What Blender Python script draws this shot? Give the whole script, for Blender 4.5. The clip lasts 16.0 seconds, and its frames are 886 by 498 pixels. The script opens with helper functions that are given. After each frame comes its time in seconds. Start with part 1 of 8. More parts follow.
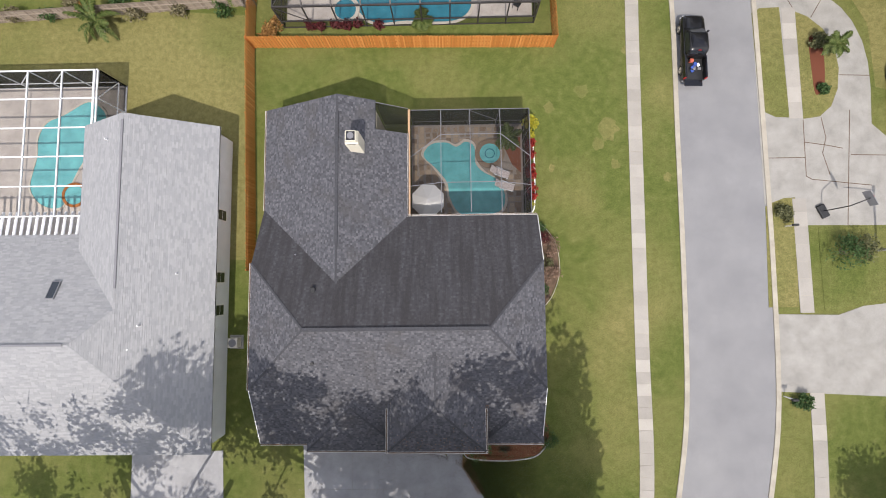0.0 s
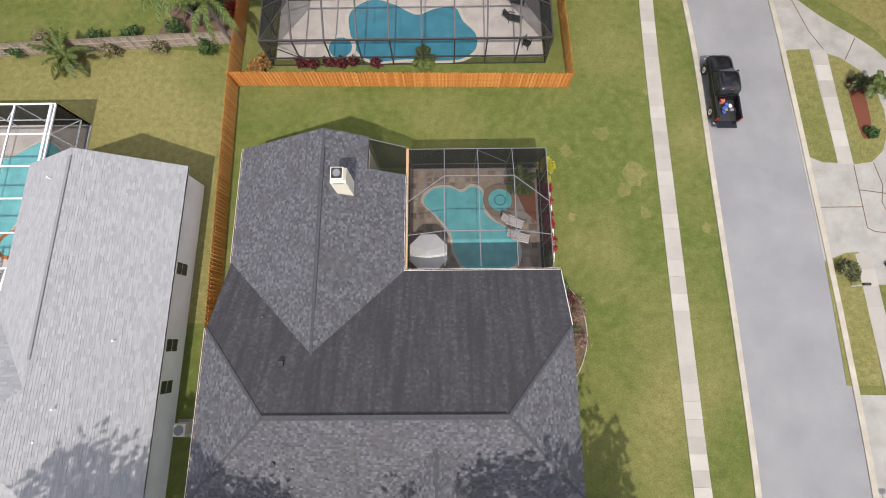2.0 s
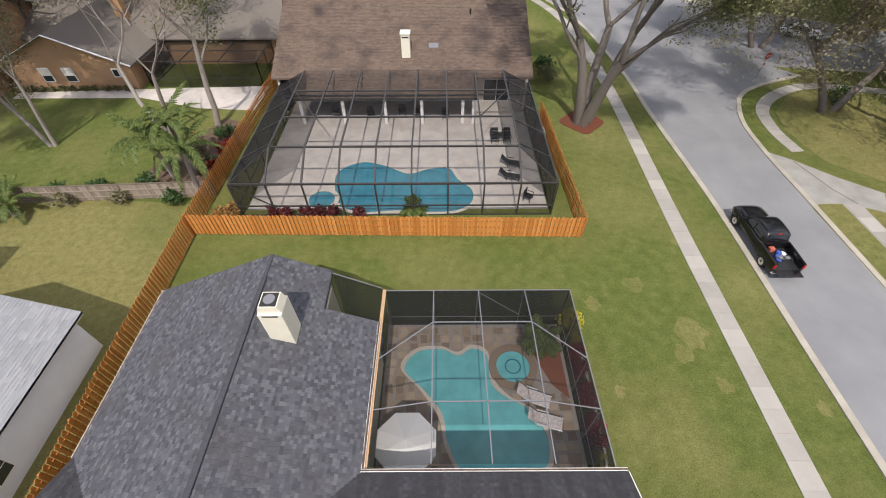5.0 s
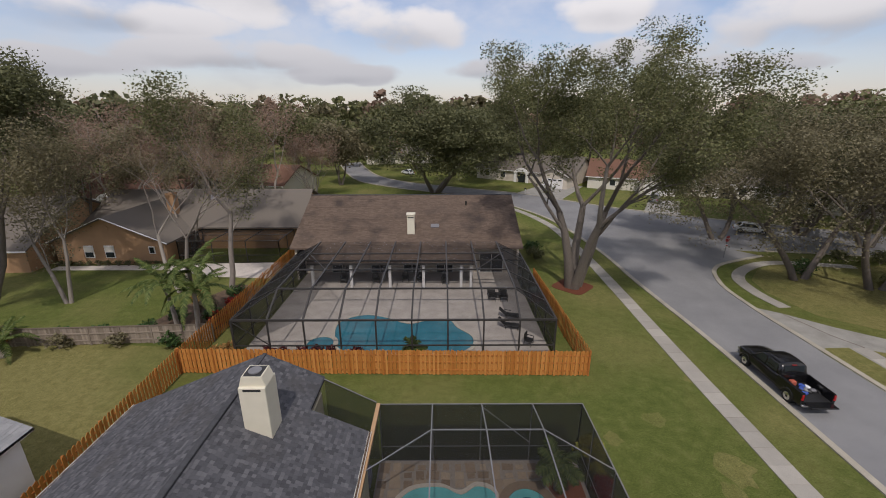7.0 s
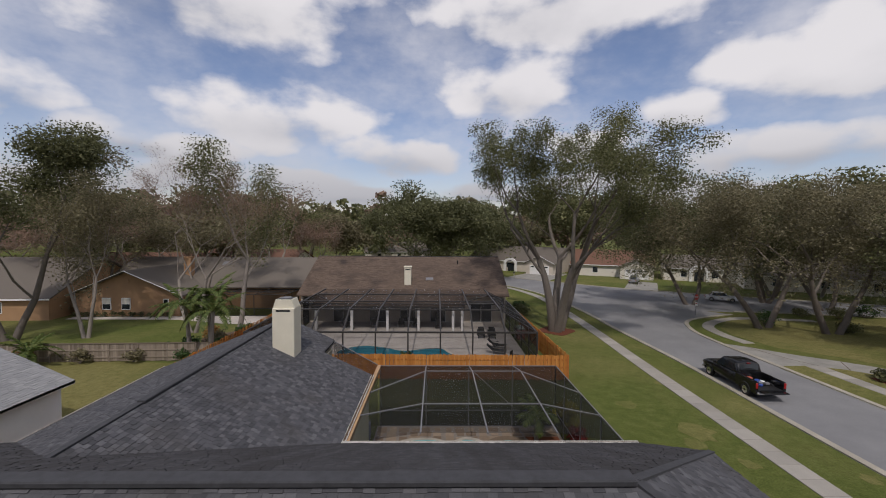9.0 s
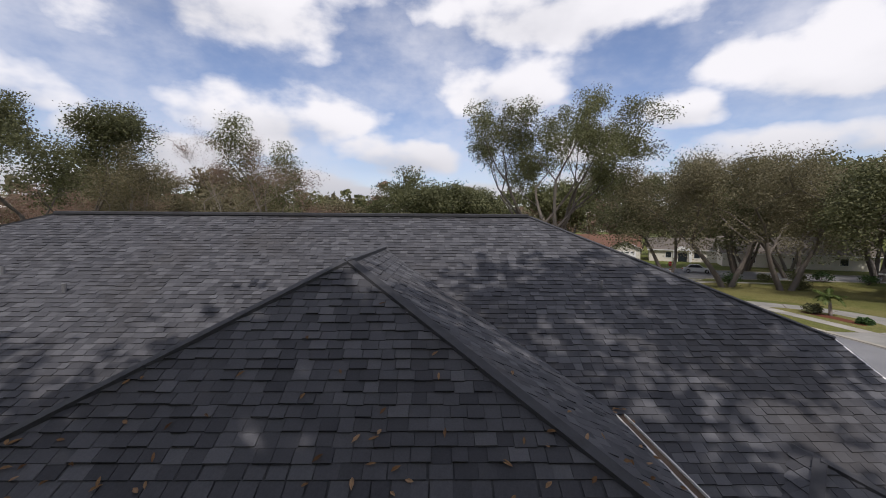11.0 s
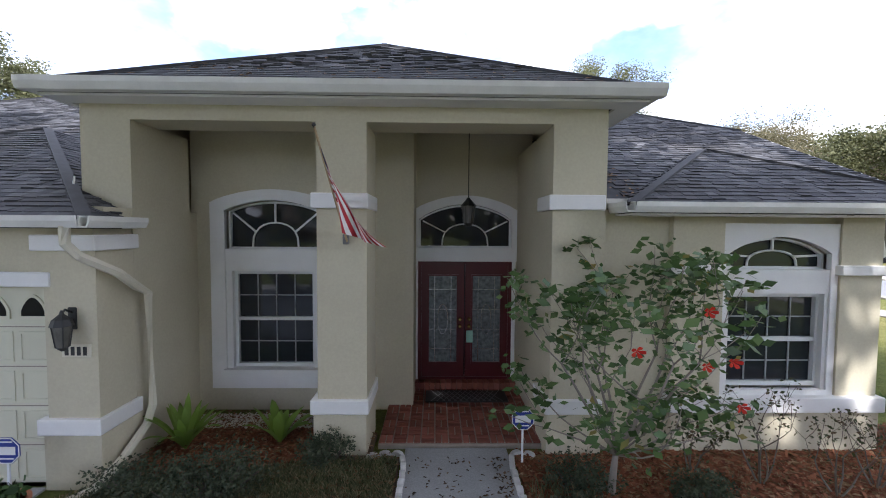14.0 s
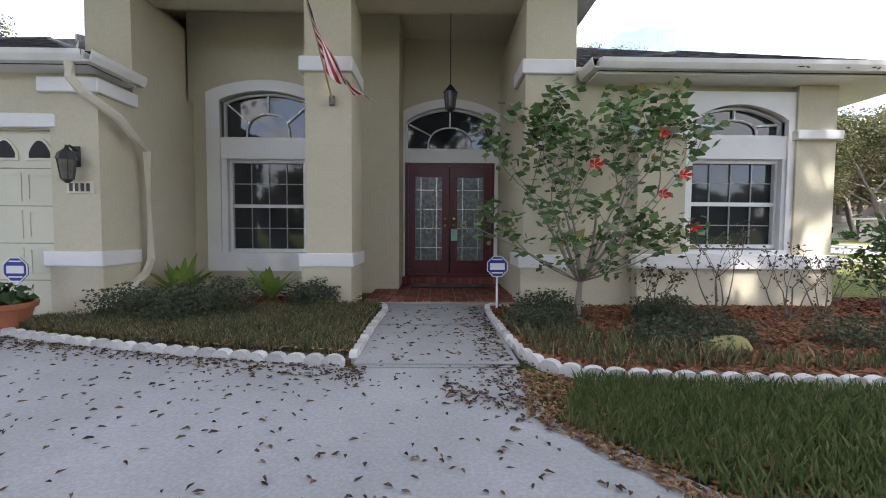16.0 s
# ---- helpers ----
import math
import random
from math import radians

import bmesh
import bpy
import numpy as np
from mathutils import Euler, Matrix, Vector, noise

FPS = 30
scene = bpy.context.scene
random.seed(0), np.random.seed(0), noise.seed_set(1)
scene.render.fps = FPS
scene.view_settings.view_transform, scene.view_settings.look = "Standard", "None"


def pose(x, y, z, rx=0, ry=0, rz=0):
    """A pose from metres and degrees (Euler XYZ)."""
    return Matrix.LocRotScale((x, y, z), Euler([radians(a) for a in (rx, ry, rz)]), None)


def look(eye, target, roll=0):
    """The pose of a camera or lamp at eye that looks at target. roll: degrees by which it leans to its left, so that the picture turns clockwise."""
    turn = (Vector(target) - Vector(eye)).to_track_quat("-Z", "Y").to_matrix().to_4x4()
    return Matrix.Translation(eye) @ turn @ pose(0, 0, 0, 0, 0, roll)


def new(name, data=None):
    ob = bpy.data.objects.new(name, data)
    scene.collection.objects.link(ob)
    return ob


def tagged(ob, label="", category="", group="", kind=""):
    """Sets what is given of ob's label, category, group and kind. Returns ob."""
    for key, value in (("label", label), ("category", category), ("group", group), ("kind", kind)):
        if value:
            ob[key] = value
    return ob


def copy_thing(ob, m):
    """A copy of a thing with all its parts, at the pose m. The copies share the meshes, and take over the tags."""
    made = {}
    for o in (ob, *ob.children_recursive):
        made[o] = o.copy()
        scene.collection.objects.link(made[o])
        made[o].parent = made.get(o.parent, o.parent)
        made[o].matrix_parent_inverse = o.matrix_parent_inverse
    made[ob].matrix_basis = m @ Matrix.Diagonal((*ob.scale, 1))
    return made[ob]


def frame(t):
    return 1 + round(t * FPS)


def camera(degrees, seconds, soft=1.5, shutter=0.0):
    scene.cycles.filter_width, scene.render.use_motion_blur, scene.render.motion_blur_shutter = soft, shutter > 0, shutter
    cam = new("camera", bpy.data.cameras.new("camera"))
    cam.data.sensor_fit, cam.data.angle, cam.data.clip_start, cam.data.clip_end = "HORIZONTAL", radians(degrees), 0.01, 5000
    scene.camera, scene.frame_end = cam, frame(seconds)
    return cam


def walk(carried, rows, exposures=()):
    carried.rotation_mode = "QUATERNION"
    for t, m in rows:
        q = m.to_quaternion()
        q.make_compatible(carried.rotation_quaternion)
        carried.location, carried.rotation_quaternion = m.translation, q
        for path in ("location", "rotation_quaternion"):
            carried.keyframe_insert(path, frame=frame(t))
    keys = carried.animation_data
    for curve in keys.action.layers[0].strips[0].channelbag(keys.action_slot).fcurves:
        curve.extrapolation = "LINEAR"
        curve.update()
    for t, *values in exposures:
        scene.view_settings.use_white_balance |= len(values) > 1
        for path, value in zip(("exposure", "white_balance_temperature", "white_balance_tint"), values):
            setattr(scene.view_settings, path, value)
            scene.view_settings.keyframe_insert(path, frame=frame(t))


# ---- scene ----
cam = camera(93.2, 16.0, soft=1.0)
PATH = [
    (0, (0.665, 0.984, 37.413), (0.633, 1.133, 35.419), -12.8),
    (0.5, (0.405, 1.025, 36.071), (0.38, 1.213, 34.08), -8.0),
    (1, (0.276, 1.254, 34.541), (0.254, 1.494, 32.556), -5.7),
    (1.5, (0.214, 1.227, 32.966), (0.195, 1.559, 30.994), -3.8),
    (2, (0.132, 1.408, 31.441), (0.117, 1.85, 29.49), -2.4),
    (2.5, (0.212, 1.452, 29.833), (0.201, 2.03, 27.918), -1.5),
    (3, (0.228, 1.643, 27.992), (0.223, 2.397, 26.139), -0.7),
    (3.5, (0.342, 1.865, 26.265), (0.336, 2.779, 24.487), -0.6),
    (3.7, (0.251, 2.165, 25.761), (0.255, 3.117, 24.001), -0.1),
    (5.8, (0.936, 0.812, 19.686), (0.93, 2.425, 18.503), -0.4),
    (6, (1.007, 0.485, 19.336), (0.999, 2.159, 18.243), -0.4),
    (6.5, (0.719, -0.464, 18.349), (0.719, 1.351, 17.508), -0.2),
    (7, (0.523, -1.912, 17.098), (0.529, -0.012, 16.472), -0.1),
    (7.5, (0.407, -3.455, 15.729), (0.417, -1.511, 15.258), 0.0),
    (8, (0.427, -4.865, 14.366), (0.445, -2.885, 14.084), 0.2),
    (8.5, (0.554, -6.446, 12.821), (0.58, -4.45, 12.688), 0.5),
    (9, (0.56, -8.122, 11.228), (0.593, -6.125, 11.131), 0.4),
    (9.2, (0.645, -8.77, 10.728), (0.678, -6.773, 10.631), 0.4),
    (11.5, (0.777, -15.42, 6.561), (0.809, -13.422, 6.464), 0.4),
    (12, (0.668, -16.28, 5.774), (0.701, -14.282, 5.677), 0.4),
    (12.5, (0.496, -16.774, 4.954), (0.529, -14.776, 4.856), 0.4),
    (13, (0.642, -16.792, 4.219), (0.675, -14.795, 4.122), 0.4),
    (13.5, (0.599, -16.865, 3.617), (0.632, -14.867, 3.521), 0.4),
    (14, (0.589, -17.045, 3.085), (0.622, -15.048, 2.989), 0.4),
    (14.5, (0.614, -17.278, 2.587), (0.647, -15.281, 2.492), 0.4),
    (15, (0.77, -17.396, 2.016), (0.802, -15.399, 1.921), 0.4),
    (15.5, (0.824, -17.404, 1.49), (0.855, -15.406, 1.395), 0.3),
    (16, (0.88, -17.515, 1.159), (0.912, -15.518, 1.064), 0.4),
]
EXPO = [(0.0, -0.05, 6550, 14), (3.7, 0.05, 6550, 14), (6.0, -0.52, 6500, 13), (7.0, -1.0, 6550, 15), (9.2, -1.2, 6500, 15), (11.3, -0.72, 6350, 15), (12.5, 0.08, 5900, 15), (13.5, 0.55, 5950, 14), (14.5, 1.08, 6000, 15), (16.0, 1.2, 6250, 14)]
walk(cam, [(t, look(eye, target, roll)) for t, eye, target, roll in PATH], EXPO)

# ---- light ----
SUN_EL, SUN_AZ = 54.0, 182.0          # degrees above the horizon; compass bearing (y is north)
world = bpy.data.worlds.new("sky")
scene.world = world
world.use_nodes = True
wn, wl = world.node_tree.nodes, world.node_tree.links
wn.clear()
w_out, w_bg = wn.new("ShaderNodeOutputWorld"), wn.new("ShaderNodeBackground")
w_sky = wn.new("ShaderNodeTexSky")
w_sky.sky_type, w_sky.sun_disc = "NISHITA", False
w_sky.ozone_density, w_sky.dust_density, w_sky.air_density = 4.0, 0.4, 1.1
w_sky.sun_elevation, w_sky.sun_rotation = radians(SUN_EL), radians(SUN_AZ)
w_bg.inputs["Strength"].default_value = 0.15
# broken clouds: noise on a flat layer above the viewer
w_tc, w_sep = wn.new("ShaderNodeTexCoord"), wn.new("ShaderNodeSeparateXYZ")
wl.new(w_tc.outputs["Generated"], w_sep.inputs[0])


def wmath(op, a, b=None):
    n = wn.new("ShaderNodeMath")
    n.operation = op
    for i, v in enumerate((a, b)):
        if v is None:
            continue
        if isinstance(v, (int, float)):
            n.inputs[i].default_value = v
        else:
            wl.new(v, n.inputs[i])
    return n.outputs[0]


w_az = wmath("ARCTAN2", w_sep.outputs[0], w_sep.outputs[1])
w_el = wmath("ARCSINE", w_sep.outputs[2])
w_up = wmath("MAXIMUM", wmath("ADD", w_sep.outputs[2], 0.34), 0.05)
w_comb = wn.new("ShaderNodeCombineXYZ")
wl.new(wmath("DIVIDE", w_sep.outputs[0], w_up), w_comb.inputs[0])
wl.new(wmath("DIVIDE", w_sep.outputs[1], w_up), w_comb.inputs[1])


def wnoise(scale, detail, rough, vec, out=0):
    n = wn.new("ShaderNodeTexNoise")
    n.inputs["Scale"].default_value, n.inputs["Detail"].default_value, n.inputs["Roughness"].default_value = scale, detail, rough
    wl.new(vec, n.inputs["Vector"])
    return n.outputs[out]


def wramp(fac, stops):
    r = wn.new("ShaderNodeValToRGB")
    r.color_ramp.interpolation = "EASE"
    for e, (p, c) in zip(r.color_ramp.elements, stops):
        e.position, e.color = p, (*c, 1) if isinstance(c, tuple) else (c, c, c, 1)
    wl.new(fac, r.inputs[0])
    return r.outputs[0]


# the fair-weather cumulus of the northern sky: bearing, height, half width, half height, in degrees
CUMULUS = [(-27, 26.5, 23, 7.0), (14, 27.5, 21, 7.0), (-21, 13.8, 16, 4.6), (9.5, 18.4, 11, 5.2), (-5.0, 9.8, 11, 3.6), (44, 17, 14, 6.0), (41, 8.5, 16, 3.2), (-47, 13, 8, 3.5),
           (-38, 9.5, 7, 2.6), (-62, 18, 12, 6), (68, 22, 13, 6), (-8, 42, 26, 8), (40, 40, 18, 6), (-55, 36, 16, 7), (22, 6.0, 12, 1.8), (-24, 6.0, 18, 2.0), (-42, 4.6, 10, 1.7), (-12, 4.4, 10, 1.5), (8, 4.8, 9, 1.6), (33, 4.6, 10, 1.5), (54, 6, 10, 2.0), (-31, 9.0, 8, 2.2), (20, 11, 8, 2.4), (30, 14, 7, 2.6)]
w_bil = wn.new("ShaderNodeCombineXYZ")
wl.new(w_az, w_bil.inputs[0])
wl.new(wmath("MULTIPLY", w_el, 1.7), w_bil.inputs[1])
w_puff = wmath("SUBTRACT", wnoise(6.0, 7, 0.50, w_bil.outputs[0]), 0.5)
w_broad = wmath("SUBTRACT", wnoise(3.1, 3, 0.5, w_bil.outputs[0]), 0.5)
w_mass, w_base = None, None
for az, el, rx, ry in CUMULUS:
    dv = wmath("DIVIDE", wmath("SUBTRACT", w_el, radians(el)), radians(ry))
    du = wmath("DIVIDE", wmath("SUBTRACT", w_az, radians(az)), radians(rx))
    d2 = wmath("ADD", wmath("MULTIPLY", du, du), wmath("MULTIPLY", dv, dv))
    f = wmath("SUBTRACT", 1.0, d2)
    low = wmath("MULTIPLY", wmath("MAXIMUM", f, 0.0), wmath("SUBTRACT", 0.25, dv))
    w_mass = f if w_mass is None else wmath("MAXIMUM", w_mass, f)
    w_base = low if w_base is None else wmath("ADD", w_base, low)
w_field = wmath("ADD", wmath("MAXIMUM", w_mass, -1.2), wmath("ADD", wmath("MULTIPLY", w_puff, 3.0), wmath("MULTIPLY", w_broad, 1.6)))
# looser clouds over the rest of the sky
w_loose = wnoise(1.75, 8, 0.52, w_comb.outputs[0])
w_behind = wramp(wmath("ABSOLUTE", w_az), [(0.95, 0.0), (1.0, 1.0)])
w_rest = wmath("MULTIPLY", wramp(w_loose, [(0.465, 0.0), (0.53, 1.0)]), w_behind)
w_veil = wmath("MULTIPLY", wramp(wnoise(2.6, 6, 0.6, w_bil.outputs[0]), [(0.32, 0.0), (0.78, 1.0)]), 0.75)
w_haze = wramp(w_el, [(0.0, 0.5), (0.16, 0.0)])
w_cover = wmath("MAXIMUM", wmath("MAXIMUM", wramp(w_field, [(0.0, 0.0), (0.85, 1.0)]), w_rest), wmath("MAXIMUM", w_veil, w_haze))
w_dark = wmath("ADD", wmath("MULTIPLY", w_base, 0.75), wmath("MULTIPLY", w_broad, -0.6))
w_ccol = wramp(wmath("ADD", w_dark, wmath("MULTIPLY", w_puff, -0.7)), [(0.05, (11.4, 11.4, 11.5)), (1.0, (5.4, 5.7, 6.3))])
w_mix = wn.new("ShaderNodeMix")
w_mix.data_type = "RGBA"
wl.new(w_cover, w_mix.inputs[0])
w_blue = wn.new("ShaderNodeMix")
w_blue.data_type, w_blue.blend_type = "RGBA", "MULTIPLY"
w_blue.inputs[0].default_value, w_blue.inputs[7].default_value = 1.0, (1.75, 1.52, 1.5, 1)
wl.new(w_sky.outputs[0], w_blue.inputs[6])
wl.new(w_blue.outputs[2], w_mix.inputs[6])
w_low = wn.new("ShaderNodeMix")          # clouds near the horizon are seen through more air
w_low.data_type, w_low.blend_type, w_low.inputs[0].default_value = "RGBA", "MULTIPLY", 1.0
wl.new(w_ccol, w_low.inputs[6])
wl.new(wramp(w_el, [(0.02, (0.55, 0.57, 0.60)), (0.26, (1.0, 1.0, 1.0))]), w_low.inputs[7])
wl.new(w_low.outputs[2], w_mix.inputs[7])
wl.new(w_mix.outputs[2], w_bg.inputs["Color"])
wl.new(w_bg.outputs[0], w_out.inputs[0])

sun = new("sun", bpy.data.lights.new("sun", "SUN"))
sun.data.energy, sun.data.angle, sun.data.color = 4.7, radians(0.6), (1.0, 0.95, 0.87)
_az, _el = radians(SUN_AZ), radians(SUN_EL)
SUN_DIR = Vector((math.sin(_az) * math.cos(_el), math.cos(_az) * math.cos(_el), math.sin(_el)))
sun.matrix_world = look(SUN_DIR * 80, (0, 0, 0))


# ---- materials ----
class Nodes:
    """Short hand for a material's node tree."""

    def __init__(self, name):
        self.mat = bpy.data.materials.new(name)
        self.mat.use_nodes = True
        self.n, self.l = self.mat.node_tree.nodes, self.mat.node_tree.links
        self.b = self.n["Principled BSDF"]
        self.tc = self.n.new("ShaderNodeTexCoord").outputs["Object"]

    def put(self, socket, v):
        if isinstance(v, (int, float)):
            socket.default_value = v
        elif isinstance(v, tuple):
            socket.default_value = (*v, 1) if len(v) == 3 else v
        else:
            self.l.new(v, socket)

    def noise(self, scale, detail=4, rough=0.55, vec=None, stretch=None):
        t = self.n.new("ShaderNodeTexNoise")
        t.inputs["Scale"].default_value, t.inputs["Detail"].default_value, t.inputs["Roughness"].default_value = scale, detail, rough
        v = vec or self.tc
        if stretch:
            m = self.n.new("ShaderNodeMapping")
            m.inputs["Scale"].default_value = stretch
            self.l.new(v, m.inputs[0])
            v = m.outputs[0]
        self.l.new(v, t.inputs["Vector"])
        return t.outputs[0]

    def voronoi(self, scale, out="Distance"):
        t = self.n.new("ShaderNodeTexVoronoi")
        t.inputs["Scale"].default_value = scale
        self.l.new(self.tc, t.inputs["Vector"])
        return t.outputs[out]

    def ramp(self, fac, stops):
        r = self.n.new("ShaderNodeValToRGB")
        e = r.color_ramp.elements
        while len(e) < len(stops):
            e.new(0.5)
        for el, (p, c) in zip(e, stops):
            el.position, el.color = p, (*c, 1) if isinstance(c, tuple) else (c, c, c, 1)
        self.l.new(fac, r.inputs[0])
        return r.outputs[0]

    def mix(self, fac, a, b, mode="MIX"):
        m = self.n.new("ShaderNodeMix")
        m.data_type, m.blend_type = "RGBA", mode
        self.put(m.inputs[0], fac)
        self.put(m.inputs[6], a)
        self.put(m.inputs[7], b)
        return m.outputs[2]

    def math(self, op, a, b=0.0):
        m = self.n.new("ShaderNodeMath")
        m.operation = op
        self.put(m.inputs[0], a)
        self.put(m.inputs[1], b)
        return m.outputs[0]

    def island(self):
        return self.n.new("ShaderNodeNewGeometry").outputs["Random Per Island"]

    def random(self):
        return self.n.new("ShaderNodeObjectInfo").outputs["Random"]

    def bump(self, height, strength=0.3, distance=0.02):
        b = self.n.new("ShaderNodeBump")
        b.inputs["Strength"].default_value, b.inputs["Distance"].default_value = strength, distance
        self.l.new(height, b.inputs["Height"])
        self.l.new(b.outputs[0], self.b.inputs["Normal"])

    def done(self, colour, rough=0.7, metal=0.0, spec=None):
        self.put(self.b.inputs["Base Color"], colour)
        self.put(self.b.inputs["Roughness"], rough)
        self.b.inputs["Metallic"].default_value = metal
        if spec is not None:
            self.b.inputs["Specular IOR Level"].default_value = spec
        return self.mat


def tint(c, k):
    return tuple(min(1.0, v * k) for v in c)


def plain(name, c, rough=0.6, metal=0.0, scale=6.0, vary=0.15, fine=60.0, bump=0.15, spec=None):
    """A surface of one colour with grain and faint stains."""
    m = Nodes(name)
    big = m.ramp(m.noise(scale, 4), [(0.3, tint(c, 1 - vary)), (0.7, tint(c, 1 + vary))])
    col = m.mix(0.25, big, m.ramp(m.noise(fine, 3), [(0.35, tint(c, 1 - vary)), (0.65, tint(c, 1 + vary * 0.7))]))
    if bump:
        m.bump(m.noise(fine, 3), bump, 0.004)
    return m.done(col, rough, metal, spec)


def varied(name, stops, rough=0.85, per="island", scale=40.0, bump=0.3, dist=0.004, stain=None, stretch=None):
    """Pieces whose shade differs from one to the next."""
    m = Nodes(name)
    r = m.random() if per == "object" else m.island()
    col = m.ramp(r, stops)
    col = m.mix(0.35, col, m.ramp(m.noise(scale, 4, stretch=stretch), [(0.3, 0.35), (0.7, 0.65)]), "OVERLAY")
    if stain:
        col = m.mix(m.ramp(m.noise(stain[0], 5), [(stain[1], 0.0), (stain[2], 1.0)]), col, stain[3])
    m.bump(m.noise(scale * 2, 3, stretch=stretch), bump, dist)
    return m.done(col, rough, spec=0.25)


def grass_mat(name, dry=0.0):
    m = Nodes(name)
    big = m.noise(0.09, 5, 0.6)
    green = m.ramp(m.noise(1.4, 6, 0.65), [(0.3, (0.074, 0.094, 0.022)), (0.55, (0.100, 0.120, 0.031)), (0.75, (0.140, 0.146, 0.050))])
    straw = m.ramp(m.noise(2.2, 6, 0.65), [(0.3, (0.16, 0.135, 0.05)), (0.7, (0.27, 0.235, 0.10))])
    col = m.mix(m.ramp(big, [(0.44 - dry, 0.0), (0.74 - dry, 0.7)]), green, straw)
    col = m.mix(0.35, col, m.ramp(m.noise(7.5, 5, 0.75), [(0.32, 0.25), (0.68, 0.75)]), "OVERLAY")
    fine = m.noise(16, 6, 0.8)
    col = m.mix(0.75, col, m.ramp(fine, [(0.32, 0.22), (0.68, 0.78)]), "OVERLAY")
    m.bump(fine, 0.9, 0.05)
    return m.done(col, 0.95, spec=0.1)


def concrete_mat(name, c=(0.285, 0.275, 0.25), per=None):
    m = Nodes(name)
    col = m.ramp(m.noise(0.7, 6, 0.6), [(0.3, tint(c, 0.78)), (0.7, tint(c, 1.1))])
    if per:
        col = m.mix(0.6, col, m.ramp(m.random(), [(0.0, tint(c, 0.80)), (0.7, tint(c, 1.0)), (1.0, tint(c, 1.3))]))
    col = m.mix(0.3, col, m.ramp(m.noise(45, 4, 0.7), [(0.35, 0.3), (0.65, 0.7)]), "OVERLAY")
    m.bump(m.noise(90, 3), 0.35, 0.004)
    return m.done(col, 0.85, spec=0.3)


def glass_mat(name, c=(0.02, 0.025, 0.03)):
    m = Nodes(name)
    return m.done(c, 0.04, spec=0.6)


def screen_mat(name, c=(0.03, 0.032, 0.035), alpha=0.45):
    """Insect screen: a fine dark mesh, seen as an even veil."""
    m = Nodes(name)
    m.b.inputs["Alpha"].default_value = alpha
    return m.done(c, 0.7, spec=0.2)


def water_mat(name, c):
    m = Nodes(name)
    col = m.ramp(m.noise(0.8, 3), [(0.3, tint(c, 0.8)), (0.7, tint(c, 1.12))])
    m.bump(m.noise(5, 3), 0.08, 0.02)
    return m.done(col, 0.04, spec=0.5)


def leaf_mat(name, stops, rough=0.6):
    m = Nodes(name)
    col = m.ramp(m.island(), stops)
    m.b.inputs["Subsurface Weight"].default_value = 0.0
    mat = m.done(col, rough, spec=0.3)
    tr = m.n.new("ShaderNodeBsdfTranslucent")
    m.l.new(col, tr.inputs[0])
    mx = m.n.new("ShaderNodeMixShader")
    mx.inputs[0].default_value = 0.3
    m.l.new(m.b.outputs[0], mx.inputs[1])
    m.l.new(tr.outputs[0], mx.inputs[2])
    m.l.new(mx.outputs[0], m.n["Material Output"].inputs[0])
    return mat


M_GRASS = grass_mat("lawn")
M_DRYGRASS = grass_mat("dry_lawn", 0.2)
_m = Nodes("old_asphalt")
_c = _m.ramp(_m.noise(0.25, 6, 0.6), [(0.3, (0.182, 0.182, 0.187)), (0.7, (0.232, 0.232, 0.233))])
_c = _m.mix(0.35, _c, _m.ramp(_m.noise(70, 3, 0.8), [(0.3, 0.25), (0.7, 0.75)]), "OVERLAY")
_m.bump(_m.noise(120, 2), 0.5, 0.006)
M_ROAD = _m.done(_c, 0.9, spec=0.2)
M_CONC = concrete_mat("concrete")
M_SLAB = concrete_mat("concrete_slab", (0.325, 0.305, 0.27), per=True)
M_KERB = concrete_mat("kerb_concrete", (0.36, 0.33, 0.27))
M_DRIVE = concrete_mat("drive_concrete", (0.315, 0.315, 0.318))
SH = [(0.0, (0.056, 0.057, 0.064)), (0.3, (0.074, 0.075, 0.083)), (0.75, (0.092, 0.093, 0.102)), (1.0, (0.124, 0.125, 0.135))]
M_SHINGLE = varied("grey_shingle", SH, 0.92, scale=55, stain=(0.5, 0.52, 0.8, (0.07, 0.067, 0.068)))
# north slope: brown algae streaks, darkened further in colour for its shade
_m = Nodes("streaked_shaded_shingle")
_c = _m.ramp(_m.island(), SH)
_c = _m.mix(0.35, _c, _m.ramp(_m.noise(55, 4), [(0.3, 0.35), (0.7, 0.65)]), "OVERLAY")
_c = _m.mix(_m.ramp(_m.noise(2.2, 5, 0.6, stretch=(1.0, 0.10, 0.10)), [(0.22, 0.35), (0.62, 0.92)]), _c, (0.036, 0.034, 0.035))
_m.bump(_m.noise(110, 3), 0.3, 0.004)
M_SHINGLE_ALGAE_SHADE = _m.done(_c, 0.92, spec=0.25)
M_SHINGLE_PIECE = varied("grey_shingle_piece", SH, 0.92, per="object", scale=55)
for _k in (M_SHINGLE, M_SHINGLE_PIECE):      # mineral granules: hardly any sheen
    _k.node_tree.nodes["Principled BSDF"].inputs["Specular IOR Level"].default_value = 0.15
M_RIDGE = plain("ridge_cap", (0.045, 0.046, 0.052), 0.9, vary=0.25)
M_SHINGLE_W = varied("pale_shingle", [(0.0, (0.235, 0.24, 0.245)), (0.5, (0.262, 0.266, 0.27)), (1.0, (0.295, 0.297, 0.30))], 0.9, scale=40)
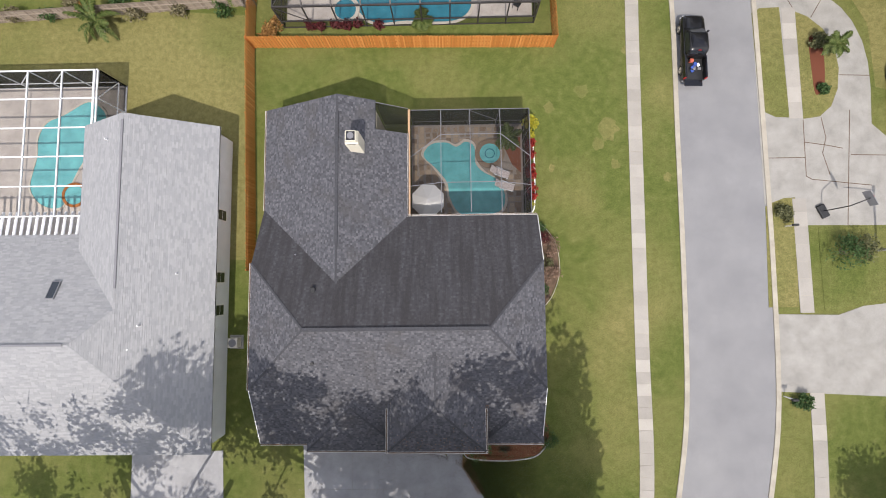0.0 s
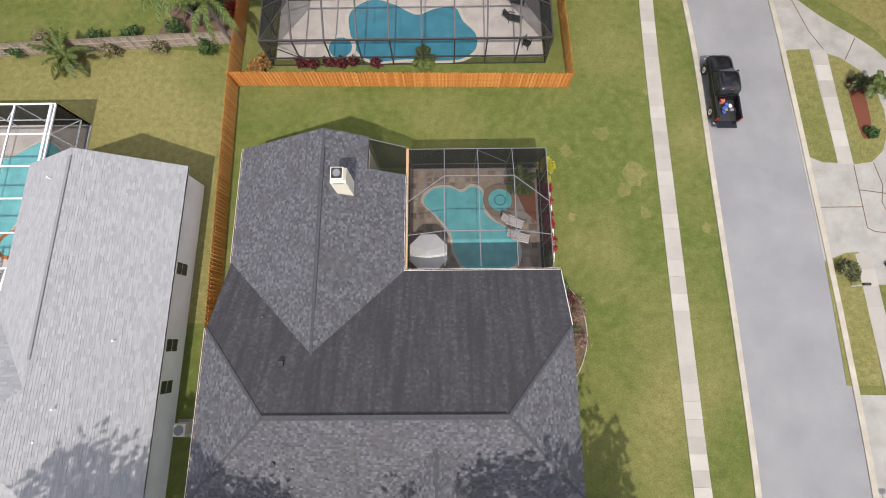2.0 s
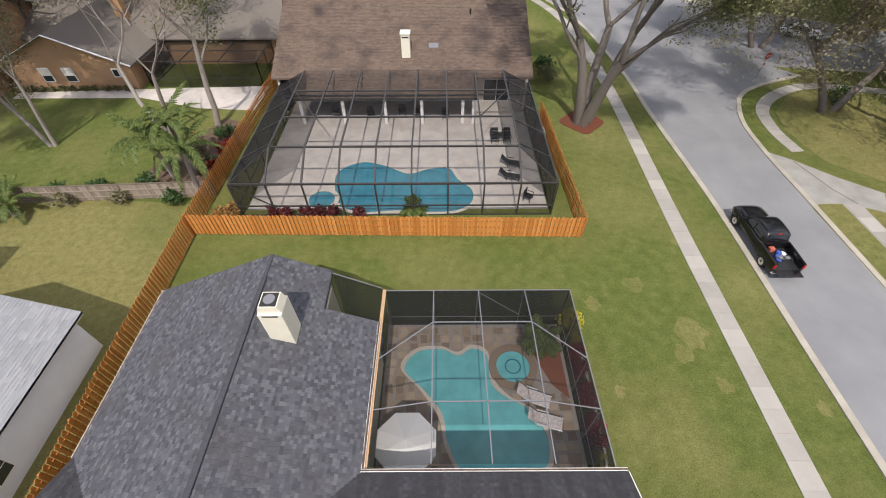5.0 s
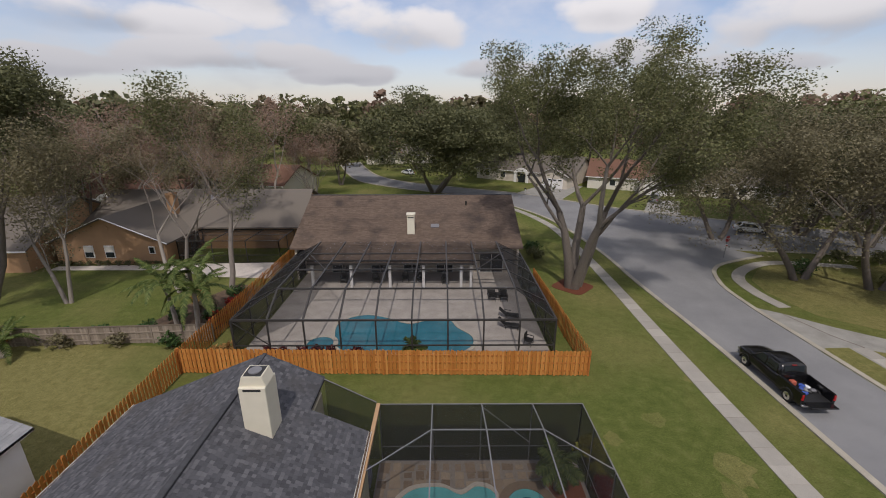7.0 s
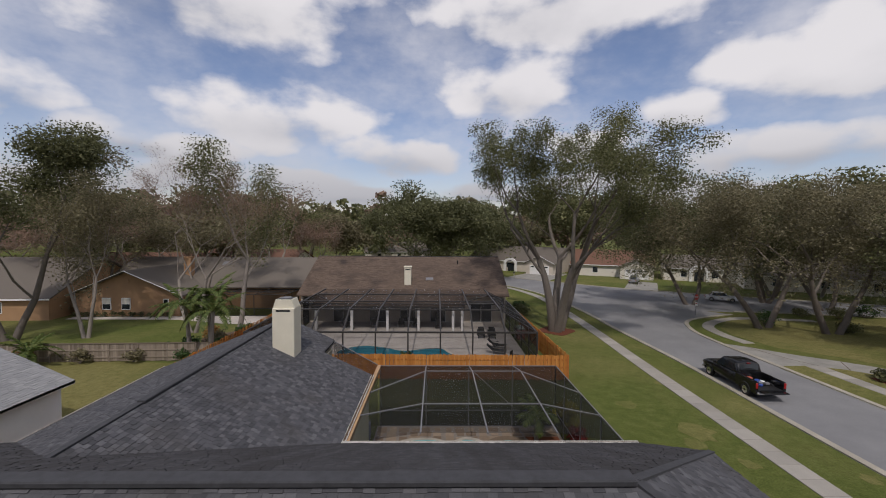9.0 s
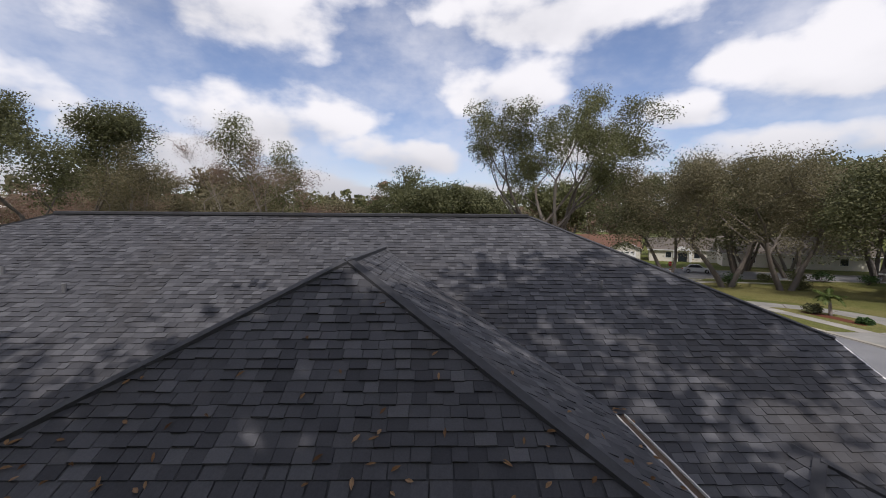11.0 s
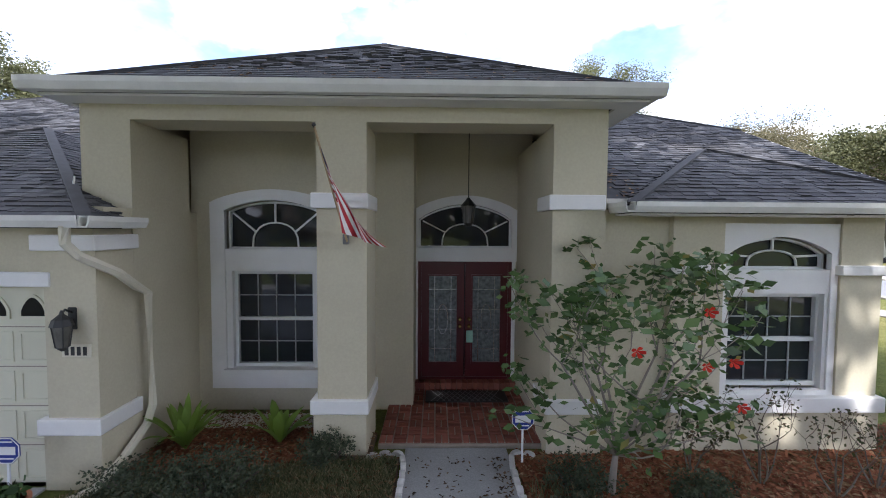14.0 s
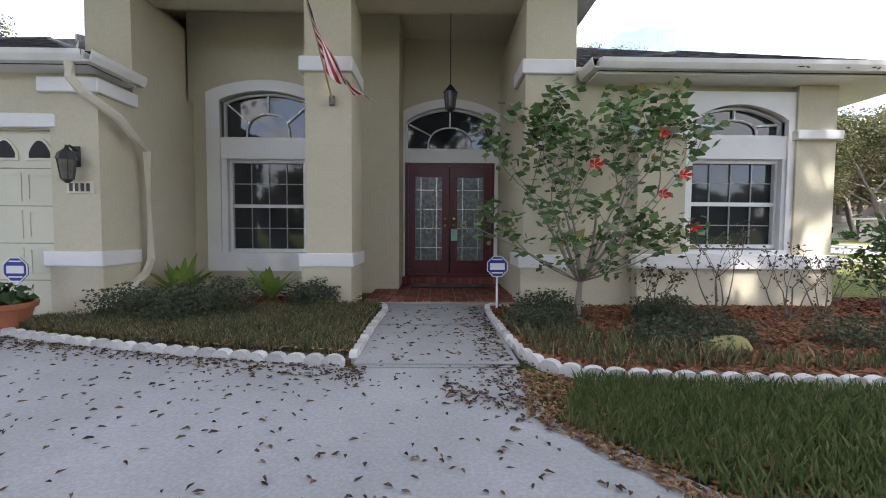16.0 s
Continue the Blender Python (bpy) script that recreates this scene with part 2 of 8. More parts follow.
M_SHINGLE_B = varied("brown_shingle", [(0.0, (0.102, 0.074, 0.057)), (0.5, (0.122, 0.088, 0.067)), (1.0, (0.142, 0.104, 0.080))], 0.9, scale=40, stain=(0.35, 0.5, 0.7, (0.055, 0.042, 0.036)))
M_SHINGLE_T = varied("taupe_shingle", [(0.0, (0.11, 0.095, 0.08)), (0.5, (0.16, 0.14, 0.12)), (1.0, (0.21, 0.18, 0.155))], 0.9, scale=40)
M_SHINGLE_R = varied("rust_shingle", [(0.0, (0.13, 0.07, 0.05)), (1.0, (0.22, 0.12, 0.08))], 0.9, scale=40)
_m = Nodes("beige_stucco")
_c = _m.ramp(_m.noise(0.8, 5), [(0.3, (0.53, 0.485, 0.36)), (0.7, (0.60, 0.55, 0.415))])
_c = _m.mix(0.10, _c, _m.ramp(_m.noise(30, 5), [(0.35, 0.3), (0.65, 0.7)]), "OVERLAY")
_m.bump(_m.noise(26, 5, 0.65), 0.28, 0.010)
M_STUCCO = _m.done(_c, 0.9, spec=0.2)
M_TRIM = plain("white_paint", (0.78, 0.77, 0.75), 0.55, scale=2.0, vary=0.05, fine=40, bump=0.1)
M_GUTTER = plain("gutter_white", (0.70, 0.69, 0.65), 0.45, scale=3.0, vary=0.10, bump=0.05)
M_CREAM = plain("cream_paint", (0.66, 0.62, 0.50), 0.55, scale=2.0, vary=0.05)
M_GARAGE = plain("garage_cream", (0.62, 0.60, 0.47), 0.5, scale=2.0, vary=0.04)
M_WSTUCCO = plain("white_stucco", (0.72, 0.74, 0.76), 0.85, scale=1.0, vary=0.06, fine=30, bump=0.4)
M_OSTUCCO = plain("tan_stucco", (0.36, 0.215, 0.115), 0.85, scale=1.0, vary=0.08, fine=30, bump=0.4)
M_FARWALL = plain("far_stucco", (0.58, 0.52, 0.44), 0.85, scale=1.0, vary=0.08)
M_DARKGLASS = glass_mat("window_glass")
M_TINTED = Nodes("tinted_glass").done((0.012, 0.012, 0.014), 0.25, spec=0.12)
M_RED = plain("maroon_paint", (0.085, 0.008, 0.012), 0.35, scale=3, vary=0.12, bump=0.05)
M_BLACK = plain("black_metal", (0.018, 0.018, 0.018), 0.45, vary=0.2)
M_BRONZE = plain("bronze_aluminium", (0.035, 0.032, 0.030), 0.45, 0.0, vary=0.2)
M_WHITEALU = plain("white_aluminium", (0.75, 0.76, 0.77), 0.4, vary=0.04)
M_GREYALU = plain("grey_aluminium", (0.17, 0.17, 0.18), 0.4, vary=0.08)
M_FENCE = varied("orange_stained_wood", [(0.0, (0.38, 0.145, 0.030)), (0.5, (0.47, 0.195, 0.045)), (1.0, (0.54, 0.24, 0.065))], 0.8, per="object", scale=8, stretch=(6, 6, 0.6))
M_FENCERAIL = varied("orange_rail", [(0.0, (0.36, 0.125, 0.03)), (1.0, (0.46, 0.175, 0.045))], 0.8, scale=8)
M_OLDWOOD = varied("weathered_wood", [(0.0, (0.16, 0.13, 0.10)), (0.5, (0.23, 0.19, 0.15)), (1.0, (0.30, 0.25, 0.20))], 0.9, per="object", scale=8, stretch=(6, 6, 0.6))
M_BRICK = varied("red_brick", [(0.0, (0.14, 0.045, 0.034)), (0.5, (0.22, 0.078, 0.056)), (1.0, (0.30, 0.115, 0.085))], 0.9, per="object", scale=30)
M_MORTAR = plain("mortar", (0.30, 0.26, 0.22), 0.95)
M_POOL = water_mat("pool_water", (0.15, 0.50, 0.51))
M_POOLN = water_mat("deep_pool_water", (0.035, 0.21, 0.28))
M_POOLTILE = plain("pool_coping", (0.55, 0.50, 0.42), 0.7, vary=0.12)
M_DECKN = concrete_mat("cool_deck", (0.53, 0.48, 0.43))
M_SCREEN = screen_mat("black_screen", (0.012, 0.012, 0.013), alpha=0.44)
# same mesh for the sides; slant-view darkening put into a higher alpha
M_SIDESCREEN = screen_mat("slant_dark_screen", (0.012, 0.012, 0.013), alpha=0.76)
M_SCREENW = screen_mat("grey_screen", (0.015, 0.015, 0.016), alpha=0.28)
M_BARK = varied("oak_bark", [(0.0, (0.12, 0.10, 0.085)), (1.0, (0.19, 0.165, 0.14))], 0.95, scale=9, bump=0.8, dist=0.05, stretch=(1, 1, 0.3))
M_BARKPALE = varied("pale_bark", [(0.0, (0.22, 0.19, 0.165)), (1.0, (0.30, 0.265, 0.23))], 0.95, scale=9, bump=0.6, dist=0.03, stretch=(1, 1, 0.3))
M_OAK = leaf_mat("oak_leaf", [(0.0, (0.080, 0.086, 0.034)), (0.5, (0.140, 0.146, 0.062)), (1.0, (0.225, 0.222, 0.102))])
M_OAKDARK = leaf_mat("dark_oak_leaf", [(0.0, (0.076, 0.082, 0.036)), (0.5, (0.118, 0.124, 0.056)), (1.0, (0.180, 0.180, 0.086))])
M_OLIVE = leaf_mat("thin_leaf", [(0.0, (0.125, 0.112, 0.062)), (0.5, (0.18, 0.16, 0.09)), (1.0, (0.25, 0.22, 0.13))])
M_RUSTLEAF = leaf_mat("russet_leaf", [(0.0, (0.19, 0.125, 0.092)), (1.0, (0.33, 0.225, 0.165))])
M_PALM = leaf_mat("palm_leaf", [(0.0, (0.055, 0.085, 0.018)), (0.5, (0.10, 0.14, 0.035)), (1.0, (0.17, 0.19, 0.06))])
M_MULCH = varied("red_mulch", [(0.0, (0.12, 0.040, 0.022)), (0.5, (0.21, 0.075, 0.038)), (1.0, (0.31, 0.13, 0.07))], 0.95, scale=20)
M_SOIL = plain("brown_soil", (0.10, 0.065, 0.042), 0.95, scale=3, vary=0.4, fine=25, bump=0.8)
M_LITTER = varied("dead_leaf", [(0.0, (0.09, 0.045, 0.02)), (0.5, (0.20, 0.115, 0.055)), (1.0, (0.33, 0.215, 0.125))], 0.9, scale=20)
M_DARKLITTER = varied("brown_oak_leaf", [(0.0, (0.035, 0.024, 0.016)), (0.6, (0.085, 0.055, 0.034)), (1.0, (0.20, 0.13, 0.075))], 0.9, scale=20)
M_CARBLACK = plain("black_car_paint", (0.008, 0.008, 0.009), 0.18, vary=0.1, bump=0)
M_CARWHITE = plain("white_car_paint", (0.70, 0.71, 0.72), 0.2, vary=0.03, bump=0)
M_CARGREY = plain("silver_car_paint", (0.35, 0.36, 0.38), 0.25, 0.3, vary=0.03, bump=0)
M_TYRE = plain("rubber", (0.015, 0.015, 0.016), 0.85)
M_CHROME = plain("alloy", (0.55, 0.55, 0.56), 0.25, 0.9, vary=0.05)
M_LAMP = plain("lamp_red", (0.35, 0.01, 0.01), 0.3)


# ---- mesh helpers ----
def thing(name, label="", category="", at=(0, 0, 0), rz=0.0, group="", kind=""):
    ob = new(name)
    ob.matrix_basis = pose(*at, 0, 0, rz)
    return tagged(ob, label, category, group, kind)


def mesh_of(bm, mat, name="m"):
    me = bpy.data.meshes.new(name)
    bm.to_mesh(me)
    bm.free()
    if mat:
        me.materials.append(mat)
    return me


def part(name, bm, mat, parent, label="", smooth=False):
    """Links a bmesh as one mesh object under a thing or part."""
    me = mesh_of(bm, mat, name)
    if smooth:
        for p in me.polygons:
            p.use_smooth = True
    ob = new(name, me)
    ob.parent = parent
    if label:
        ob["label"] = label
    return ob


def piece(name, me, parent, m):
    ob = new(name, me)
    ob.parent = parent
    ob.matrix_basis = m
    return ob


def structure(name, bm, mat, label, category, smooth=False):
    ob = new(name, mesh_of(bm, mat, name))
    if smooth:
        for p in ob.data.polygons:
            p.use_smooth = True
    return tagged(ob, label, category, kind="structure")


def whole(name, verts, faces, mat, smooth=False):
    me = bpy.data.meshes.new(name)
    me.from_pydata(verts, [], faces)
    me.materials.append(mat)
    if smooth:
        me.polygons.foreach_set("use_smooth", [True] * len(me.polygons))
    me.update()
    return me


def box(bm, x0, x1, y0, y1, z0, z1, bevel=0.0):
    v = [bm.verts.new(p) for p in ((x0, y0, z0), (x1, y0, z0), (x1, y1, z0), (x0, y1, z0), (x0, y0, z1), (x1, y0, z1), (x1, y1, z1), (x0, y1, z1))]
    f = [bm.faces.new([v[i] for i in q]) for q in ((3, 2, 1, 0), (4, 5, 6, 7), (0, 1, 5, 4), (1, 2, 6, 5), (2, 3, 7, 6), (3, 0, 4, 7))]
    if bevel:
        es = list({e for q in f for e in q.edges})
        bmesh.ops.bevel(bm, geom=es, offset=bevel, segments=1, affect="EDGES")
    return bm


def bx(x0, x1, y0, y1, z0, z1, bevel=0.0):
    return box(bmesh.new(), x0, x1, y0, y1, z0, z1, bevel)


def prism(bm, pts, axis, a, b):
    """A polygon pushed along an axis from a to b. pts: pairs in the other two axes."""
    def at(p, k):
        return {"x": (k, p[0], p[1]), "y": (p[0], k, p[1]), "z": (p[0], p[1], k)}[axis]
    lo, hi = [bm.verts.new(at(p, a)) for p in pts], [bm.verts.new(at(p, b)) for p in pts]
    n = len(pts)
    bm.faces.new(lo[::-1])
    bm.faces.new(hi)
    for i in range(n):
        j = (i + 1) % n
        bm.faces.new((lo[i], lo[j], hi[j], hi[i]))
    bmesh.ops.recalc_face_normals(bm, faces=bm.faces)
    return bm


def pr(pts, axis, a, b):
    return prism(bmesh.new(), pts, axis, a, b)


def tube(bm, pts, radii, sides=8, cap=True):
    """A round bar through points."""
    rings = []
    for i, p in enumerate(pts):
        p = Vector(p)
        d = Vector(pts[min(i + 1, len(pts) - 1)]) - Vector(pts[max(i - 1, 0)])
        q = d.to_track_quat("Z", "Y")
        r = radii[i] if isinstance(radii, (list, tuple)) else radii
        rings.append([bm.verts.new(p + q @ Vector((r * math.cos(2 * math.pi * k / sides), r * math.sin(2 * math.pi * k / sides), 0))) for k in range(sides)])
    for a, b in zip(rings, rings[1:]):
        for k in range(sides):
            bm.faces.new((a[k], a[(k + 1) % sides], b[(k + 1) % sides], b[k]))
    if cap:
        bm.faces.new(rings[0][::-1])
        bm.faces.new(rings[-1])
    return bm


def tb(pts, radii, sides=8):
    return tube(bmesh.new(), pts, radii, sides)


def bar(bm, a, b, w, h=None):
    """A square bar from a to b."""
    a, b = Vector(a), Vector(b)
    h = h or w
    d = b - a
    q = d.to_track_quat("Z", "Y")
    vs = [bm.verts.new(p + q @ Vector((sx * w / 2, sy * h / 2, 0))) for p in (a, b) for sx, sy in ((-1, -1), (1, -1), (1, 1), (-1, 1))]
    for f in ((3, 2, 1, 0), (4, 5, 6, 7), (0, 1, 5, 4), (1, 2, 6, 5), (2, 3, 7, 6), (3, 0, 4, 7)):
        bm.faces.new([vs[i] for i in f])
    return bm


def br(a, b, w, h=None):
    return bar(bmesh.new(), a, b, w, h)


def blob(pts, closed=True, steps=8):
    """A smooth closed outline through a few points."""
    n, out = len(pts), []
    for i in range(n):
        p0, p1, p2, p3 = (Vector(pts[(i + k - 1) % n]) for k in range(4))
        for s in range(steps):
            t = s / steps
            out.append(tuple(0.5 * ((2 * p1) + (p2 - p0) * t + (2 * p0 - 5 * p1 + 4 * p2 - p3) * t * t + (3 * p1 - p0 - 3 * p2 + p3) * t ** 3)))
    return out


def curve_pts(pts, steps=6):
    """A smooth open line through points."""
    out = []
    for i in range(len(pts) - 1):
        p0, p1, p2, p3 = (Vector(pts[max(0, min(len(pts) - 1, i + k - 1))]) for k in range(4))
        for s in range(steps):
            t = s / steps
            out.append(tuple(0.5 * ((2 * p1) + (p2 - p0) * t + (2 * p0 - 5 * p1 + 4 * p2 - p3) * t * t + (3 * p1 - p0 - 3 * p2 + p3) * t ** 3)))
    out.append(tuple(pts[-1]))
    return out


def ribbon(left, right, z0, z1):
    """A flat strip with depth between two lines."""
    bm = bmesh.new()
    n = len(left)
    v = [[bm.verts.new((p[0], p[1], z)) for p in side] for z in (z0, z1) for side in (left, right)]
    lb, rb, lt, rt = v
    for i in range(n - 1):
        bm.faces.new((lt[i], lt[i + 1], rt[i + 1], rt[i]))
        bm.faces.new((lb[i + 1], lb[i], lt[i], lt[i + 1])[::-1])
        bm.faces.new((rb[i], rb[i + 1], rt[i + 1], rt[i])[::-1])
    bm.faces.new((lb[0], lt[0], rt[0], rb[0]))
    bm.faces.new((lb[-1], rb[-1], rt[-1], lt[-1]))
    bmesh.ops.recalc_face_normals(bm, faces=bm.faces)
    return bm


def offset_line(pts, d):
    out = []
    for i, p in enumerate(pts):
        a, b = Vector(pts[max(0, i - 1)]), Vector(pts[min(len(pts) - 1, i + 1)])
        t = (b - a).normalized()
        out.append((p[0] + t.y * d, p[1] - t.x * d))
    return out


def inside(x, y, poly):
    c, n = False, len(poly)
    for i in range(n):
        (xa, ya), (xb, yb) = poly[i][:2], poly[i - 1][:2]
        if (ya > y) != (yb > y) and x < (xb - xa) * (y - ya) / (yb - ya) + xa:
            c = not c
    return c


def roof_plane(poly, thick=0.12):
    """A sloping slab from a polygon of 3D corners."""
    bm = bmesh.new()
    t = [bm.verts.new(p) for p in poly]
    b = [bm.verts.new((p[0], p[1], p[2] - thick)) for p in poly]
    bm.faces.new(t)
    bm.faces.new(b[::-1])
    for i in range(len(poly)):
        j = (i + 1) % len(poly)
        bm.faces.new((t[i], b[i], b[j], t[j]))
    bmesh.ops.recalc_face_normals(bm, faces=bm.faces)
    return bm


def shingle_rows(poly, expo=0.145, seed=1, tabs=(0.16, 0.42), keep=None):
    """Places of the tabs on a sloping polygon: (origin, along, up, normal, width)."""
    rnd = random.Random(seed)
    P = [Vector(p) for p in poly]
    nrm = sum(((P[i] - P[0]).cross(P[i + 1] - P[0]) for i in range(1, len(P) - 1)), Vector())
    nrm = nrm.normalized() if nrm.z > 0 else -nrm.normalized()
    along = Vector((0, 0, 1)).cross(nrm).normalized()
    up = nrm.cross(along).normalized()
    o = min(P, key=lambda p: p.dot(up))
    uv = [((p - o).dot(along), (p - o).dot(up)) for p in P]
    top = max(v for _, v in uv)
    out = []
    for r in range(int(top / expo) + 1):
        vm = r * expo + expo * 0.5
        cuts = []
        for i in range(len(uv)):
            (ua, va), (ub, vb) = uv[i], uv[i - 1]
            if (va > vm) != (vb > vm):
                cuts.append(ua + (ub - ua) * (vm - va) / (vb - va))
        cuts.sort()
        for a, b in zip(cuts[::2], cuts[1::2]):
            u = a
            while u < b - 0.01:
                w = min(rnd.uniform(*tabs), b - u)
                p = o + along * u + up * (r * expo)
                c = p + along * (w / 2) + up * (expo / 2)
                if keep is None or keep(c):
                    out.append((p, along, up, nrm, w))
                u += w
    return out


def tab_mesh(rows, mat, expo=0.145, seed=3):
    rnd = random.Random(seed)
    verts, faces = [], []
    for p, al, up, n, w in rows:
        h = rnd.choice((0.008, 0.014, 0.022))
        a = p - up * rnd.choice((0.0, 0.0, 0.012))
        q = [a + n * h, a + al * (w - 0.006) + n * h, p + al * (w - 0.006) + up * (expo + 0.01) + n * 0.002, p + up * (expo + 0.01) + n * 0.002,
             a - n * 0.004, a + al * (w - 0.006) - n * 0.004]
        i = len(verts)
        verts += q
        faces += [(i, i + 1, i + 2, i + 3), (i + 4, i + 5, i + 1, i), (i + 4, i, i + 3), (i + 5, i + 2, i + 1)]
    return whole("shingles", verts, faces, mat)


# ---- ground, roads, pavements ----
bm = bmesh.new()
R = 1500.0
for q in ((-R, -R), (R, -R), (R, R), (-R, R)):
    bm.verts.new((*q, 0.0))
bm.faces.new(list(bm.verts))
ground = structure("ground", bm, M_GRASS, "green lawn turning to straw in dry patches", "lawn")


def flat_patch(name, pts, mat, z, label, category, thick=0.05):
    """A flat sheet with an outline, lying on the ground."""
    return structure(name, pr(pts, "z", z - thick, z), mat, label, category)


flat_patch("dry_lawn", [(-60, 5), (-17.5, 3), (-17.3, 26), (-30, 27), (-60, 27)], M_DRYGRASS, 0.006, "pale dry grass of the yard next door", "lawn", 0.02)

ST_W = curve_pts([(17.0, -40), (18.4, -26), (20.0, -18), (21.15, -10), (21.5, 2), (21.6, 14), (21.7, 26), (21.2, 38), (20.9, 50), (18.5, 66), (12.0, 80)], 6)
ST_E = curve_pts([(24.2, -40), (25.7, -26), (27.3, -18), (28.55, -10), (28.9, 2), (28.9, 14), (28.8, 26), (28.7, 33), (29.4, 38.6), (32.4, 43.6), (40, 47.0)], 6)
structure("road", ribbon(ST_W, [ST_E[i] for i in range(len(ST_E))], -0.10, 0.012), M_ROAD, "worn pale grey asphalt residential street", "road")
CR_S = curve_pts([(120, 28), (80, 40), (50, 47), (36, 50), (27, 58), (18, 71), (11, 80.5), (2, 88), (-12, 97), (-23, 110), (-35, 145)], 6)
CR_N = curve_pts([(120, 37), (82, 49), (60, 58), (45, 66), (33, 74), (25, 81.5), (17, 89), (4, 96.5), (-10, 106), (-19, 120), (-28, 148)], 6)
structure("road", ribbon(CR_S, CR_N, -0.10, 0.016), M_ROAD, "pale grey asphalt cross street", "road")
for side, sgn in ((ST_W, 1), (ST_E, -1)):
    structure("kerb", ribbon(side, offset_line(side, -0.42 * sgn), -0.05, 0.085), M_KERB, "weathered concrete kerb", "kerb")
for side, sgn in ((CR_S[:16], 1), (CR_S[36:], 1), (CR_N, -1)):
    structure("kerb", ribbon(side, offset_line(side, 0.42 * sgn), -0.05, 0.085), M_KERB, "weathered concrete kerb", "kerb")

# ---- the house: planes of its roof ----
RY, RZ = -2.39, 7.69                       # main ridge
MS, MN = 0.475, 0.462
XW, XE = -14.60, 7.78
YN, YS = 6.20, -11.85
WX, WZ = -7.88, 6.18                       # ridge of the back wing
WXW, WEW, WEE = -14.55, 3.4, 3.72          # its eaves
PX, PZ, PY = -0.50, 6.87, -11.88           # porch hip: middle, ridge height, front eave
PW, PEZ = 3.72, 4.82


def z_south(y):
    return RZ - MS * (RY - y)


def z_north(y):
    return RZ - MN * (y - RY)


def y_south(z):
    return RY - (RZ - z) / MS


def y_north(z):
    return RY + (RZ - z) / MN


CLIP = 5.45
YR = -11.25                                # eave of the main slope beside the porch
rw, re_ = (-9.82, RY, RZ), (3.40, RY, RZ)
WE = (WZ - WEW) / (WX - WXW)              # slopes of the wing
EE = (WZ - WEE) / (-2.72 - WX)
vy = y_north(WZ)                           # where the wing's ridge meets the main slope


def z_wing(x):
    return WZ - WE * (WX - x) if x < WX else WZ - EE * (x - WX)


def z_porch(x, y):
    k = (PZ - PEZ) / PW
    return min(PEZ + k * (PW - abs(x - PX)), PEZ + k * (y - PY), PZ)


GX0, GX1, GY, GZ = -10.87, -3.23, -12.42, 3.18
BX0, BX1, BY, BZ = 3.05, 7.86, -11.80, 3.42


def z_hip(x, y, x0, x1, ye, ze):
    return min(ze + MS * (x - x0), ze + MS * (x1 - x), ze + MS * (y - ye))


main_s = [(XW, YS, z_south(YS)), (-4.10, YS, z_south(YS)), (-4.10, -8.5, z_south(-8.5)), (2.93, -8.5, z_south(-8.5)), (2.93, YR, z_south(YR)), (XE, YR, z_south(YR)), (XE, y_south(CLIP), CLIP), re_, rw, (XW, y_south(CLIP), CLIP)]
main_n = [(XE, YN, z_north(YN)), (-2.72, YN, z_north(YN)), (WX, vy, WZ), (XW, y_north(z_wing(XW)), z_wing(XW)), (XW, y_north(CLIP), CLIP), rw, re_, (XE, y_north(CLIP), CLIP)]
hip_w = [(XW - 0.02, y_north(CLIP), CLIP), (XW - 0.02, y_south(CLIP), CLIP), rw]
hip_e = [(XE + 0.02, y_south(CLIP), CLIP), (XE + 0.02, y_north(CLIP), CLIP), re_]
wing_w = [(WXW, 15.35, WEW), (WXW, y_north(WEW), WEW), (WX, vy, WZ), (WX, 15.45, WZ)]
wing_e = [(-2.72, YN, WEE), (-2.72, 13.1, WEE), (-5.15, 13.1, z_wing(-5.15)), (-5.15, 15.45, z_wing(-5.15)), (WX, 15.45, WZ), (WX, vy, WZ)]
pk = PY + PW
pend = y_south(PZ)
porch_s = [(PX - PW, PY, PEZ), (PX + PW, PY, PEZ), (PX, pk, PZ)]
porch_e = [(PX + PW, PY, PEZ), (PX + PW, y_south(PEZ), PEZ), (PX, pend, PZ), (PX, pk, PZ)]
porch_w = [(PX - PW, y_south(PEZ), PEZ), (PX - PW, PY, PEZ), (PX, pk, PZ), (PX, pend, PZ)]


def hip_planes(x0, x1, ye, ze):
    c, h = (x0 + x1) / 2, (x1 - x0) / 2
    zt, yt = ze + MS * h, ye + h
    yb, yt2 = y_south(ze), y_south(zt)
    return ([(x0, ye, ze), (x1, ye, ze), (c, yt, zt)],
            [(x1, ye, ze), (x1, yb, ze), (c, yt2, zt), (c, yt, zt)],
            [(x0, yb, ze), (x0, ye, ze), (c, yt, zt), (c, yt2, zt)])


g_s, g_e, g_w = hip_planes(GX0, GX1, GY, GZ)
b_s, b_e, b_w = hip_planes(BX0, BX1, BY, BZ)


def front(x, y, z):
    """From the drawn plan of the front walls to where they stand."""
    return 0.976 * x - 0.149, -11.52 + (1.17 if y > -11.48 else 0.8) * (y + 11.48), max(z * 0.958 - 0.03, min(z, 0.0))


def yard(x, y):
    """From the drawn plan of the front garden to where it lies."""
    return 0.947 * x - 0.22, 0.945 * y - 0.67


house = thing("house", "single-storey beige stucco house with a dark grey shingle roof", "house")


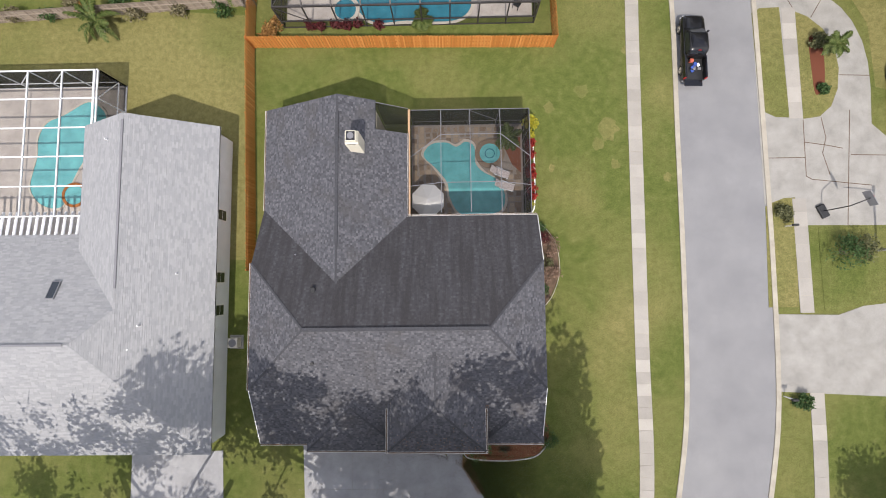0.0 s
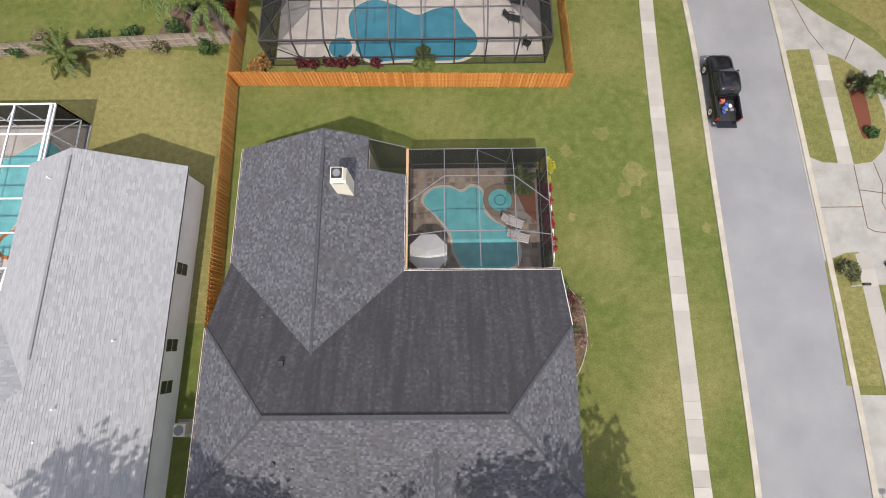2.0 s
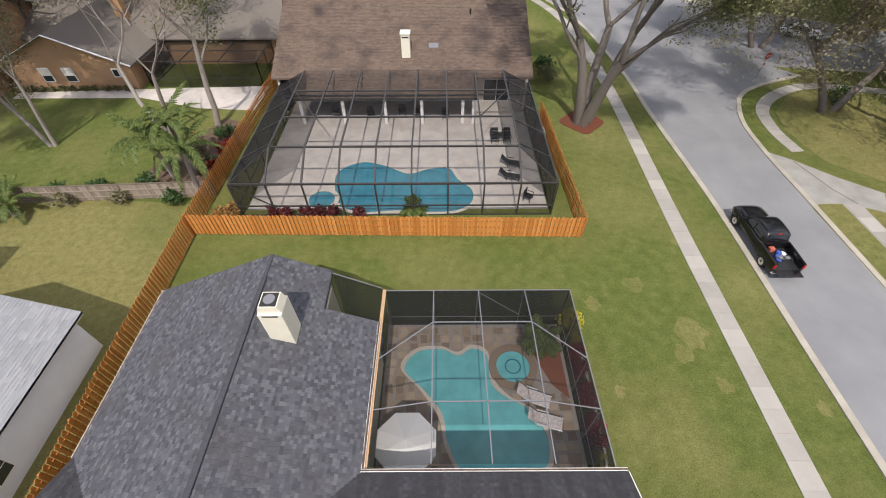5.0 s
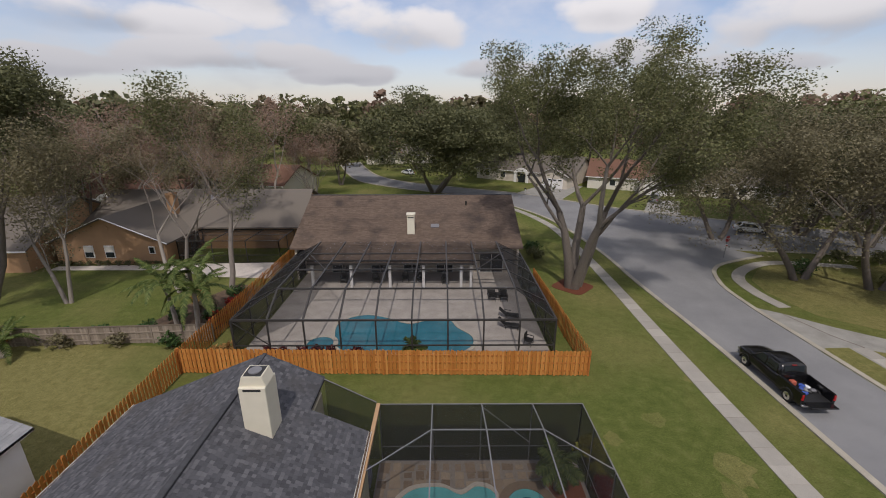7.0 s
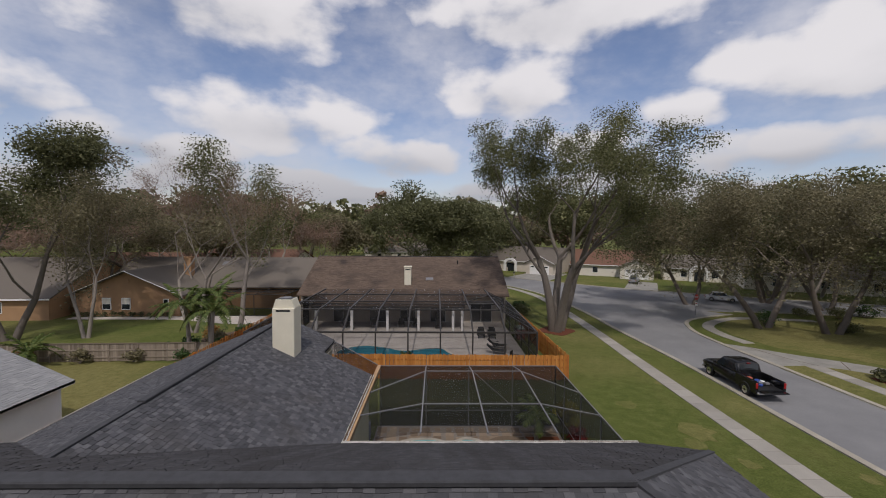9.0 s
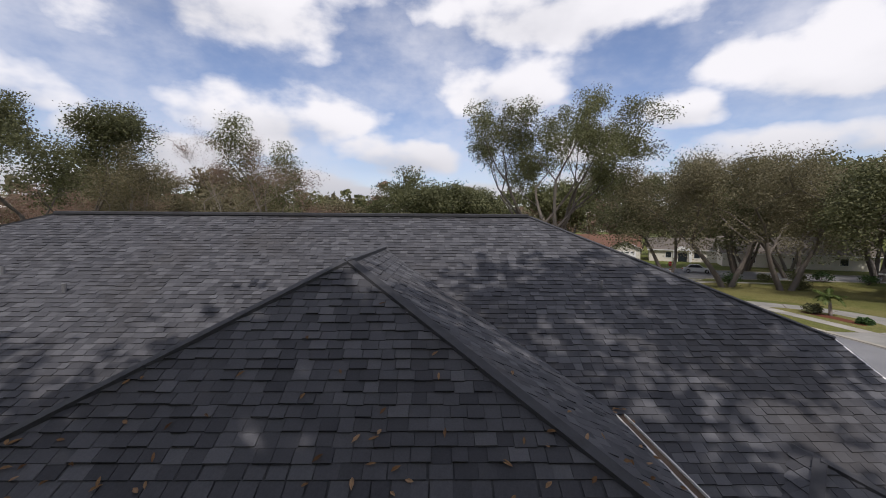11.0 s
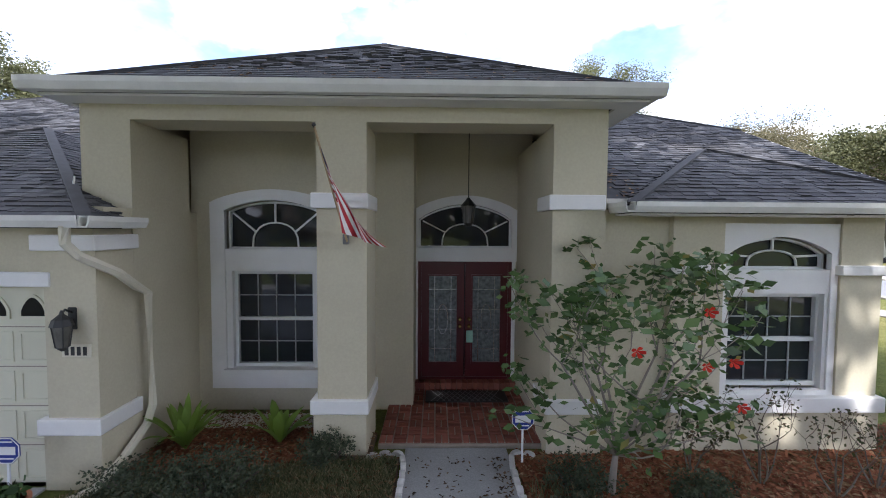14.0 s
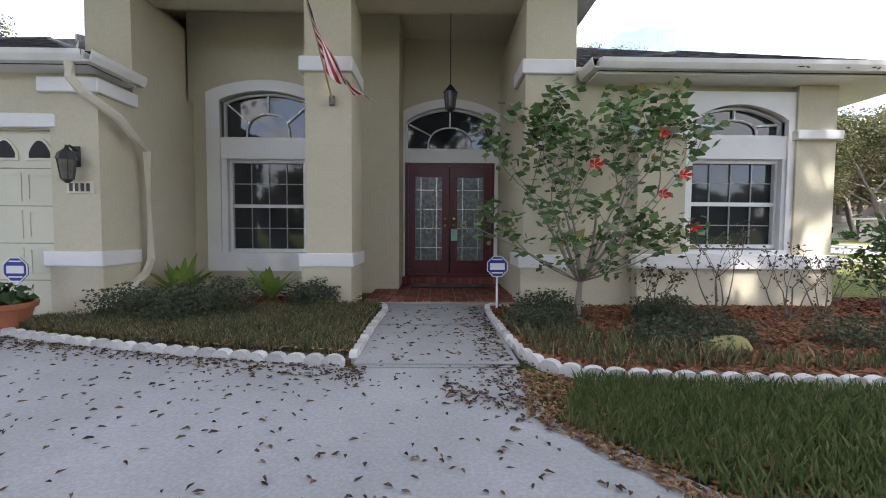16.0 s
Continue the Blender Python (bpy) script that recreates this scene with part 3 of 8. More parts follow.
def over(c):
    """Whether a point of the main front slope stays uncovered by the smaller hips."""
    x, y, z = c
    if abs(x - PX) < PW and y > PY and z_porch(x, y) > z:
        return False
    if GX0 < x < GX1 and z_hip(x, y, GX0, GX1, GY, GZ) > z:
        return False
    return not (BX0 < x < BX1 and z_hip(x, y, BX0, BX1, BY, BZ) > z)


def above_main(c):
    return c[2] > z_south(c[1]) - 0.02


def garage_keep(c):
    return above_main(c) and not (c[0] > -4.06 and c[1] > -11.49)


ROOFS = [("main_s", main_s, over), ("main_n", main_n, None), ("hip_w", hip_w, None), ("hip_e", hip_e, None), ("wing_w", wing_w, None), ("wing_e", wing_e, None),
         ("porch_s", porch_s, above_main), ("porch_e", porch_e, above_main), ("porch_w", porch_w, above_main),
         ("g_s", g_s, garage_keep), ("g_e", g_e, garage_keep), ("g_w", g_w, above_main), ("b_s", b_s, above_main), ("b_e", b_e, above_main), ("b_w", b_w, above_main)]
pieces_from = []
for k, (nm, poly, keep) in enumerate(ROOFS):
    part("roof", roof_plane(poly), M_RIDGE, house)
    rows = shingle_rows(poly, seed=k + 1, keep=keep, tabs=(0.14, 0.21))
    if nm == "porch_s":
        pieces_from = rows[:300]
        rows = rows[300:]
    ob = new("shingles", tab_mesh(rows, M_SHINGLE_ALGAE_SHADE if nm == "main_n" else M_SHINGLE, seed=k))
    ob.parent = house
    ob["kind"] = "stuff"

# ridge and hip caps
for a, b, w in ((rw, re_, 0.30), (rw, hip_w[0], 0.24), (rw, hip_w[1], 0.24), (re_, hip_e[0], 0.24), (re_, hip_e[1], 0.24),
                ((WX, vy, WZ), (WX, 15.45, WZ), 0.26), ((PX, pk, PZ), porch_s[0], 0.24), ((PX, pk, PZ), porch_s[1], 0.24), ((PX, pk, PZ), (PX, pend, PZ), 0.24),
                (g_s[2], g_s[0], 0.22), (g_s[2], g_s[1], 0.22), (b_s[2], b_s[0], 0.22), (b_s[2], b_s[1], 0.22)):
    a, b = Vector(a), Vector(b)
    part("hip_cap", br(a + Vector((0, 0, 0.0)), b + Vector((0, 0, 0.0)), w * 0.62, 0.05), M_RIDGE, house)
part("ridge_vent", bx(-9.8, 3.38, RY - 0.14, RY + 0.14, RZ - 0.03, RZ + 0.07, 0.02), M_RIDGE, house, "dark ridge vent strip")
part("ridge_vent", bx(WX - 0.12, WX + 0.12, 3.8, 14.0, WZ - 0.03, WZ + 0.07, 0.02), M_RIDGE, house, "dark ridge vent strip")


def wall(name, pts, axis, a, b, mat=M_STUCCO):
    return part(name, pr(pts, axis, a, b), mat, house)


# outer walls (front pieces follow below)
wall("wall", [(-10.9, 0), (-10.9, 3.2), (y_south(CLIP) + 0.3, 5.25), (y_north(CLIP) - 0.3, 5.25), (y_north(3.4), 3.3), (14.8, 3.3), (14.8, 0)], "x", -13.9, -13.7)
wall("wall", [(-11.2, 0), (-11.2, 3.2), (y_south(CLIP) + 0.3, 5.25), (y_north(CLIP) - 0.3, 5.25), (5.9, 3.6), (5.9, 0)], "x", 6.56, 6.75)
wall("wall", [(-13.8, 0), (-13.8, 3.4), (WX, 5.9), (-5.2, 4.65), (-5.1, 0)], "y", 14.6, 14.8)
wall("wall", [(-2.8, 0), (6.56, 0), (6.56, 3.6), (-2.8, 3.6)], "y", 5.7, 5.9)
wall("wall", [(5.9, 0), (12.7, 0), (12.7, 3.6), (5.9, 3.6)], "x", -3.0, -2.8)
wall("wall", [(12.7, 0), (14.6, 0), (14.6, 4.6), (12.7, 4.6)], "x", -5.3, -5.1)


# ---- the front of the house ----
FY = -11.48            # face of the porch columns


def fbox(name, x0, x1, y0, y1, z0, z1, mat=M_STUCCO, parent=house, bevel=0.0, label=""):
    return part(name, bx(x0, x1, y0, y1, z0, z1, bevel), mat, parent, label)


def arch(x0, x1, zs, zp, n=14):
    """The top line of a flat arch from x1 back to x0."""
    return [(x1 + (x0 - x1) * i / n, zs + (zp - zs) * math.sin(math.pi * i / n) ** 0.8) for i in range(n + 1)]


def ring_wall(bm, outer, inner, y0, y1):
    """A flat frame between two outlines of equal count, with depth."""
    n = len(outer)
    vo = [[bm.verts.new((p[0], y, p[1])) for p in outer] for y in (y0, y1)]
    vi = [[bm.verts.new((p[0], y, p[1])) for p in inner] for y in (y0, y1)]
    for i in range(n):
        j = (i + 1) % n
        bm.faces.new((vo[0][i], vo[0][j], vi[0][j], vi[0][i]))
        bm.faces.new((vo[1][j], vo[1][i], vi[1][i], vi[1][j]))
        bm.faces.new((vo[0][j], vo[0][i], vo[1][i], vo[1][j]))
        bm.faces.new((vi[0][i], vi[0][j], vi[1][j], vi[1][i]))
    bmesh.ops.recalc_face_normals(bm, faces=bm.faces)
    return bm


def arched(x0, x1, z0, zs, zp):
    return [(x0, z0), (x1, z0)] + arch(x0, x1, zs, zp)


# near-black: the darkness of the rooms is put into this colour
M_ROOM_DARK = plain("dim_room", (0.035, 0.04, 0.042), 0.9)
M_SASH = plain("white_vinyl", (0.72, 0.73, 0.72), 0.35, vary=0.03, bump=0)
M_MUNTIN = plain("grey_muntin", (0.30, 0.32, 0.32), 0.4, vary=0.05, bump=0)


def sash_window(cx, y, z0, z1, half, parent):
    """A single-hung window with a grid of panes, four across."""
    w = part("window", ring_wall(bmesh.new(), [(cx - half, z0), (cx + half, z0), (cx + half, z1), (cx - half, z1)],
             [(cx - half + 0.06, z0 + 0.06), (cx + half - 0.06, z0 + 0.06), (cx + half - 0.06, z1 - 0.06), (cx - half + 0.06, z1 - 0.06)], y - 0.03, y + 0.08), M_SASH, parent)
    zm = (z0 + z1) / 2
    part("meeting_rail", bx(cx - half + 0.05, cx + half - 0.05, y - 0.02, y + 0.05, zm - 0.03, zm + 0.03), M_SASH, w)
    part("glass", bx(cx - half + 0.05, cx + half - 0.05, y + 0.030, y + 0.036, z0 + 0.05, z1 - 0.05), M_DARKGLASS, w)
    for a, b in ((z0 + 0.06, zm - 0.03), (zm + 0.03, z1 - 0.06)):
        part("muntin", bx(cx - half + 0.06, cx + half - 0.06, y + 0.015, y + 0.028, (a + b) / 2 - 0.009, (a + b) / 2 + 0.009), M_MUNTIN, w)
        for k in (1, 2, 3):
            x = cx - half + 0.06 + (2 * half - 0.12) * k / 4
            part("muntin", bx(x - 0.009, x + 0.009, y + 0.012, y + 0.026, a, b), M_MUNTIN, w)
    return w


def fan_window(cx, y, z0, zs, zp, half, parent):
    """A low arched light with a sunburst grid."""
    w = part("window", ring_wall(bmesh.new(), arched(cx - half, cx + half, z0, zs, zp), arched(cx - half + 0.035, cx + half - 0.035, z0 + 0.035, zs - 0.01, zp - 0.035), y - 0.02, y + 0.08), M_SASH, parent)
    part("glass", pr(arched(cx - half + 0.03, cx + half - 0.03, z0 + 0.03, zs - 0.01, zp - 0.03), "y", y + 0.030, y + 0.036), M_DARKGLASS, w)
    r = half * 0.50
    h = (zp - z0) * 0.52
    bm = bmesh.new()
    pts = [(cx + r * math.cos(math.pi * i / 12), y + 0.01, z0 + 0.03 + h * math.sin(math.pi * i / 12) ** 0.7) for i in range(13)]
    tube(bm, pts, 0.016, 6)
    part("muntin", bm, M_SASH, w)
    for dx0, dx1, zt in ((0, 0, zp - 0.03), (-r * 0.86, -half * 0.92, zs - 0.02), (r * 0.86, half * 0.92, zs - 0.02)):
        zb = z0 + 0.03 + h * (1.0 if dx0 == 0 else 0.62)
        part("muntin", br((cx + dx0, y + 0.01, zb), (cx + dx1, y + 0.01, zt), 0.028), M_SASH, w)
    return w


def surround(name, cx, half, z0, zs, zp, ihalf, iz0, izs, izp, y, parent, depth=0.07):
    return part(name, ring_wall(bmesh.new(), arched(cx - half, cx + half, z0, zs, zp), arched(cx - ihalf, cx + ihalf, iz0, izs, izp), y - depth, y + 0.05), M_TRIM, parent)


before_front = set(house.children_recursive)
# porch: columns, header, side walls, ceiling
fbox("wall", -3.94, -3.29, FY, -10.4, 0, 4.69)
fbox("wall", 2.33, 3.06, FY, -9.41, 0, 4.69)
fbox("column", -0.85, -0.18, FY, -10.80, 0, 4.69, label="square stucco porch column")
fbox("wall", -3.94, 3.06, FY, FY + 0.5, 4.69, 5.0)
fbox("wall", -3.94, -3.74, FY + 0.5, -7.0, 2.6, 5.2)
fbox("wall", 2.86, 3.06, FY + 0.5, -7.0, 2.6, 5.2)
fbox("porch_ceiling", -3.74, 2.86, FY + 0.5, -8.9, 5.12, 5.20)
# wall with the tall window, pierced
bm = bmesh.new()
WC = -2.02
ring_wall(bm, [(-3.4, 0), (0.37, 0)] + [(0.37 + (-3.77) * i / 14, 5.15) for i in range(15)], [(WC - 0.79, 0.76), (WC + 0.79, 0.76)] + arch(WC - 0.79, WC + 0.79, 3.54, 3.72), -10.2, -10.0)
part("wall", bm, M_STUCCO, house)
fbox("wall", 0.17, 0.37, -10.0, -9.41, 0, 5.15)
bm = bmesh.new()
DC = 1.32
ring_wall(bm, [(0.17, 0.0), (2.6, 0.0)] + [(2.6 - 2.43 * i / 14, 5.15) for i in range(15)], [(DC - 0.93, 0.02), (DC + 0.93, 0.02)] + arch(DC - 0.93, DC + 0.93, 3.50, 3.74), -9.41, -9.21)
part("wall", bm, M_STUCCO, house)
# dark sheets stand in for the unlit rooms
fbox("room_backing", -3.3, 0.1, -9.55, -9.5, 0.1, 4.5, M_ROOM_DARK)
fbox("room_backing", 0.2, 2.6, -9.0, -8.95, 0.0, 4.5, M_ROOM_DARK)
sw = surround("window_surround", WC, 1.03, 0.45, 3.68, 3.91, 0.79, 0.76, 3.54, 3.72, -10.2, house)
fbox("transom_band", WC - 0.81, WC + 0.81, -10.25, -10.05, 2.50, 2.88, M_TRIM, sw)
fbox("sill", WC - 0.82, WC + 0.82, -10.31, -10.1, 0.66, 0.79, M_TRIM, sw)
for s in (-1, 1):
    fbox("casing", WC + s * 0.745 - 0.055, WC + s * 0.745 + 0.055, -10.23, -10.07, 0.79, 2.50, M_TRIM, sw)
sash_window(WC, -10.12, 0.79, 2.50, 0.70, house)
fan_window(WC, -10.12, 2.88, 3.53, 3.71, 0.785, house)
ds = surround("door_surround", DC, 1.0, 2.61, 3.62, 3.91, 0.90, 2.88, 3.44, 3.74, -9.41, house, 0.05)
fan_window(DC, -9.36, 2.88, 3.43, 3.73, 0.90, house)
fbox("door_jamb", DC - 0.98, DC - 0.91, -9.46, -9.3, 0.12, 2.61, M_TRIM, ds)
fbox("door_jamb", DC + 0.91, DC + 0.98, -9.46, -9.3, 0.12, 2.61, M_TRIM, ds)

# double front door
M_LEAD = plain("leaded_glass", (0.16, 0.18, 0.18), 0.12, vary=0.5, scale=14, bump=0.5)
M_BRASS = plain("brass", (0.50, 0.33, 0.10), 0.25, 0.9, vary=0.1)
door = part("front_door", ring_wall(bmesh.new(), [(DC - 0.91, 0.25), (DC + 0.91, 0.25), (DC + 0.91, 2.61), (DC - 0.91, 2.61)], [(DC - 0.84, 0.30), (DC + 0.84, 0.30), (DC + 0.84, 2.55), (DC - 0.84, 2.55)], -9.45, -9.33), M_RED, house, "maroon double front door with leaded glass panes")
for s in (-1, 1):
    a, b = (DC - 0.84, DC - 0.01) if s < 0 else (DC + 0.01, DC + 0.84)
    mid = (a + b) / 2
    leaf = part("door_leaf", ring_wall(bmesh.new(), [(a, 0.30), (b, 0.30), (b, 2.55), (a, 2.55)], [(mid - 0.28, 0.58), (mid + 0.28, 0.58), (mid + 0.28, 2.33), (mid - 0.28, 2.33)], -9.42, -9.37), M_RED, door)
    part("glass", bx(mid - 0.285, mid + 0.285, -9.400, -9.39, 0.575, 2.335), M_LEAD, leaf)
    part("glass_bead", ring_wall(bmesh.new(), [(mid - 0.30, 0.56), (mid + 0.30, 0.56), (mid + 0.30, 2.35), (mid - 0.30, 2.35)], [(mid - 0.27, 0.59), (mid + 0.27, 0.59), (mid + 0.27, 2.32), (mid - 0.27, 2.32)], -9.435, -9.40), M_RED, leaf)
    bm = bmesh.new()
    for zz in (0.85, 1.25, 1.65, 2.05):
        bar(bm, (mid - 0.27, -9.405, zz), (mid + 0.27, -9.405, zz), 0.012)
    for xx in (-0.16, 0.16):
        bar(bm, (mid + xx, -9.405, 0.6), (mid + xx, -9.405, 2.3), 0.012)
    tube(bm, [(mid + 0.10 * math.cos(k), -9.405, 1.45 + 0.30 * math.sin(k)) for k in [i * math.pi / 8 for i in range(17)]], 0.008, 5)
    part("lead_came", bm, M_CHROME, leaf)
    hx = DC + s * 0.09
    for zz in (1.32, 1.46):
        part("knob", tb([(hx, -9.42, zz), (hx, -9.45, zz), (hx, -9.47, zz), (hx, -9.49, zz)], [0.035, 0.018, 0.035, 0.02], 10), M_BRASS, leaf)
part("tag", bx(DC + 0.03, DC + 0.16, -9.475, -9.47, 1.0, 1.24), plain("mint_paper", (0.35, 0.62, 0.50), 0.8), door, "mint green paper notice").matrix_basis = Matrix.Rotation(0.0, 4, "Y")

# column bands and plinths
for x0, x1, y1 in ((-0.85, -0.215, -10.80), (2.34, 2.975, -11.0)):
    fbox("cap_band", x0 - 0.07, x1 + 0.06, FY - 0.07, y1 + 0.05, 3.52, 3.73, M_TRIM, bevel=0.012)
    fbox("base_band", x0 - 0.09, x1 + 0.07, FY - 0.09, y1 + 0.05, 0.67, 0.87, M_TRIM, bevel=0.012)
    fbox("plinth", x0 - 0.05, x1 + 0.03, FY - 0.05, y1 + 0.02, 0.0, 0.67)

# wall right of the porch, with its window bay
RYF = -11.30
RC = 5.60
bm = bmesh.new()
ring_wall(bm, [(3.06, 0), (7.06, 0)] + [(7.06 - 4.0 * i / 14, 3.55) for i in range(15)], [(RC - 0.73, 0.95), (RC + 0.73, 0.95)] + arch(RC - 0.73, RC + 0.73, 2.93, 3.17), RYF, RYF + 0.2)
part("wall", bm, M_STUCCO, house)
# dark sheet for the unlit room behind the right window
fbox("room_backing", 4.6, 7.1, -10.6, -10.55, 0.1, 3.2, M_ROOM_DARK)
for x0, x1 in ((4.05, 4.77), (6.43, 7.02)):
    fbox("pilaster", x0, x1, RYF - 0.10, RYF, 0.0, 3.50)
    fbox("cap_band", x0 - 0.05, x1 + 0.05, RYF - 0.17, RYF, 2.63, 2.77, M_TRIM, bevel=0.01)
fbox("base_band", 4.0, 7.08, RYF - 0.18, RYF + 0.02, 0.66, 0.88, M_TRIM, bevel=0.012)
fbox("plinth", 4.06, 7.04, RYF - 0.13, RYF, 0.0, 0.66)
rs = part("window_surround", ring_wall(bmesh.new(), [(RC - 0.83, 0.88), (RC + 0.83, 0.88)] + [(RC + 0.83 - 1.66 * i / 14, 3.36) for i in range(15)], [(RC - 0.73, 0.95), (RC + 0.73, 0.95)] + arch(RC - 0.73, RC + 0.73, 2.93, 3.17), RYF - 0.07, RYF + 0.04), M_TRIM, house)
fbox("transom_band", RC - 0.74, RC + 0.74, RYF - 0.05, RYF + 0.1, 2.35, 2.70, M_TRIM, rs)
for s in (-1, 1):
    fbox("casing", RC - 0.01 + s * 0.735 - 0.05, RC - 0.01 + s * 0.735 + 0.05, RYF - 0.045, RYF + 0.12, 0.95, 2.36, M_TRIM, rs)
sash_window(RC - 0.01, RYF + 0.06, 0.97, 2.35, 0.71, house)
fan_window(RC, RYF + 0.06, 2.70, 2.92, 3.16, 0.73, house)

# garage
GYF = -12.25
bm = bmesh.new()
ring_wall(bm, [(-10.4, 0), (-3.31, 0), (-3.31, 3.36), (-10.4, 3.36)], [(-8.90, 0.0), (-3.88, 0.0), (-3.88, 2.50), (-8.90, 2.50)], GYF, GYF + 0.2)
part("wall", bm, M_STUCCO, house)
fbox("wall", -3.51, -3.31, GYF + 0.2, -10.2, 0, 3.5)
fbox("wall", -10.4, -10.2, GYF + 0.2, -10.9, 0, 3.36)
fbox("wall", -14.0, -10.4, -11.1, -10.9, 0, 3.36)
fbox("pilaster", -3.86, -3.25, GYF - 0.06, -11.55, 0, 2.98)
fbox("cap_band", -3.96, -3.2, GYF - 0.14, -11.5, 2.96, 3.15, M_TRIM, bevel=0.012)
fbox("cap_band", -9.2, -3.78, GYF - 0.08, GYF, 2.52, 2.70, M_TRIM, bevel=0.012)
fbox("base_band", -3.95, -3.20, GYF - 0.14, -11.5, 0.72, 0.92, M_TRIM, bevel=0.012)
fbox("plinth", -3.89, -3.22, GYF - 0.10, -11.52, 0.0, 0.72)
gd = part("garage_door", bx(-8.92, -3.86, GYF + 0.10, GYF + 0.15, 0.0, 2.52), M_GARAGE, house, "cream sectional garage door with small arched lights")
ROW = 0.497
for r in range(5):
    for c in range(11):
        x0, z0 = -8.86 + c * 0.453, 0.02 + r * ROW
        if r < 4:
            part("panel", ring_wall(bmesh.new(), [(x0 + 0.035, z0 + 0.06), (x0 + 0.418, z0 + 0.06), (x0 + 0.418, z0 + 0.44), (x0 + 0.035, z0 + 0.44)], [(x0 + 0.065, z0 + 0.09), (x0 + 0.388, z0 + 0.09), (x0 + 0.388, z0 + 0.41), (x0 + 0.065, z0 + 0.41)], GYF + 0.085, GYF + 0.105), M_GARAGE, gd)
        else:
            pn = part("light", ring_wall(bmesh.new(), arched(x0 + 0.05, x0 + 0.40, z0 + 0.10, z0 + 0.20, z0 + 0.40), arched(x0 + 0.085, x0 + 0.365, z0 + 0.135, z0 + 0.20, z0 + 0.365), GYF + 0.075, GYF + 0.105), M_GARAGE, gd)
            part("glass", pr(arched(x0 + 0.07, x0 + 0.38, z0 + 0.12, z0 + 0.20, z0 + 0.38), "y", GYF + 0.078, GYF + 0.098), M_TINTED, pn)
    if r:
        part("joint", bx(-8.9, -3.88, GYF + 0.094, GYF + 0.104, 0.02 + r * ROW - 0.006, 0.02 + r * ROW + 0.006), M_MORTAR, gd)


for o in house.children_recursive:
    if o not in before_front:
        for v in o.data.vertices:
            v.co = front(*v.co)


# soffits, fascia and gutters
def gutter(a, b, out, size=0.13):
    """A white box gutter from a to b, its open top littered; out: the way it faces."""
    a, b, o = Vector(a), Vector(b), Vector(out).normalized()
    prof = [(0.0, 0.0), (size * 0.75, 0.0), (size, size * 0.55), (size, size), (size - 0.015, size), (size - 0.02, size * 0.6), (size * 0.7, 0.02), (0.02, 0.02), (0.02, size), (0, size)]
    bm = bmesh.new()
    n = len(prof)
    ra, rb = ([bm.verts.new(p + o * u + Vector((0, 0, v - size))) for u, v in prof] for p in (a, b))
    for i in range(n):
        j = (i + 1) % n
        bm.faces.new((ra[i], ra[j], rb[j], rb[i]))
    bm.faces.new(ra[::-1])
    bm.faces.new(rb)
    bmesh.ops.recalc_face_normals(bm, faces=bm.faces)
    g = part("gutter", bm, M_GUTTER, house, "white box gutter with leaf litter")
    bmesh_l = bmesh.new()
    d = (b - a).normalized()
    q = [a + o * 0.03, b + o * 0.03, b + o * (size - 0.02), a + o * (size - 0.02)]
    bmesh_l.faces.new([bmesh_l.verts.new(p - Vector((0, 0, size * 0.16))) for p in q])
    part("litter", bmesh_l, M_SOIL, g)
    return g


gx0, gx1 = PX - PW, PX + PW
gutter((gx0 - 0.12, PY, PEZ + 0.02), (gx1 + 0.12, PY, PEZ + 0.02), (0, -1, 0), 0.15)
gutter((gx1, PY - 0.12, PEZ + 0.02), (gx1, y_south(PEZ) - 0.3, PEZ + 0.02), (1, 0, 0), 0.14)
gutter((gx0, PY - 0.12, PEZ + 0.02), (gx0, y_south(PEZ) - 0.3, PEZ + 0.02), (-1, 0, 0), 0.14)
gutter((GX0, GY, GZ + 0.02), (GX1, GY, GZ + 0.02), (0, -1, 0))
gutter((GX1, GY - 0.1, GZ + 0.02), (GX1, -11.6, GZ + 0.02), (1, 0, 0))
gutter((BX0, BY, BZ + 0.02), (BX1, BY, BZ + 0.02), (0, -1, 0))
gutter((BX0, BY - 0.1, BZ + 0.02), (BX0, -11.36, BZ + 0.02), (-1, 0, 0))
gutter((XW, YS, z_south(YS)), (GX0, YS, z_south(YS)), (0, -1, 0))
gutter((2.80, YR, z_south(YR) + 0.03), (3.62, YR, z_south(YR) + 0.03), (0, -1, 0))
gutter((XW - 0.02, y_south(CLIP), CLIP), (XW - 0.02, y_north(CLIP), CLIP), (-1, 0, 0))
gutter((WXW, y_north(WEW), WEW), (WXW, 15.35, WEW), (-1, 0, 0))
gutter((-2.72, YN, WEE), (-2.72, 13.1, WEE), (1, 0, 0))
gutter((-2.72, YN + 0.02, z_north(YN) + 0.02), (XE, YN + 0.02, z_north(YN) + 0.02), (0, 1, 0), 0.11)
for pts, axis, a, b in (([(y_south(CLIP), CLIP - 0.16), (YS, z_south(YS) - 0.16), (YS, z_south(YS) - 0.01), (y_south(CLIP), CLIP - 0.01)], "x", XW - 0.06, XW),
                        ([(y_south(CLIP), CLIP - 0.16), (YR, z_south(YR) - 0.16), (YR, z_south(YR) - 0.01), (y_south(CLIP), CLIP - 0.01)], "x", XE, XE + 0.05),
                        ([(y_north(CLIP), CLIP - 0.16), (YN, z_north(YN) - 0.16), (YN, z_north(YN) - 0.01), (y_north(CLIP), CLIP - 0.01)], "x", XE, XE + 0.05)):
    part("rake_board", pr(pts, axis, a, b), M_TRIM, house)
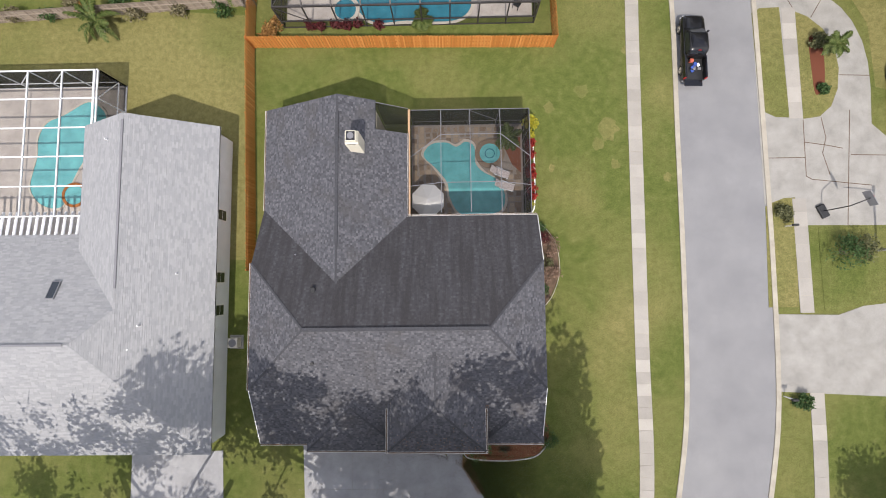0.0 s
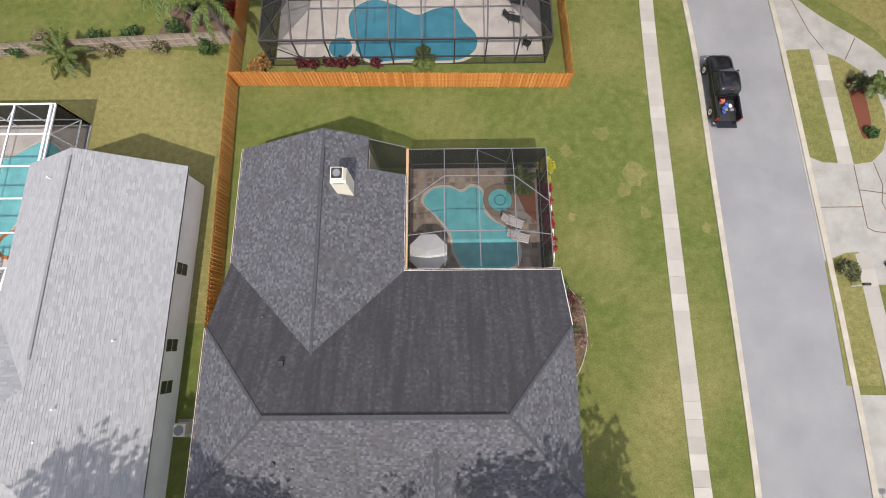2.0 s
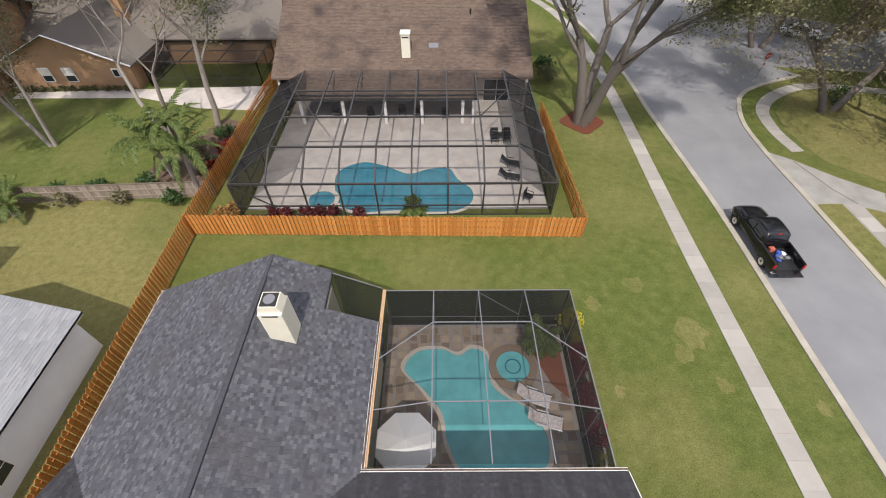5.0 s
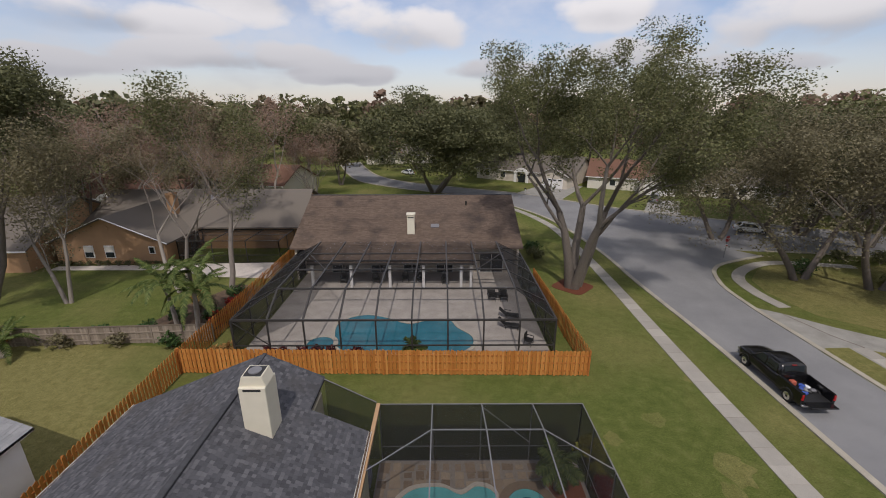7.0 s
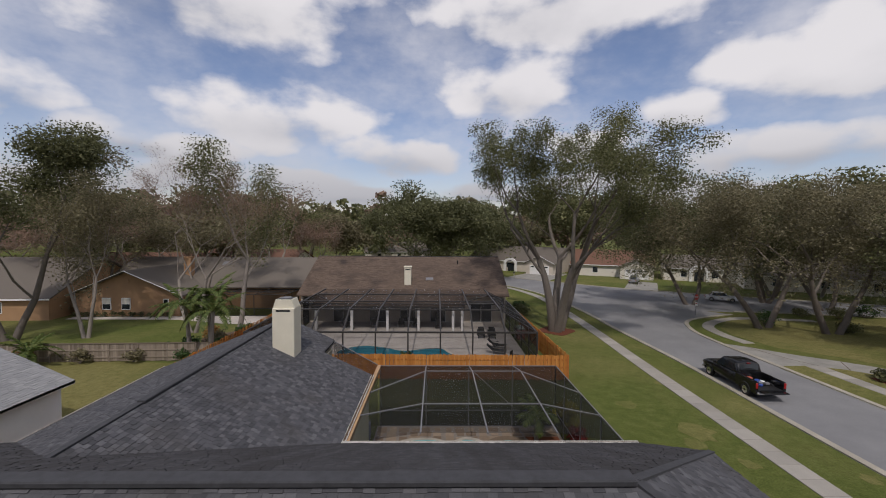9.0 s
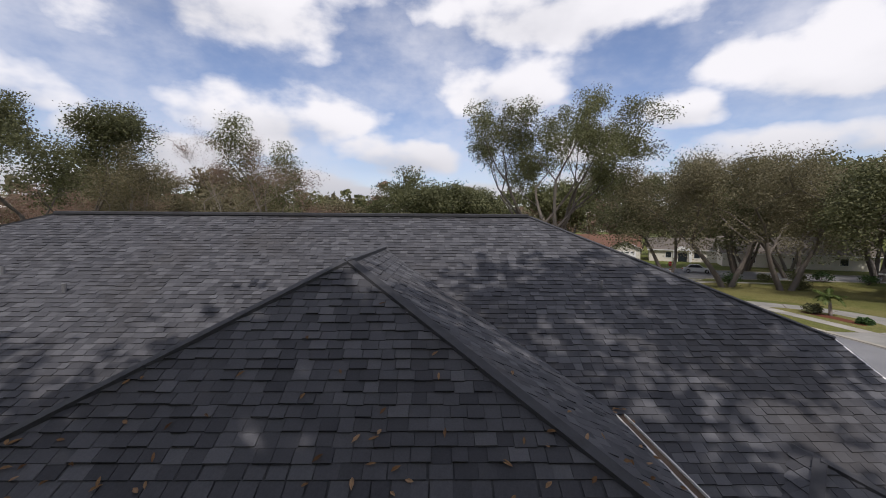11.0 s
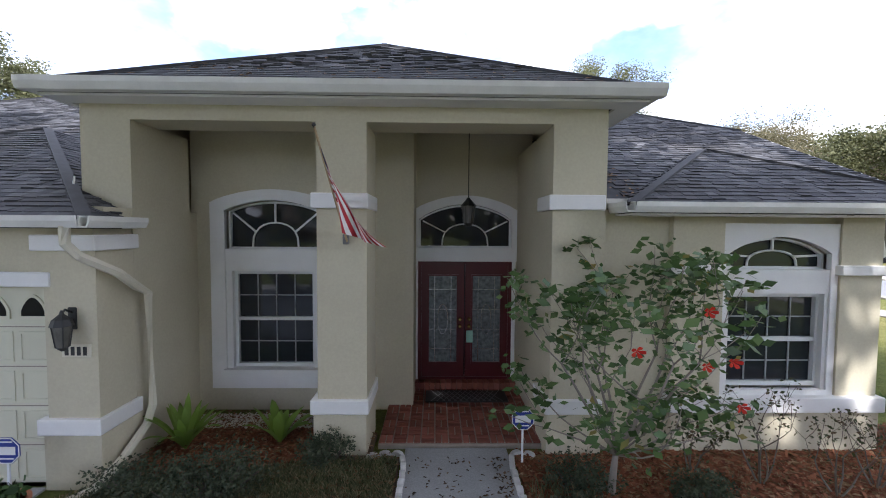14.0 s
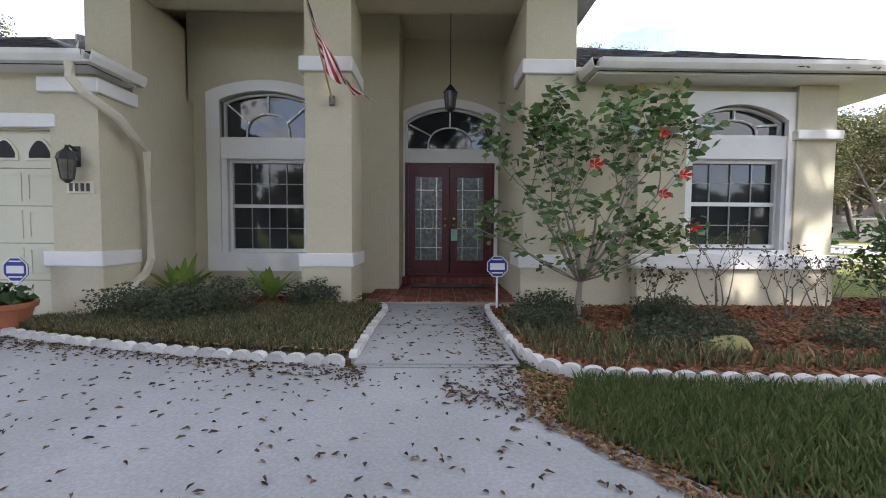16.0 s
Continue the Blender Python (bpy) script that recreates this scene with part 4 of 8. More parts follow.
fbox("soffit", gx0 + 0.02, gx1 - 0.02, PY + 0.02, -11.52, 4.66, 4.69, M_TRIM)
fbox("soffit", gx0 + 0.02, -4.10, -11.52, -8.4, 4.66, 4.69, M_TRIM)
fbox("soffit", 2.92, gx1 - 0.02, -11.52, -8.4, 4.66, 4.69, M_TRIM)
fbox("soffit", BX0, XE - 0.02, BY + 0.02, RYF, BZ - 0.145, BZ - 0.115, M_TRIM)
fbox("soffit", 6.75, XE - 0.02, RYF, -10.2, BZ - 0.145, BZ - 0.115, M_TRIM)
fbox("soffit", GX0, GX1 - 0.02, GY + 0.02, -12.12, 3.06, 3.09, M_TRIM)
fbox("soffit", -3.38, GX1 - 0.02, -12.12, -11.6, 3.06, 3.09, M_TRIM)
part("flashing", pr([(GY + 0.9, GZ + 0.36), (FY, GZ + 0.5), (FY, GZ + 0.56), (GY + 0.9, GZ + 0.42)], "x", -4.13, -4.11), M_GUTTER, house)

# downspout down the garage corner
part("downspout", tb([(-3.40, GY - 0.06, 3.10), (-3.40, GY - 0.06, 2.90), (-3.33, GY + 0.02, 2.76), (-3.17, -12.05, 2.54), (-3.17, -11.75, 2.34), (-3.20, -11.5, 2.22), (-3.21, -11.45, 0.70), (-3.19, -11.6, 0.50), (-3.18, -12.05, 0.28), (-3.22, -12.42, 0.13), (-3.42, -12.60, 0.085), (-3.95, -12.70, 0.07)], 0.055, 6), M_CREAM, house, "cream painted downspout")

# roof furniture
chim = part("chimney", bx(-6.93, -5.93, 11.0, 12.0, 4.3, 7.52, 0.02), M_CREAM, house, "cream stucco chimney with a metal cap")
part("chimney_top", pr([(-6.93, 7.52), (-5.93, 7.52), (-6.06, 7.92), (-6.80, 7.92)], "y", 11.12, 11.88), M_CREAM, chim)
part("vent_slot", bx(-6.75, -6.1, 10.985, 11.0, 7.38, 7.46), M_BLACK, chim)
part("cap_opening", bx(-6.76, -6.1, 11.16, 11.84, 7.92, 7.928), M_BLACK, chim)
part("flue", tb([(-6.43, 11.5, 7.85), (-6.43, 11.5, 7.97)], 0.24, 14), M_GREYALU, chim)
part("roof_vent", tb([(-9.45, -4.95, z_south(-4.95) - 0.05), (-9.45, -4.95, z_south(-4.95) + 0.2)], [0.12, 0.12], 8), M_BLACK, house)
part("roof_vent", bx(-9.6, -9.3, 0.2, 0.55, z_north(0.4) - 0.1, z_north(0.4) + 0.22, 0.03), M_BLACK, house)
for x, y in ((-6.6, -5.9), (4.2, -5.7), (-8.4, -5.3)):
    part("vent_pipe", tb([(x, y, z_south(y) - 0.05), (x, y, z_south(y) + 0.18)], 0.04, 8), M_GREYALU, house)
part("vent_pipe", tb([(-11.3, 3.1, z_north(3.1) - 0.05), (-11.3, 3.1, z_north(3.1) + 0.2)], 0.04, 8), M_GREYALU, house)


# ---- pavements and drives ----
SW = curve_pts([(15.2, -30), (16.6, -17), (16.75, -5), (16.95, 10), (17.15, 24), (17.55, 38), (17.6, 50), (16.8, 62), (13.0, 73), (6.0, 82)], 12)


def slabs(line, width, group, joint=0.012, step=1.5):
    """A pavement of concrete slabs along a line, each a piece of its own."""
    base = structure("pavement", ribbon(line, offset_line(line, width), -0.05, 0.028), M_KERB, "narrow concrete slab pavement beside the lawn", "pavement")
    left, right = line, offset_line(line, width)
    ls, acc = [left[0]], 0.0
    marks = [(0, 0.0)]
    pts = []
    for i in range(len(left) - 1):
        a, b = Vector(left[i]), Vector(left[i + 1])
        n = max(1, round((b - a).length / step))
        for k in range(n):
            pts.append((i + k / n))
    pts.append(len(left) - 1.001)

    def at(side, f):
        i = int(f)
        return Vector(side[i]).lerp(Vector(side[i + 1]), f - i)
    for f0, f1 in zip(pts, pts[1:]):
        a, b, c, d = at(left, f0), at(left, f1), at(right, f1), at(right, f0)
        e = (b - a).normalized() * joint
        bm = pr([tuple(a + e), tuple(d + e), tuple(c - e), tuple(b - e)], "z", 0.02, 0.045)
        part("slab", bm, M_SLAB, base)
    return base


slabs(SW, 1.22, "pavement slabs")
SWE1 = [(31.48, y) for y in (15.2, 16.7, 18.2, 19.7, 21.2, 22.7, 24.2, 25.7)]
SWE2 = [(31.2, y) for y in (-2.2, -0.7, 0.8, 2.3, 3.8, 5.4, 6.7, 7.9)]
SWE3 = [(31.0, -22), (31.2, -19), (31.35, -16), (31.45, -13), (31.5, -9)]
SWE4 = curve_pts([(31.2, 32.5), (30.9, 36), (31.8, 40), (35, 43.2), (40, 45), (48, 43.5)], 4)

drive_e = flat_patch("driveway", [(28.75, 7.4), (29.3, 7.5), (30.5, 7.95), (31.5, 8.0), (31.6, 5.5), (60, 5.2), (60, 12.5), (40.2, 13.2), (38.75, 14.6), (38.95, 18.2), (38.9, 20.4), (38.55, 22.4), (37.8, 24.3), (36.9, 25.6), (35.6, 26.8), (33, 28.9), (30.6, 31.4), (28.75, 32.8)], M_CONC, 0.03, "pale concrete circular driveway across the street", "driveway")
# its joints and cracks
for line in (((29.0, 11.6), (32.6, 11.6)), ((32.7, 15.1), (32.6, 9.9), (33.1, 9.6), (38.3, 9.0)), ((36.9, 15.9), (35.9, 5.4)), ((36.7, 11.8), (40.0, 11.7)), ((35.4, 26.8), (34.1, 24.7)), ((37.7, 23.3), (35.9, 22.3)),
             ((39.0, 19.1), (36.2, 19.2)), ((34.3, 15.3), (34.6, 13.4), (34.2, 12.0), (34.7, 10.0)), ((32.7, 13.0), (34.6, 12.7), (36.0, 12.4)), ((30.6, 31.2), (31.6, 27.5), (32.6, 25.5))):
    bm = bmesh.new()
    for a, b in zip(line, line[1:]):
        bar(bm, (*a, 0.029), (*b, 0.029), 0.07, 0.008)
    part("joint", bm, M_SOIL, drive_e)
flat_patch("driveway", [(28.8, -8.9), (60, -10.5), (60, 0.5), (38, -1.2), (34.5, -2.4), (29, -2.3)], M_CONC, 0.03, "pale concrete driveway across the street", "driveway")
for ln in (SWE1, SWE2, SWE3, SWE4):
    slabs(ln, 1.2, "pavement slabs")
flat_patch("lawn_island", [(28.75, 25.2), (29.5, 25.7), (31.3, 25.75), (31.5, 15.3), (30.3, 15.35), (29.4, 15.8), (28.9, 16.4)], M_DRYGRASS, 0.036, "dry grass strip between kerb and pavement", "lawn", 0.02)
flat_patch("lawn_island", [(32.72, 25.3), (33.8, 24.8), (35.1, 23.6), (36.0, 21.9), (36.25, 19.9), (36.0, 17.9), (35.3, 16.3), (34.2, 15.35), (32.72, 15.15)], M_DRYGRASS, 0.038, "grass island planted with a small palm", "lawn", 0.02)
flat_patch("planting_bed", blob([(33.8, 22.8), (34.8, 22.4), (35.0, 20.5), (34.8, 18.2), (34.0, 17.4), (33.8, 19.6)], steps=4), M_MULCH, 0.046, "mulched bed on the grass island", "planting bed", 0.02)
flat_patch("lawn_island", [(28.75, 5.4), (28.8, 7.2), (29.3, 7.5), (30.5, 7.95), (31.45, 7.98), (31.1, -1.7), (28.5, -1.7)], M_DRYGRASS, 0.036, "dry grass strip between kerb and pavement", "lawn", 0.02)
flat_patch("dry_lawn", [(39.4, 18), (60, 13.5), (60, 45), (48, 42.8), (40, 44.2), (36, 42.0), (33.4, 39.2), (32.6, 36), (33.4, 31.0), (37.2, 27.8), (39.2, 24)], M_DRYGRASS, 0.007, "brownish dry lawn under the corner oaks", "lawn", 0.02)
flat_patch("planting_bed", [(-25, 27.9), (-17.5, 28.1), (-17.5, 37.5), (-20.5, 38.5), (-23.2, 33.5)], M_SOIL, 0.012, "dark soil bed under the garden palms", "planting bed", 0.02)
flat_patch("planting_bed", [(33.3, -2.0), (60, 0.8), (60, 5.3), (33.3, 5.3)], M_GRASS, 0.034, "lawn between two driveways", "lawn", 0.02)
DRV = [(-12.75, -12.2), (-3.95, -12.2), (-3.9, -13.15), (-2.5, -13.45), (0.45, -14.25), (1.85, -14.25), (1.9, -15.2), (2.45, -15.95), (3.4, -17.4), (5.2, -20), (6.0, -26), (-12.2, -26)]
DRV = [yard(*p) for p in DRV]
drive = flat_patch("driveway", DRV, M_DRIVE, 0.024, "grey concrete driveway strewn with oak leaves", "driveway")
for a, b in (((-12.6, -16.9), (3.2, -16.9)), ((-8.0, -12.3), (-7.9, -26)), ((-4.4, -13.3), (-4.4, -26))):
    bm = br((*a, 0.0235), (*b, 0.0235), 0.008, 0.015)
    part("joint", bm, M_MORTAR, drive)
walkway = structure("front_walk", pr([yard(*p) for p in ((0.48, -14.24), (1.86, -14.24), (1.9, -11.3), (0.42, -11.3))], "z", -0.03, 0.03), M_DRIVE, "concrete front walk edged with scalloped stones", "path")
for y0, y1 in ((-14.2, -12.75), (-12.72, -11.32)):
    part("slab", bx(0.20, 1.58, yard(0, y0)[1], yard(0, y1)[1], 0.02, 0.05, 0.006), M_DRIVE, walkway)
flat_patch("driveway", [(-27.3, -13.9), (-19.3, -13.6), (-18.9, -26), (-27.3, -26)], M_DRIVE, 0.024, "grey concrete driveway next door", "driveway")
for x, y, r in ((12.9, 18.1, 0.75), (15.2, 14.5, 1.05), (14.2, 13.2, 0.62), (15.7, 11.3, 0.5), (20.3, 10.0, 0.45), (9.9, 16.6, 0.55), (10.0, 11.0, 0.35), (17.0, 21.9, 0.4)):
    rnd = random.Random(int(x * 10))
    pts = blob([(x + r * rnd.uniform(0.62, 1.08) * math.cos(a), y + r * 1.1 * rnd.uniform(0.62, 1.08) * math.sin(a)) for a in [i * math.pi / 8 for i in range(16)]], steps=3)
    flat_patch("bare_patch", pts, M_DRYGRASS, 0.008, "straw-coloured dead patch in the lawn", "lawn", 0.01)


# ---- fences ----
def fence(a, b, label, mat, rail_mat, height=1.9, board=0.14, gap=0.005, both=True, seed=1):
    """A board fence from a to b; boards stand on both sides of the rails in turn."""
    a, b = Vector((*a, 0)), Vector((*b, 0))
    d = b - a
    n = int(d.length / (board + gap))
    ang = math.degrees(math.atan2(d.y, d.x))
    f = thing("fence", label, "fence", tuple(a), ang, group="yard fences")
    L = d.length
    me = mesh_of(pr([(-board / 2, 0.05), (board / 2, 0.05), (board / 2, height - 0.04), (board / 2 - 0.03, height), (-board / 2 + 0.03, height), (-board / 2, height - 0.04)], "y", -0.009, 0.009), mat, "board")
    rnd = random.Random(seed)
    for i in range(n):
        s = -1 if (i % 2 and both) else 1
        piece("board", me, f, pose((i + 0.5) * (board + gap), s * 0.035, rnd.uniform(-0.015, 0.01) + 0.05 * math.sin(i * math.pi / 8) ** 2 * 0.6, 0, rnd.uniform(-0.5, 0.5), 0))
    for z in (0.4, 1.0, 1.55):
        part("rail", bx(0, L, -0.024, 0.024, z - 0.045, z + 0.045), rail_mat, f)
    k = max(1, round(L / 2.4))
    for i in range(k + 1):
        x = min(L - 0.05, max(0.05, L * i / k))
        part("post", bx(x - 0.05, x + 0.05, -0.024, 0.07, 0, height + 0.04), rail_mat, f)
    return f


OR = "tall orange-stained shadowbox board fence"
fence((-17.35, 22.85), (10.45, 22.35), OR + " along the back lawn", M_FENCE, M_FENCERAIL, seed=1)
fence((-16.75, 2.0), (-17.35, 22.85), OR + " between the two yards", M_FENCE, M_FENCERAIL, seed=2)
fence((10.45, 22.35), (9.9, 37.9), OR + " beside the pool enclosure", M_FENCE, M_FENCERAIL, seed=3)
fence((-17.35, 22.85), (-17.0, 48.4), OR + " running back between gardens", M_FENCE, M_FENCERAIL, seed=4)
fence((-45.0, 25.6), (-17.2, 27.0), "weathered grey board fence half hidden by shrubs", M_OLDWOOD, M_OLDWOOD, 1.5, both=False, seed=5)
fence((-62.0, 36.0), (-46.0, 46.0), "dark red-brown board fence", plain("red_stain", (0.10, 0.035, 0.022), 0.85), M_FENCERAIL, 1.8, both=False, seed=6)


# ---- screen enclosures and pools ----
def panel(pts, mat, name, parent):
    """A sheet of insect screen stretched in its frame."""
    bm = bmesh.new()
    bm.faces.new([bm.verts.new(p) for p in pts])
    return part(name, bm, mat, parent)


def cage(name, label, x0, x1, y0, y1, z0, z1, xs, ys, mat, screen, walls="nsew", w=0.06, rise=0.0, flat=True, side=None):
    """A flat-roofed screen enclosure: posts, beams, rails and screen panels. z0: ground, z1: eave; rise: how much higher at y0."""
    c = thing(name, label, "screen enclosure")

    def zt(y):
        return z1 + rise * (y1 - y) / (y1 - y0)
    for x in xs if flat else (x1,):
        part("beam", br((x, y0, zt(y0)), (x, y1, zt(y1)), w * 1.1, w), mat, c)
    for y in ys if flat else (y1,):
        part("beam", br((x0, y, zt(y)), (x1, y, zt(y)), w, w), mat, c)
    for (a, b, k) in (((x0, y0), (x1, y0), "s"), ((x0, y1), (x1, y1), "n"), ((x0, y0), (x0, y1), "w"), ((x1, y0), (x1, y1), "e")):
        if k not in walls:
            continue
        cuts = [x for x in xs] if k in "sn" else [y for y in ys]
        for q in cuts:
            p = (q, a[1]) if k in "sn" else (a[0], q)
            part("post", br((*p, z0), (*p, zt(p[1])), w), mat, c)
        part("rail", br((*a, z0 + 0.95), (*b, z0 + 0.95), w * 0.8), mat, c)
        part("rail", br((*a, z0 + 0.04), (*b, z0 + 0.04), w * 0.8), mat, c)
        for q0, q1 in zip(cuts, cuts[1:]):
            p, q = ((q0, a[1]), (q1, a[1])) if k in "sn" else ((a[0], q0), (a[0], q1))
            panel([(*p, z0), (*q, z0), (*q, zt(q[1])), (*p, zt(p[1]))], side or screen, "screen", c)
    for xa, xb in zip(xs, xs[1:]) if flat else ():
        for ya, yb in zip(ys, ys[1:]):
            panel([(xa, ya, zt(ya)), (xb, ya, zt(ya)), (xb, yb, zt(yb)), (xa, yb, zt(yb))], screen, "screen", c)
    return c


def braces(c, pairs, mat, w=0.045):
    for a, b in pairs:
        part("brace", br(a, b, w), mat, c)


def pool(name, label, outline, water, z=0.0, coping=0.30, mat=M_POOLTILE):
    """Water in a raised rim of coping."""
    o = blob(outline, steps=6)
    cen = Vector((sum(p[0] for p in o) / len(o), sum(p[1] for p in o) / len(o)))
    out = []
    for p in o:
        v = Vector(p) - cen
        out.append(tuple(cen + v * (1 + coping / v.length)))
    p = thing(name, label, "pool", (0, 0, z))
    part("water", pr(o, "z", -0.02, 0.02), water, p)
    bm = bmesh.new()
    n = len(o)
    ro = [[bm.verts.new((*q, h)) for q in line] for line, h in ((out, 0.0), (out, 0.05), (o, 0.06), (o, 0.0))]
    for ra, rb in zip(ro, ro[1:]):
        for i in range(n):
            j = (i + 1) % n
            bm.faces.new((ra[i], ra[j], rb[j], rb[i]))
    bmesh.ops.recalc_face_normals(bm, faces=bm.faces)
    part("coping", bm, mat, p, smooth=False)
    return p


# our pool terrace
M_PAVER = varied("tan_flagstone", [(0.0, (0.20, 0.145, 0.10)), (0.5, (0.32, 0.24, 0.17)), (1.0, (0.43, 0.34, 0.25))], 0.85, per="object", scale=12)
terrace = structure("terrace", bx(-2.7, 7.4, 5.9, 15.2, -0.02, 0.03), M_MORTAR, "tan flagstone pool terrace", "terrace")
POOL = [(-1.6, 12.3), (-0.9, 13.35), (0.5, 13.5), (1.4, 13.1), (2.2, 13.55), (3.0, 13.1), (3.1, 11.6), (3.7, 10.8), (5.0, 10.0), (5.7, 8.6), (5.3, 7.2), (3.4, 6.75), (1.6, 7.0), (0.75, 8.4), (0.5, 9.8), (-0.5, 11.1)]
pool("swimming_pool", "turquoise free-form swimming pool with a stone rim", POOL, M_POOL, 0.035, 0.25)
spa = [(4.4 + 0.92 * math.cos(a), 12.4 + 0.92 * math.sin(a)) for a in [i * math.pi / 6 for i in range(12)]]
sp = pool("spa", "round raised spa with a wide flagstone rim", spa, M_POOL, 0.12, 0.42, M_PAVER)
part("step_ring", tb([(4.4 + 0.42 * math.cos(a), 12.4 + 0.42 * math.sin(a), 0.03) for a in [i * math.pi / 10 for i in range(21)]], 0.04, 5), M_POOLN, sp)
flat_patch("planting_bed", [(5.4, 13.9), (7.2, 13.9), (7.2, 10.6), (6.4, 11.4), (5.9, 12.6)], M_MULCH, 0.05, "red mulch corner inside the enclosure", "planting bed", 0.04)
rnd = random.Random(11)
pave = [mesh_of(pr([(-s * 0.5, -t * 0.5), (s * 0.5, -t * 0.47), (s * 0.48, t * 0.5), (-s * 0.46, t * 0.48)], "z", 0.0, 0.022), M_PAVER, "flagstone") for s, t in ((0.56, 0.40), (0.44, 0.44), (0.64, 0.5), (0.4, 0.3))]
grid = [(x, y) for x in np.arange(-2.4, 7.2, 0.62) for y in np.arange(6.2, 15.0, 0.5)]
pin = blob(POOL, steps=4)
for x, y in grid:
    if inside(x, y, pin) or (x - 4.4) ** 2 + (y - 12.4) ** 2 < 1.9 or (x > 5.5 and 10.8 < y < 14.0):
        continue
    piece("flagstone", rnd.choice(pave), terrace, pose(x + rnd.uniform(-0.04, 0.04), y + rnd.uniform(-0.04, 0.04), 0.026, 0, 0, rnd.choice((0, 90, 180, 270)) + rnd.uniform(-6, 6)))
xs, ys = [-2.55, 0.05, 2.45, 4.93, 7.38], [6.35, 8.6, 11.0, 13.5, 15.15]
own = cage("pool_enclosure", "bronze aluminium screen enclosure over the pool terrace", -2.55, 7.38, 6.35, 15.15, 0, 3.5, xs, ys, M_GREYALU, M_SCREEN, "ne", 0.045, 0.1, False, M_SIDESCREEN)
# its raised roof: a flat middle with sloping sides
ix, iy, IZ = (0.05, 2.45, 4.93), (6.42, 8.9, 12.87), 3.98
for x in ix:
    braces(own, [((x, 6.42, IZ), (x, 12.87, IZ)), ((x, 12.87, IZ), (x, 15.15, 3.5))], M_GREYALU, 0.05)
for y in iy[1:]:
    braces(own, [((ix[0], y, IZ), (ix[2], y, IZ))], M_GREYALU, 0.05)
for x, e in ((ix[0], -2.55), (ix[2], 7.38)):
    rim = [(e, 6.42, 3.6), (e, 8.7, 3.57), (e, 11.1, 3.55), (e, 15.15, 3.5)]
    inn = [(x, 6.42, IZ), (x, 8.9, IZ), (x, 12.87, IZ)]
    braces(own, [(inn[1], rim[1]), (inn[2], rim[2])], M_GREYALU, 0.045)
    panel([inn[0], inn[1], rim[1], rim[0]], M_SCREEN, "screen", own)
    panel([inn[1], inn[2], rim[2], rim[1]], M_SCREEN, "screen", own)
    panel([inn[2], (x, 15.15, 3.5), rim[3], rim[2]], M_SCREEN, "screen", own)
for xa, xb in zip(ix, ix[1:]):
    for ya, yb in zip(iy, iy[1:]):
        panel([(xa, ya, IZ), (xb, ya, IZ), (xb, yb, IZ), (xa, yb, IZ)], M_SCREEN, "screen", own)
    panel([(xa, 12.87, IZ), (xb, 12.87, IZ), (xb, 15.15, 3.5), (xa, 15.15, 3.5)], M_SCREEN, "screen", own)
braces(own, [((2.45, 15.1, 3.4), (4.93, 15.1, 1.2))], M_GREYALU)
part("beam", pr([(6.35, 3.42), (15.2, 3.34), (15.2, 3.54), (6.35, 3.62)], "x", -2.68, -2.5), plain("cedar_trim", (0.42, 0.26, 0.14), 0.7), own, "tan trim board")
for pts in ([(-5.15, 15.3, 4.85), (-2.7, 15.3, 3.5), (-2.7, 13.1, 3.55), (-5.15, 13.1, 4.85)], [(-5.15, 15.3, 0.0), (-2.7, 15.3, 0.0), (-2.7, 15.3, 3.5), (-5.15, 15.3, 4.85)]):
    panel(pts, M_SCREEN, "screen", own)
braces(own, [((-5.15, 15.3, 4.85), (-2.7, 15.3, 3.5))], M_GREYALU)
ac = thing("pool_pump", "grey-blue pool equipment box beside the house wall", "pump", (-3.5, 13.8, 0))
part("casing", bx(-0.6, 0.6, -0.35, 0.35, 0, 0.8, 0.05), plain("blue_grey", (0.16, 0.17, 0.24), 0.5), ac)
part("lid", bx(-0.45, 0.1, -0.28, 0.28, 0.8, 0.86, 0.02), M_GREYALU, ac)

# umbrella, loungers
um = thing("patio_umbrella", "white open patio umbrella on the terrace", "umbrella", (-1.15, 7.85, 0))
bm = bmesh.new()
rim = [bm.verts.new((1.45 * math.cos(a), 1.45 * math.sin(a), 1.95)) for a in [math.pi / 8 + i * math.pi / 4 for i in range(8)]]
low = [bm.verts.new((1.47 * math.cos(a), 1.47 * math.sin(a), 1.83)) for a in [math.pi / 8 + i * math.pi / 4 for i in range(8)]]
tip = bm.verts.new((0, 0, 2.45))
for i in range(8):
    bm.faces.new((rim[i], rim[(i + 1) % 8], tip))
    bm.faces.new((low[i], low[(i + 1) % 8], rim[(i + 1) % 8], rim[i]))
part("canopy", bm, plain("white_canvas", (0.80, 0.79, 0.77), 0.85, vary=0.04, fine=80), um)
part("pole", tb([(0, 0, 0), (0, 0, 2.4)], 0.025), M_BRONZE, um)
part("base", tb([(0, 0, 0), (0, 0, 0.08), (0, 0, 0.12)], [0.28, 0.26, 0.05], 14), M_BRONZE, um)
for i in range(8):
    a = math.pi / 8 + i * math.pi / 4
    part("rib", br((0, 0, 2.40), (1.42 * math.cos(a), 1.42 * math.sin(a), 1.93), 0.015), M_BRONZE, um)


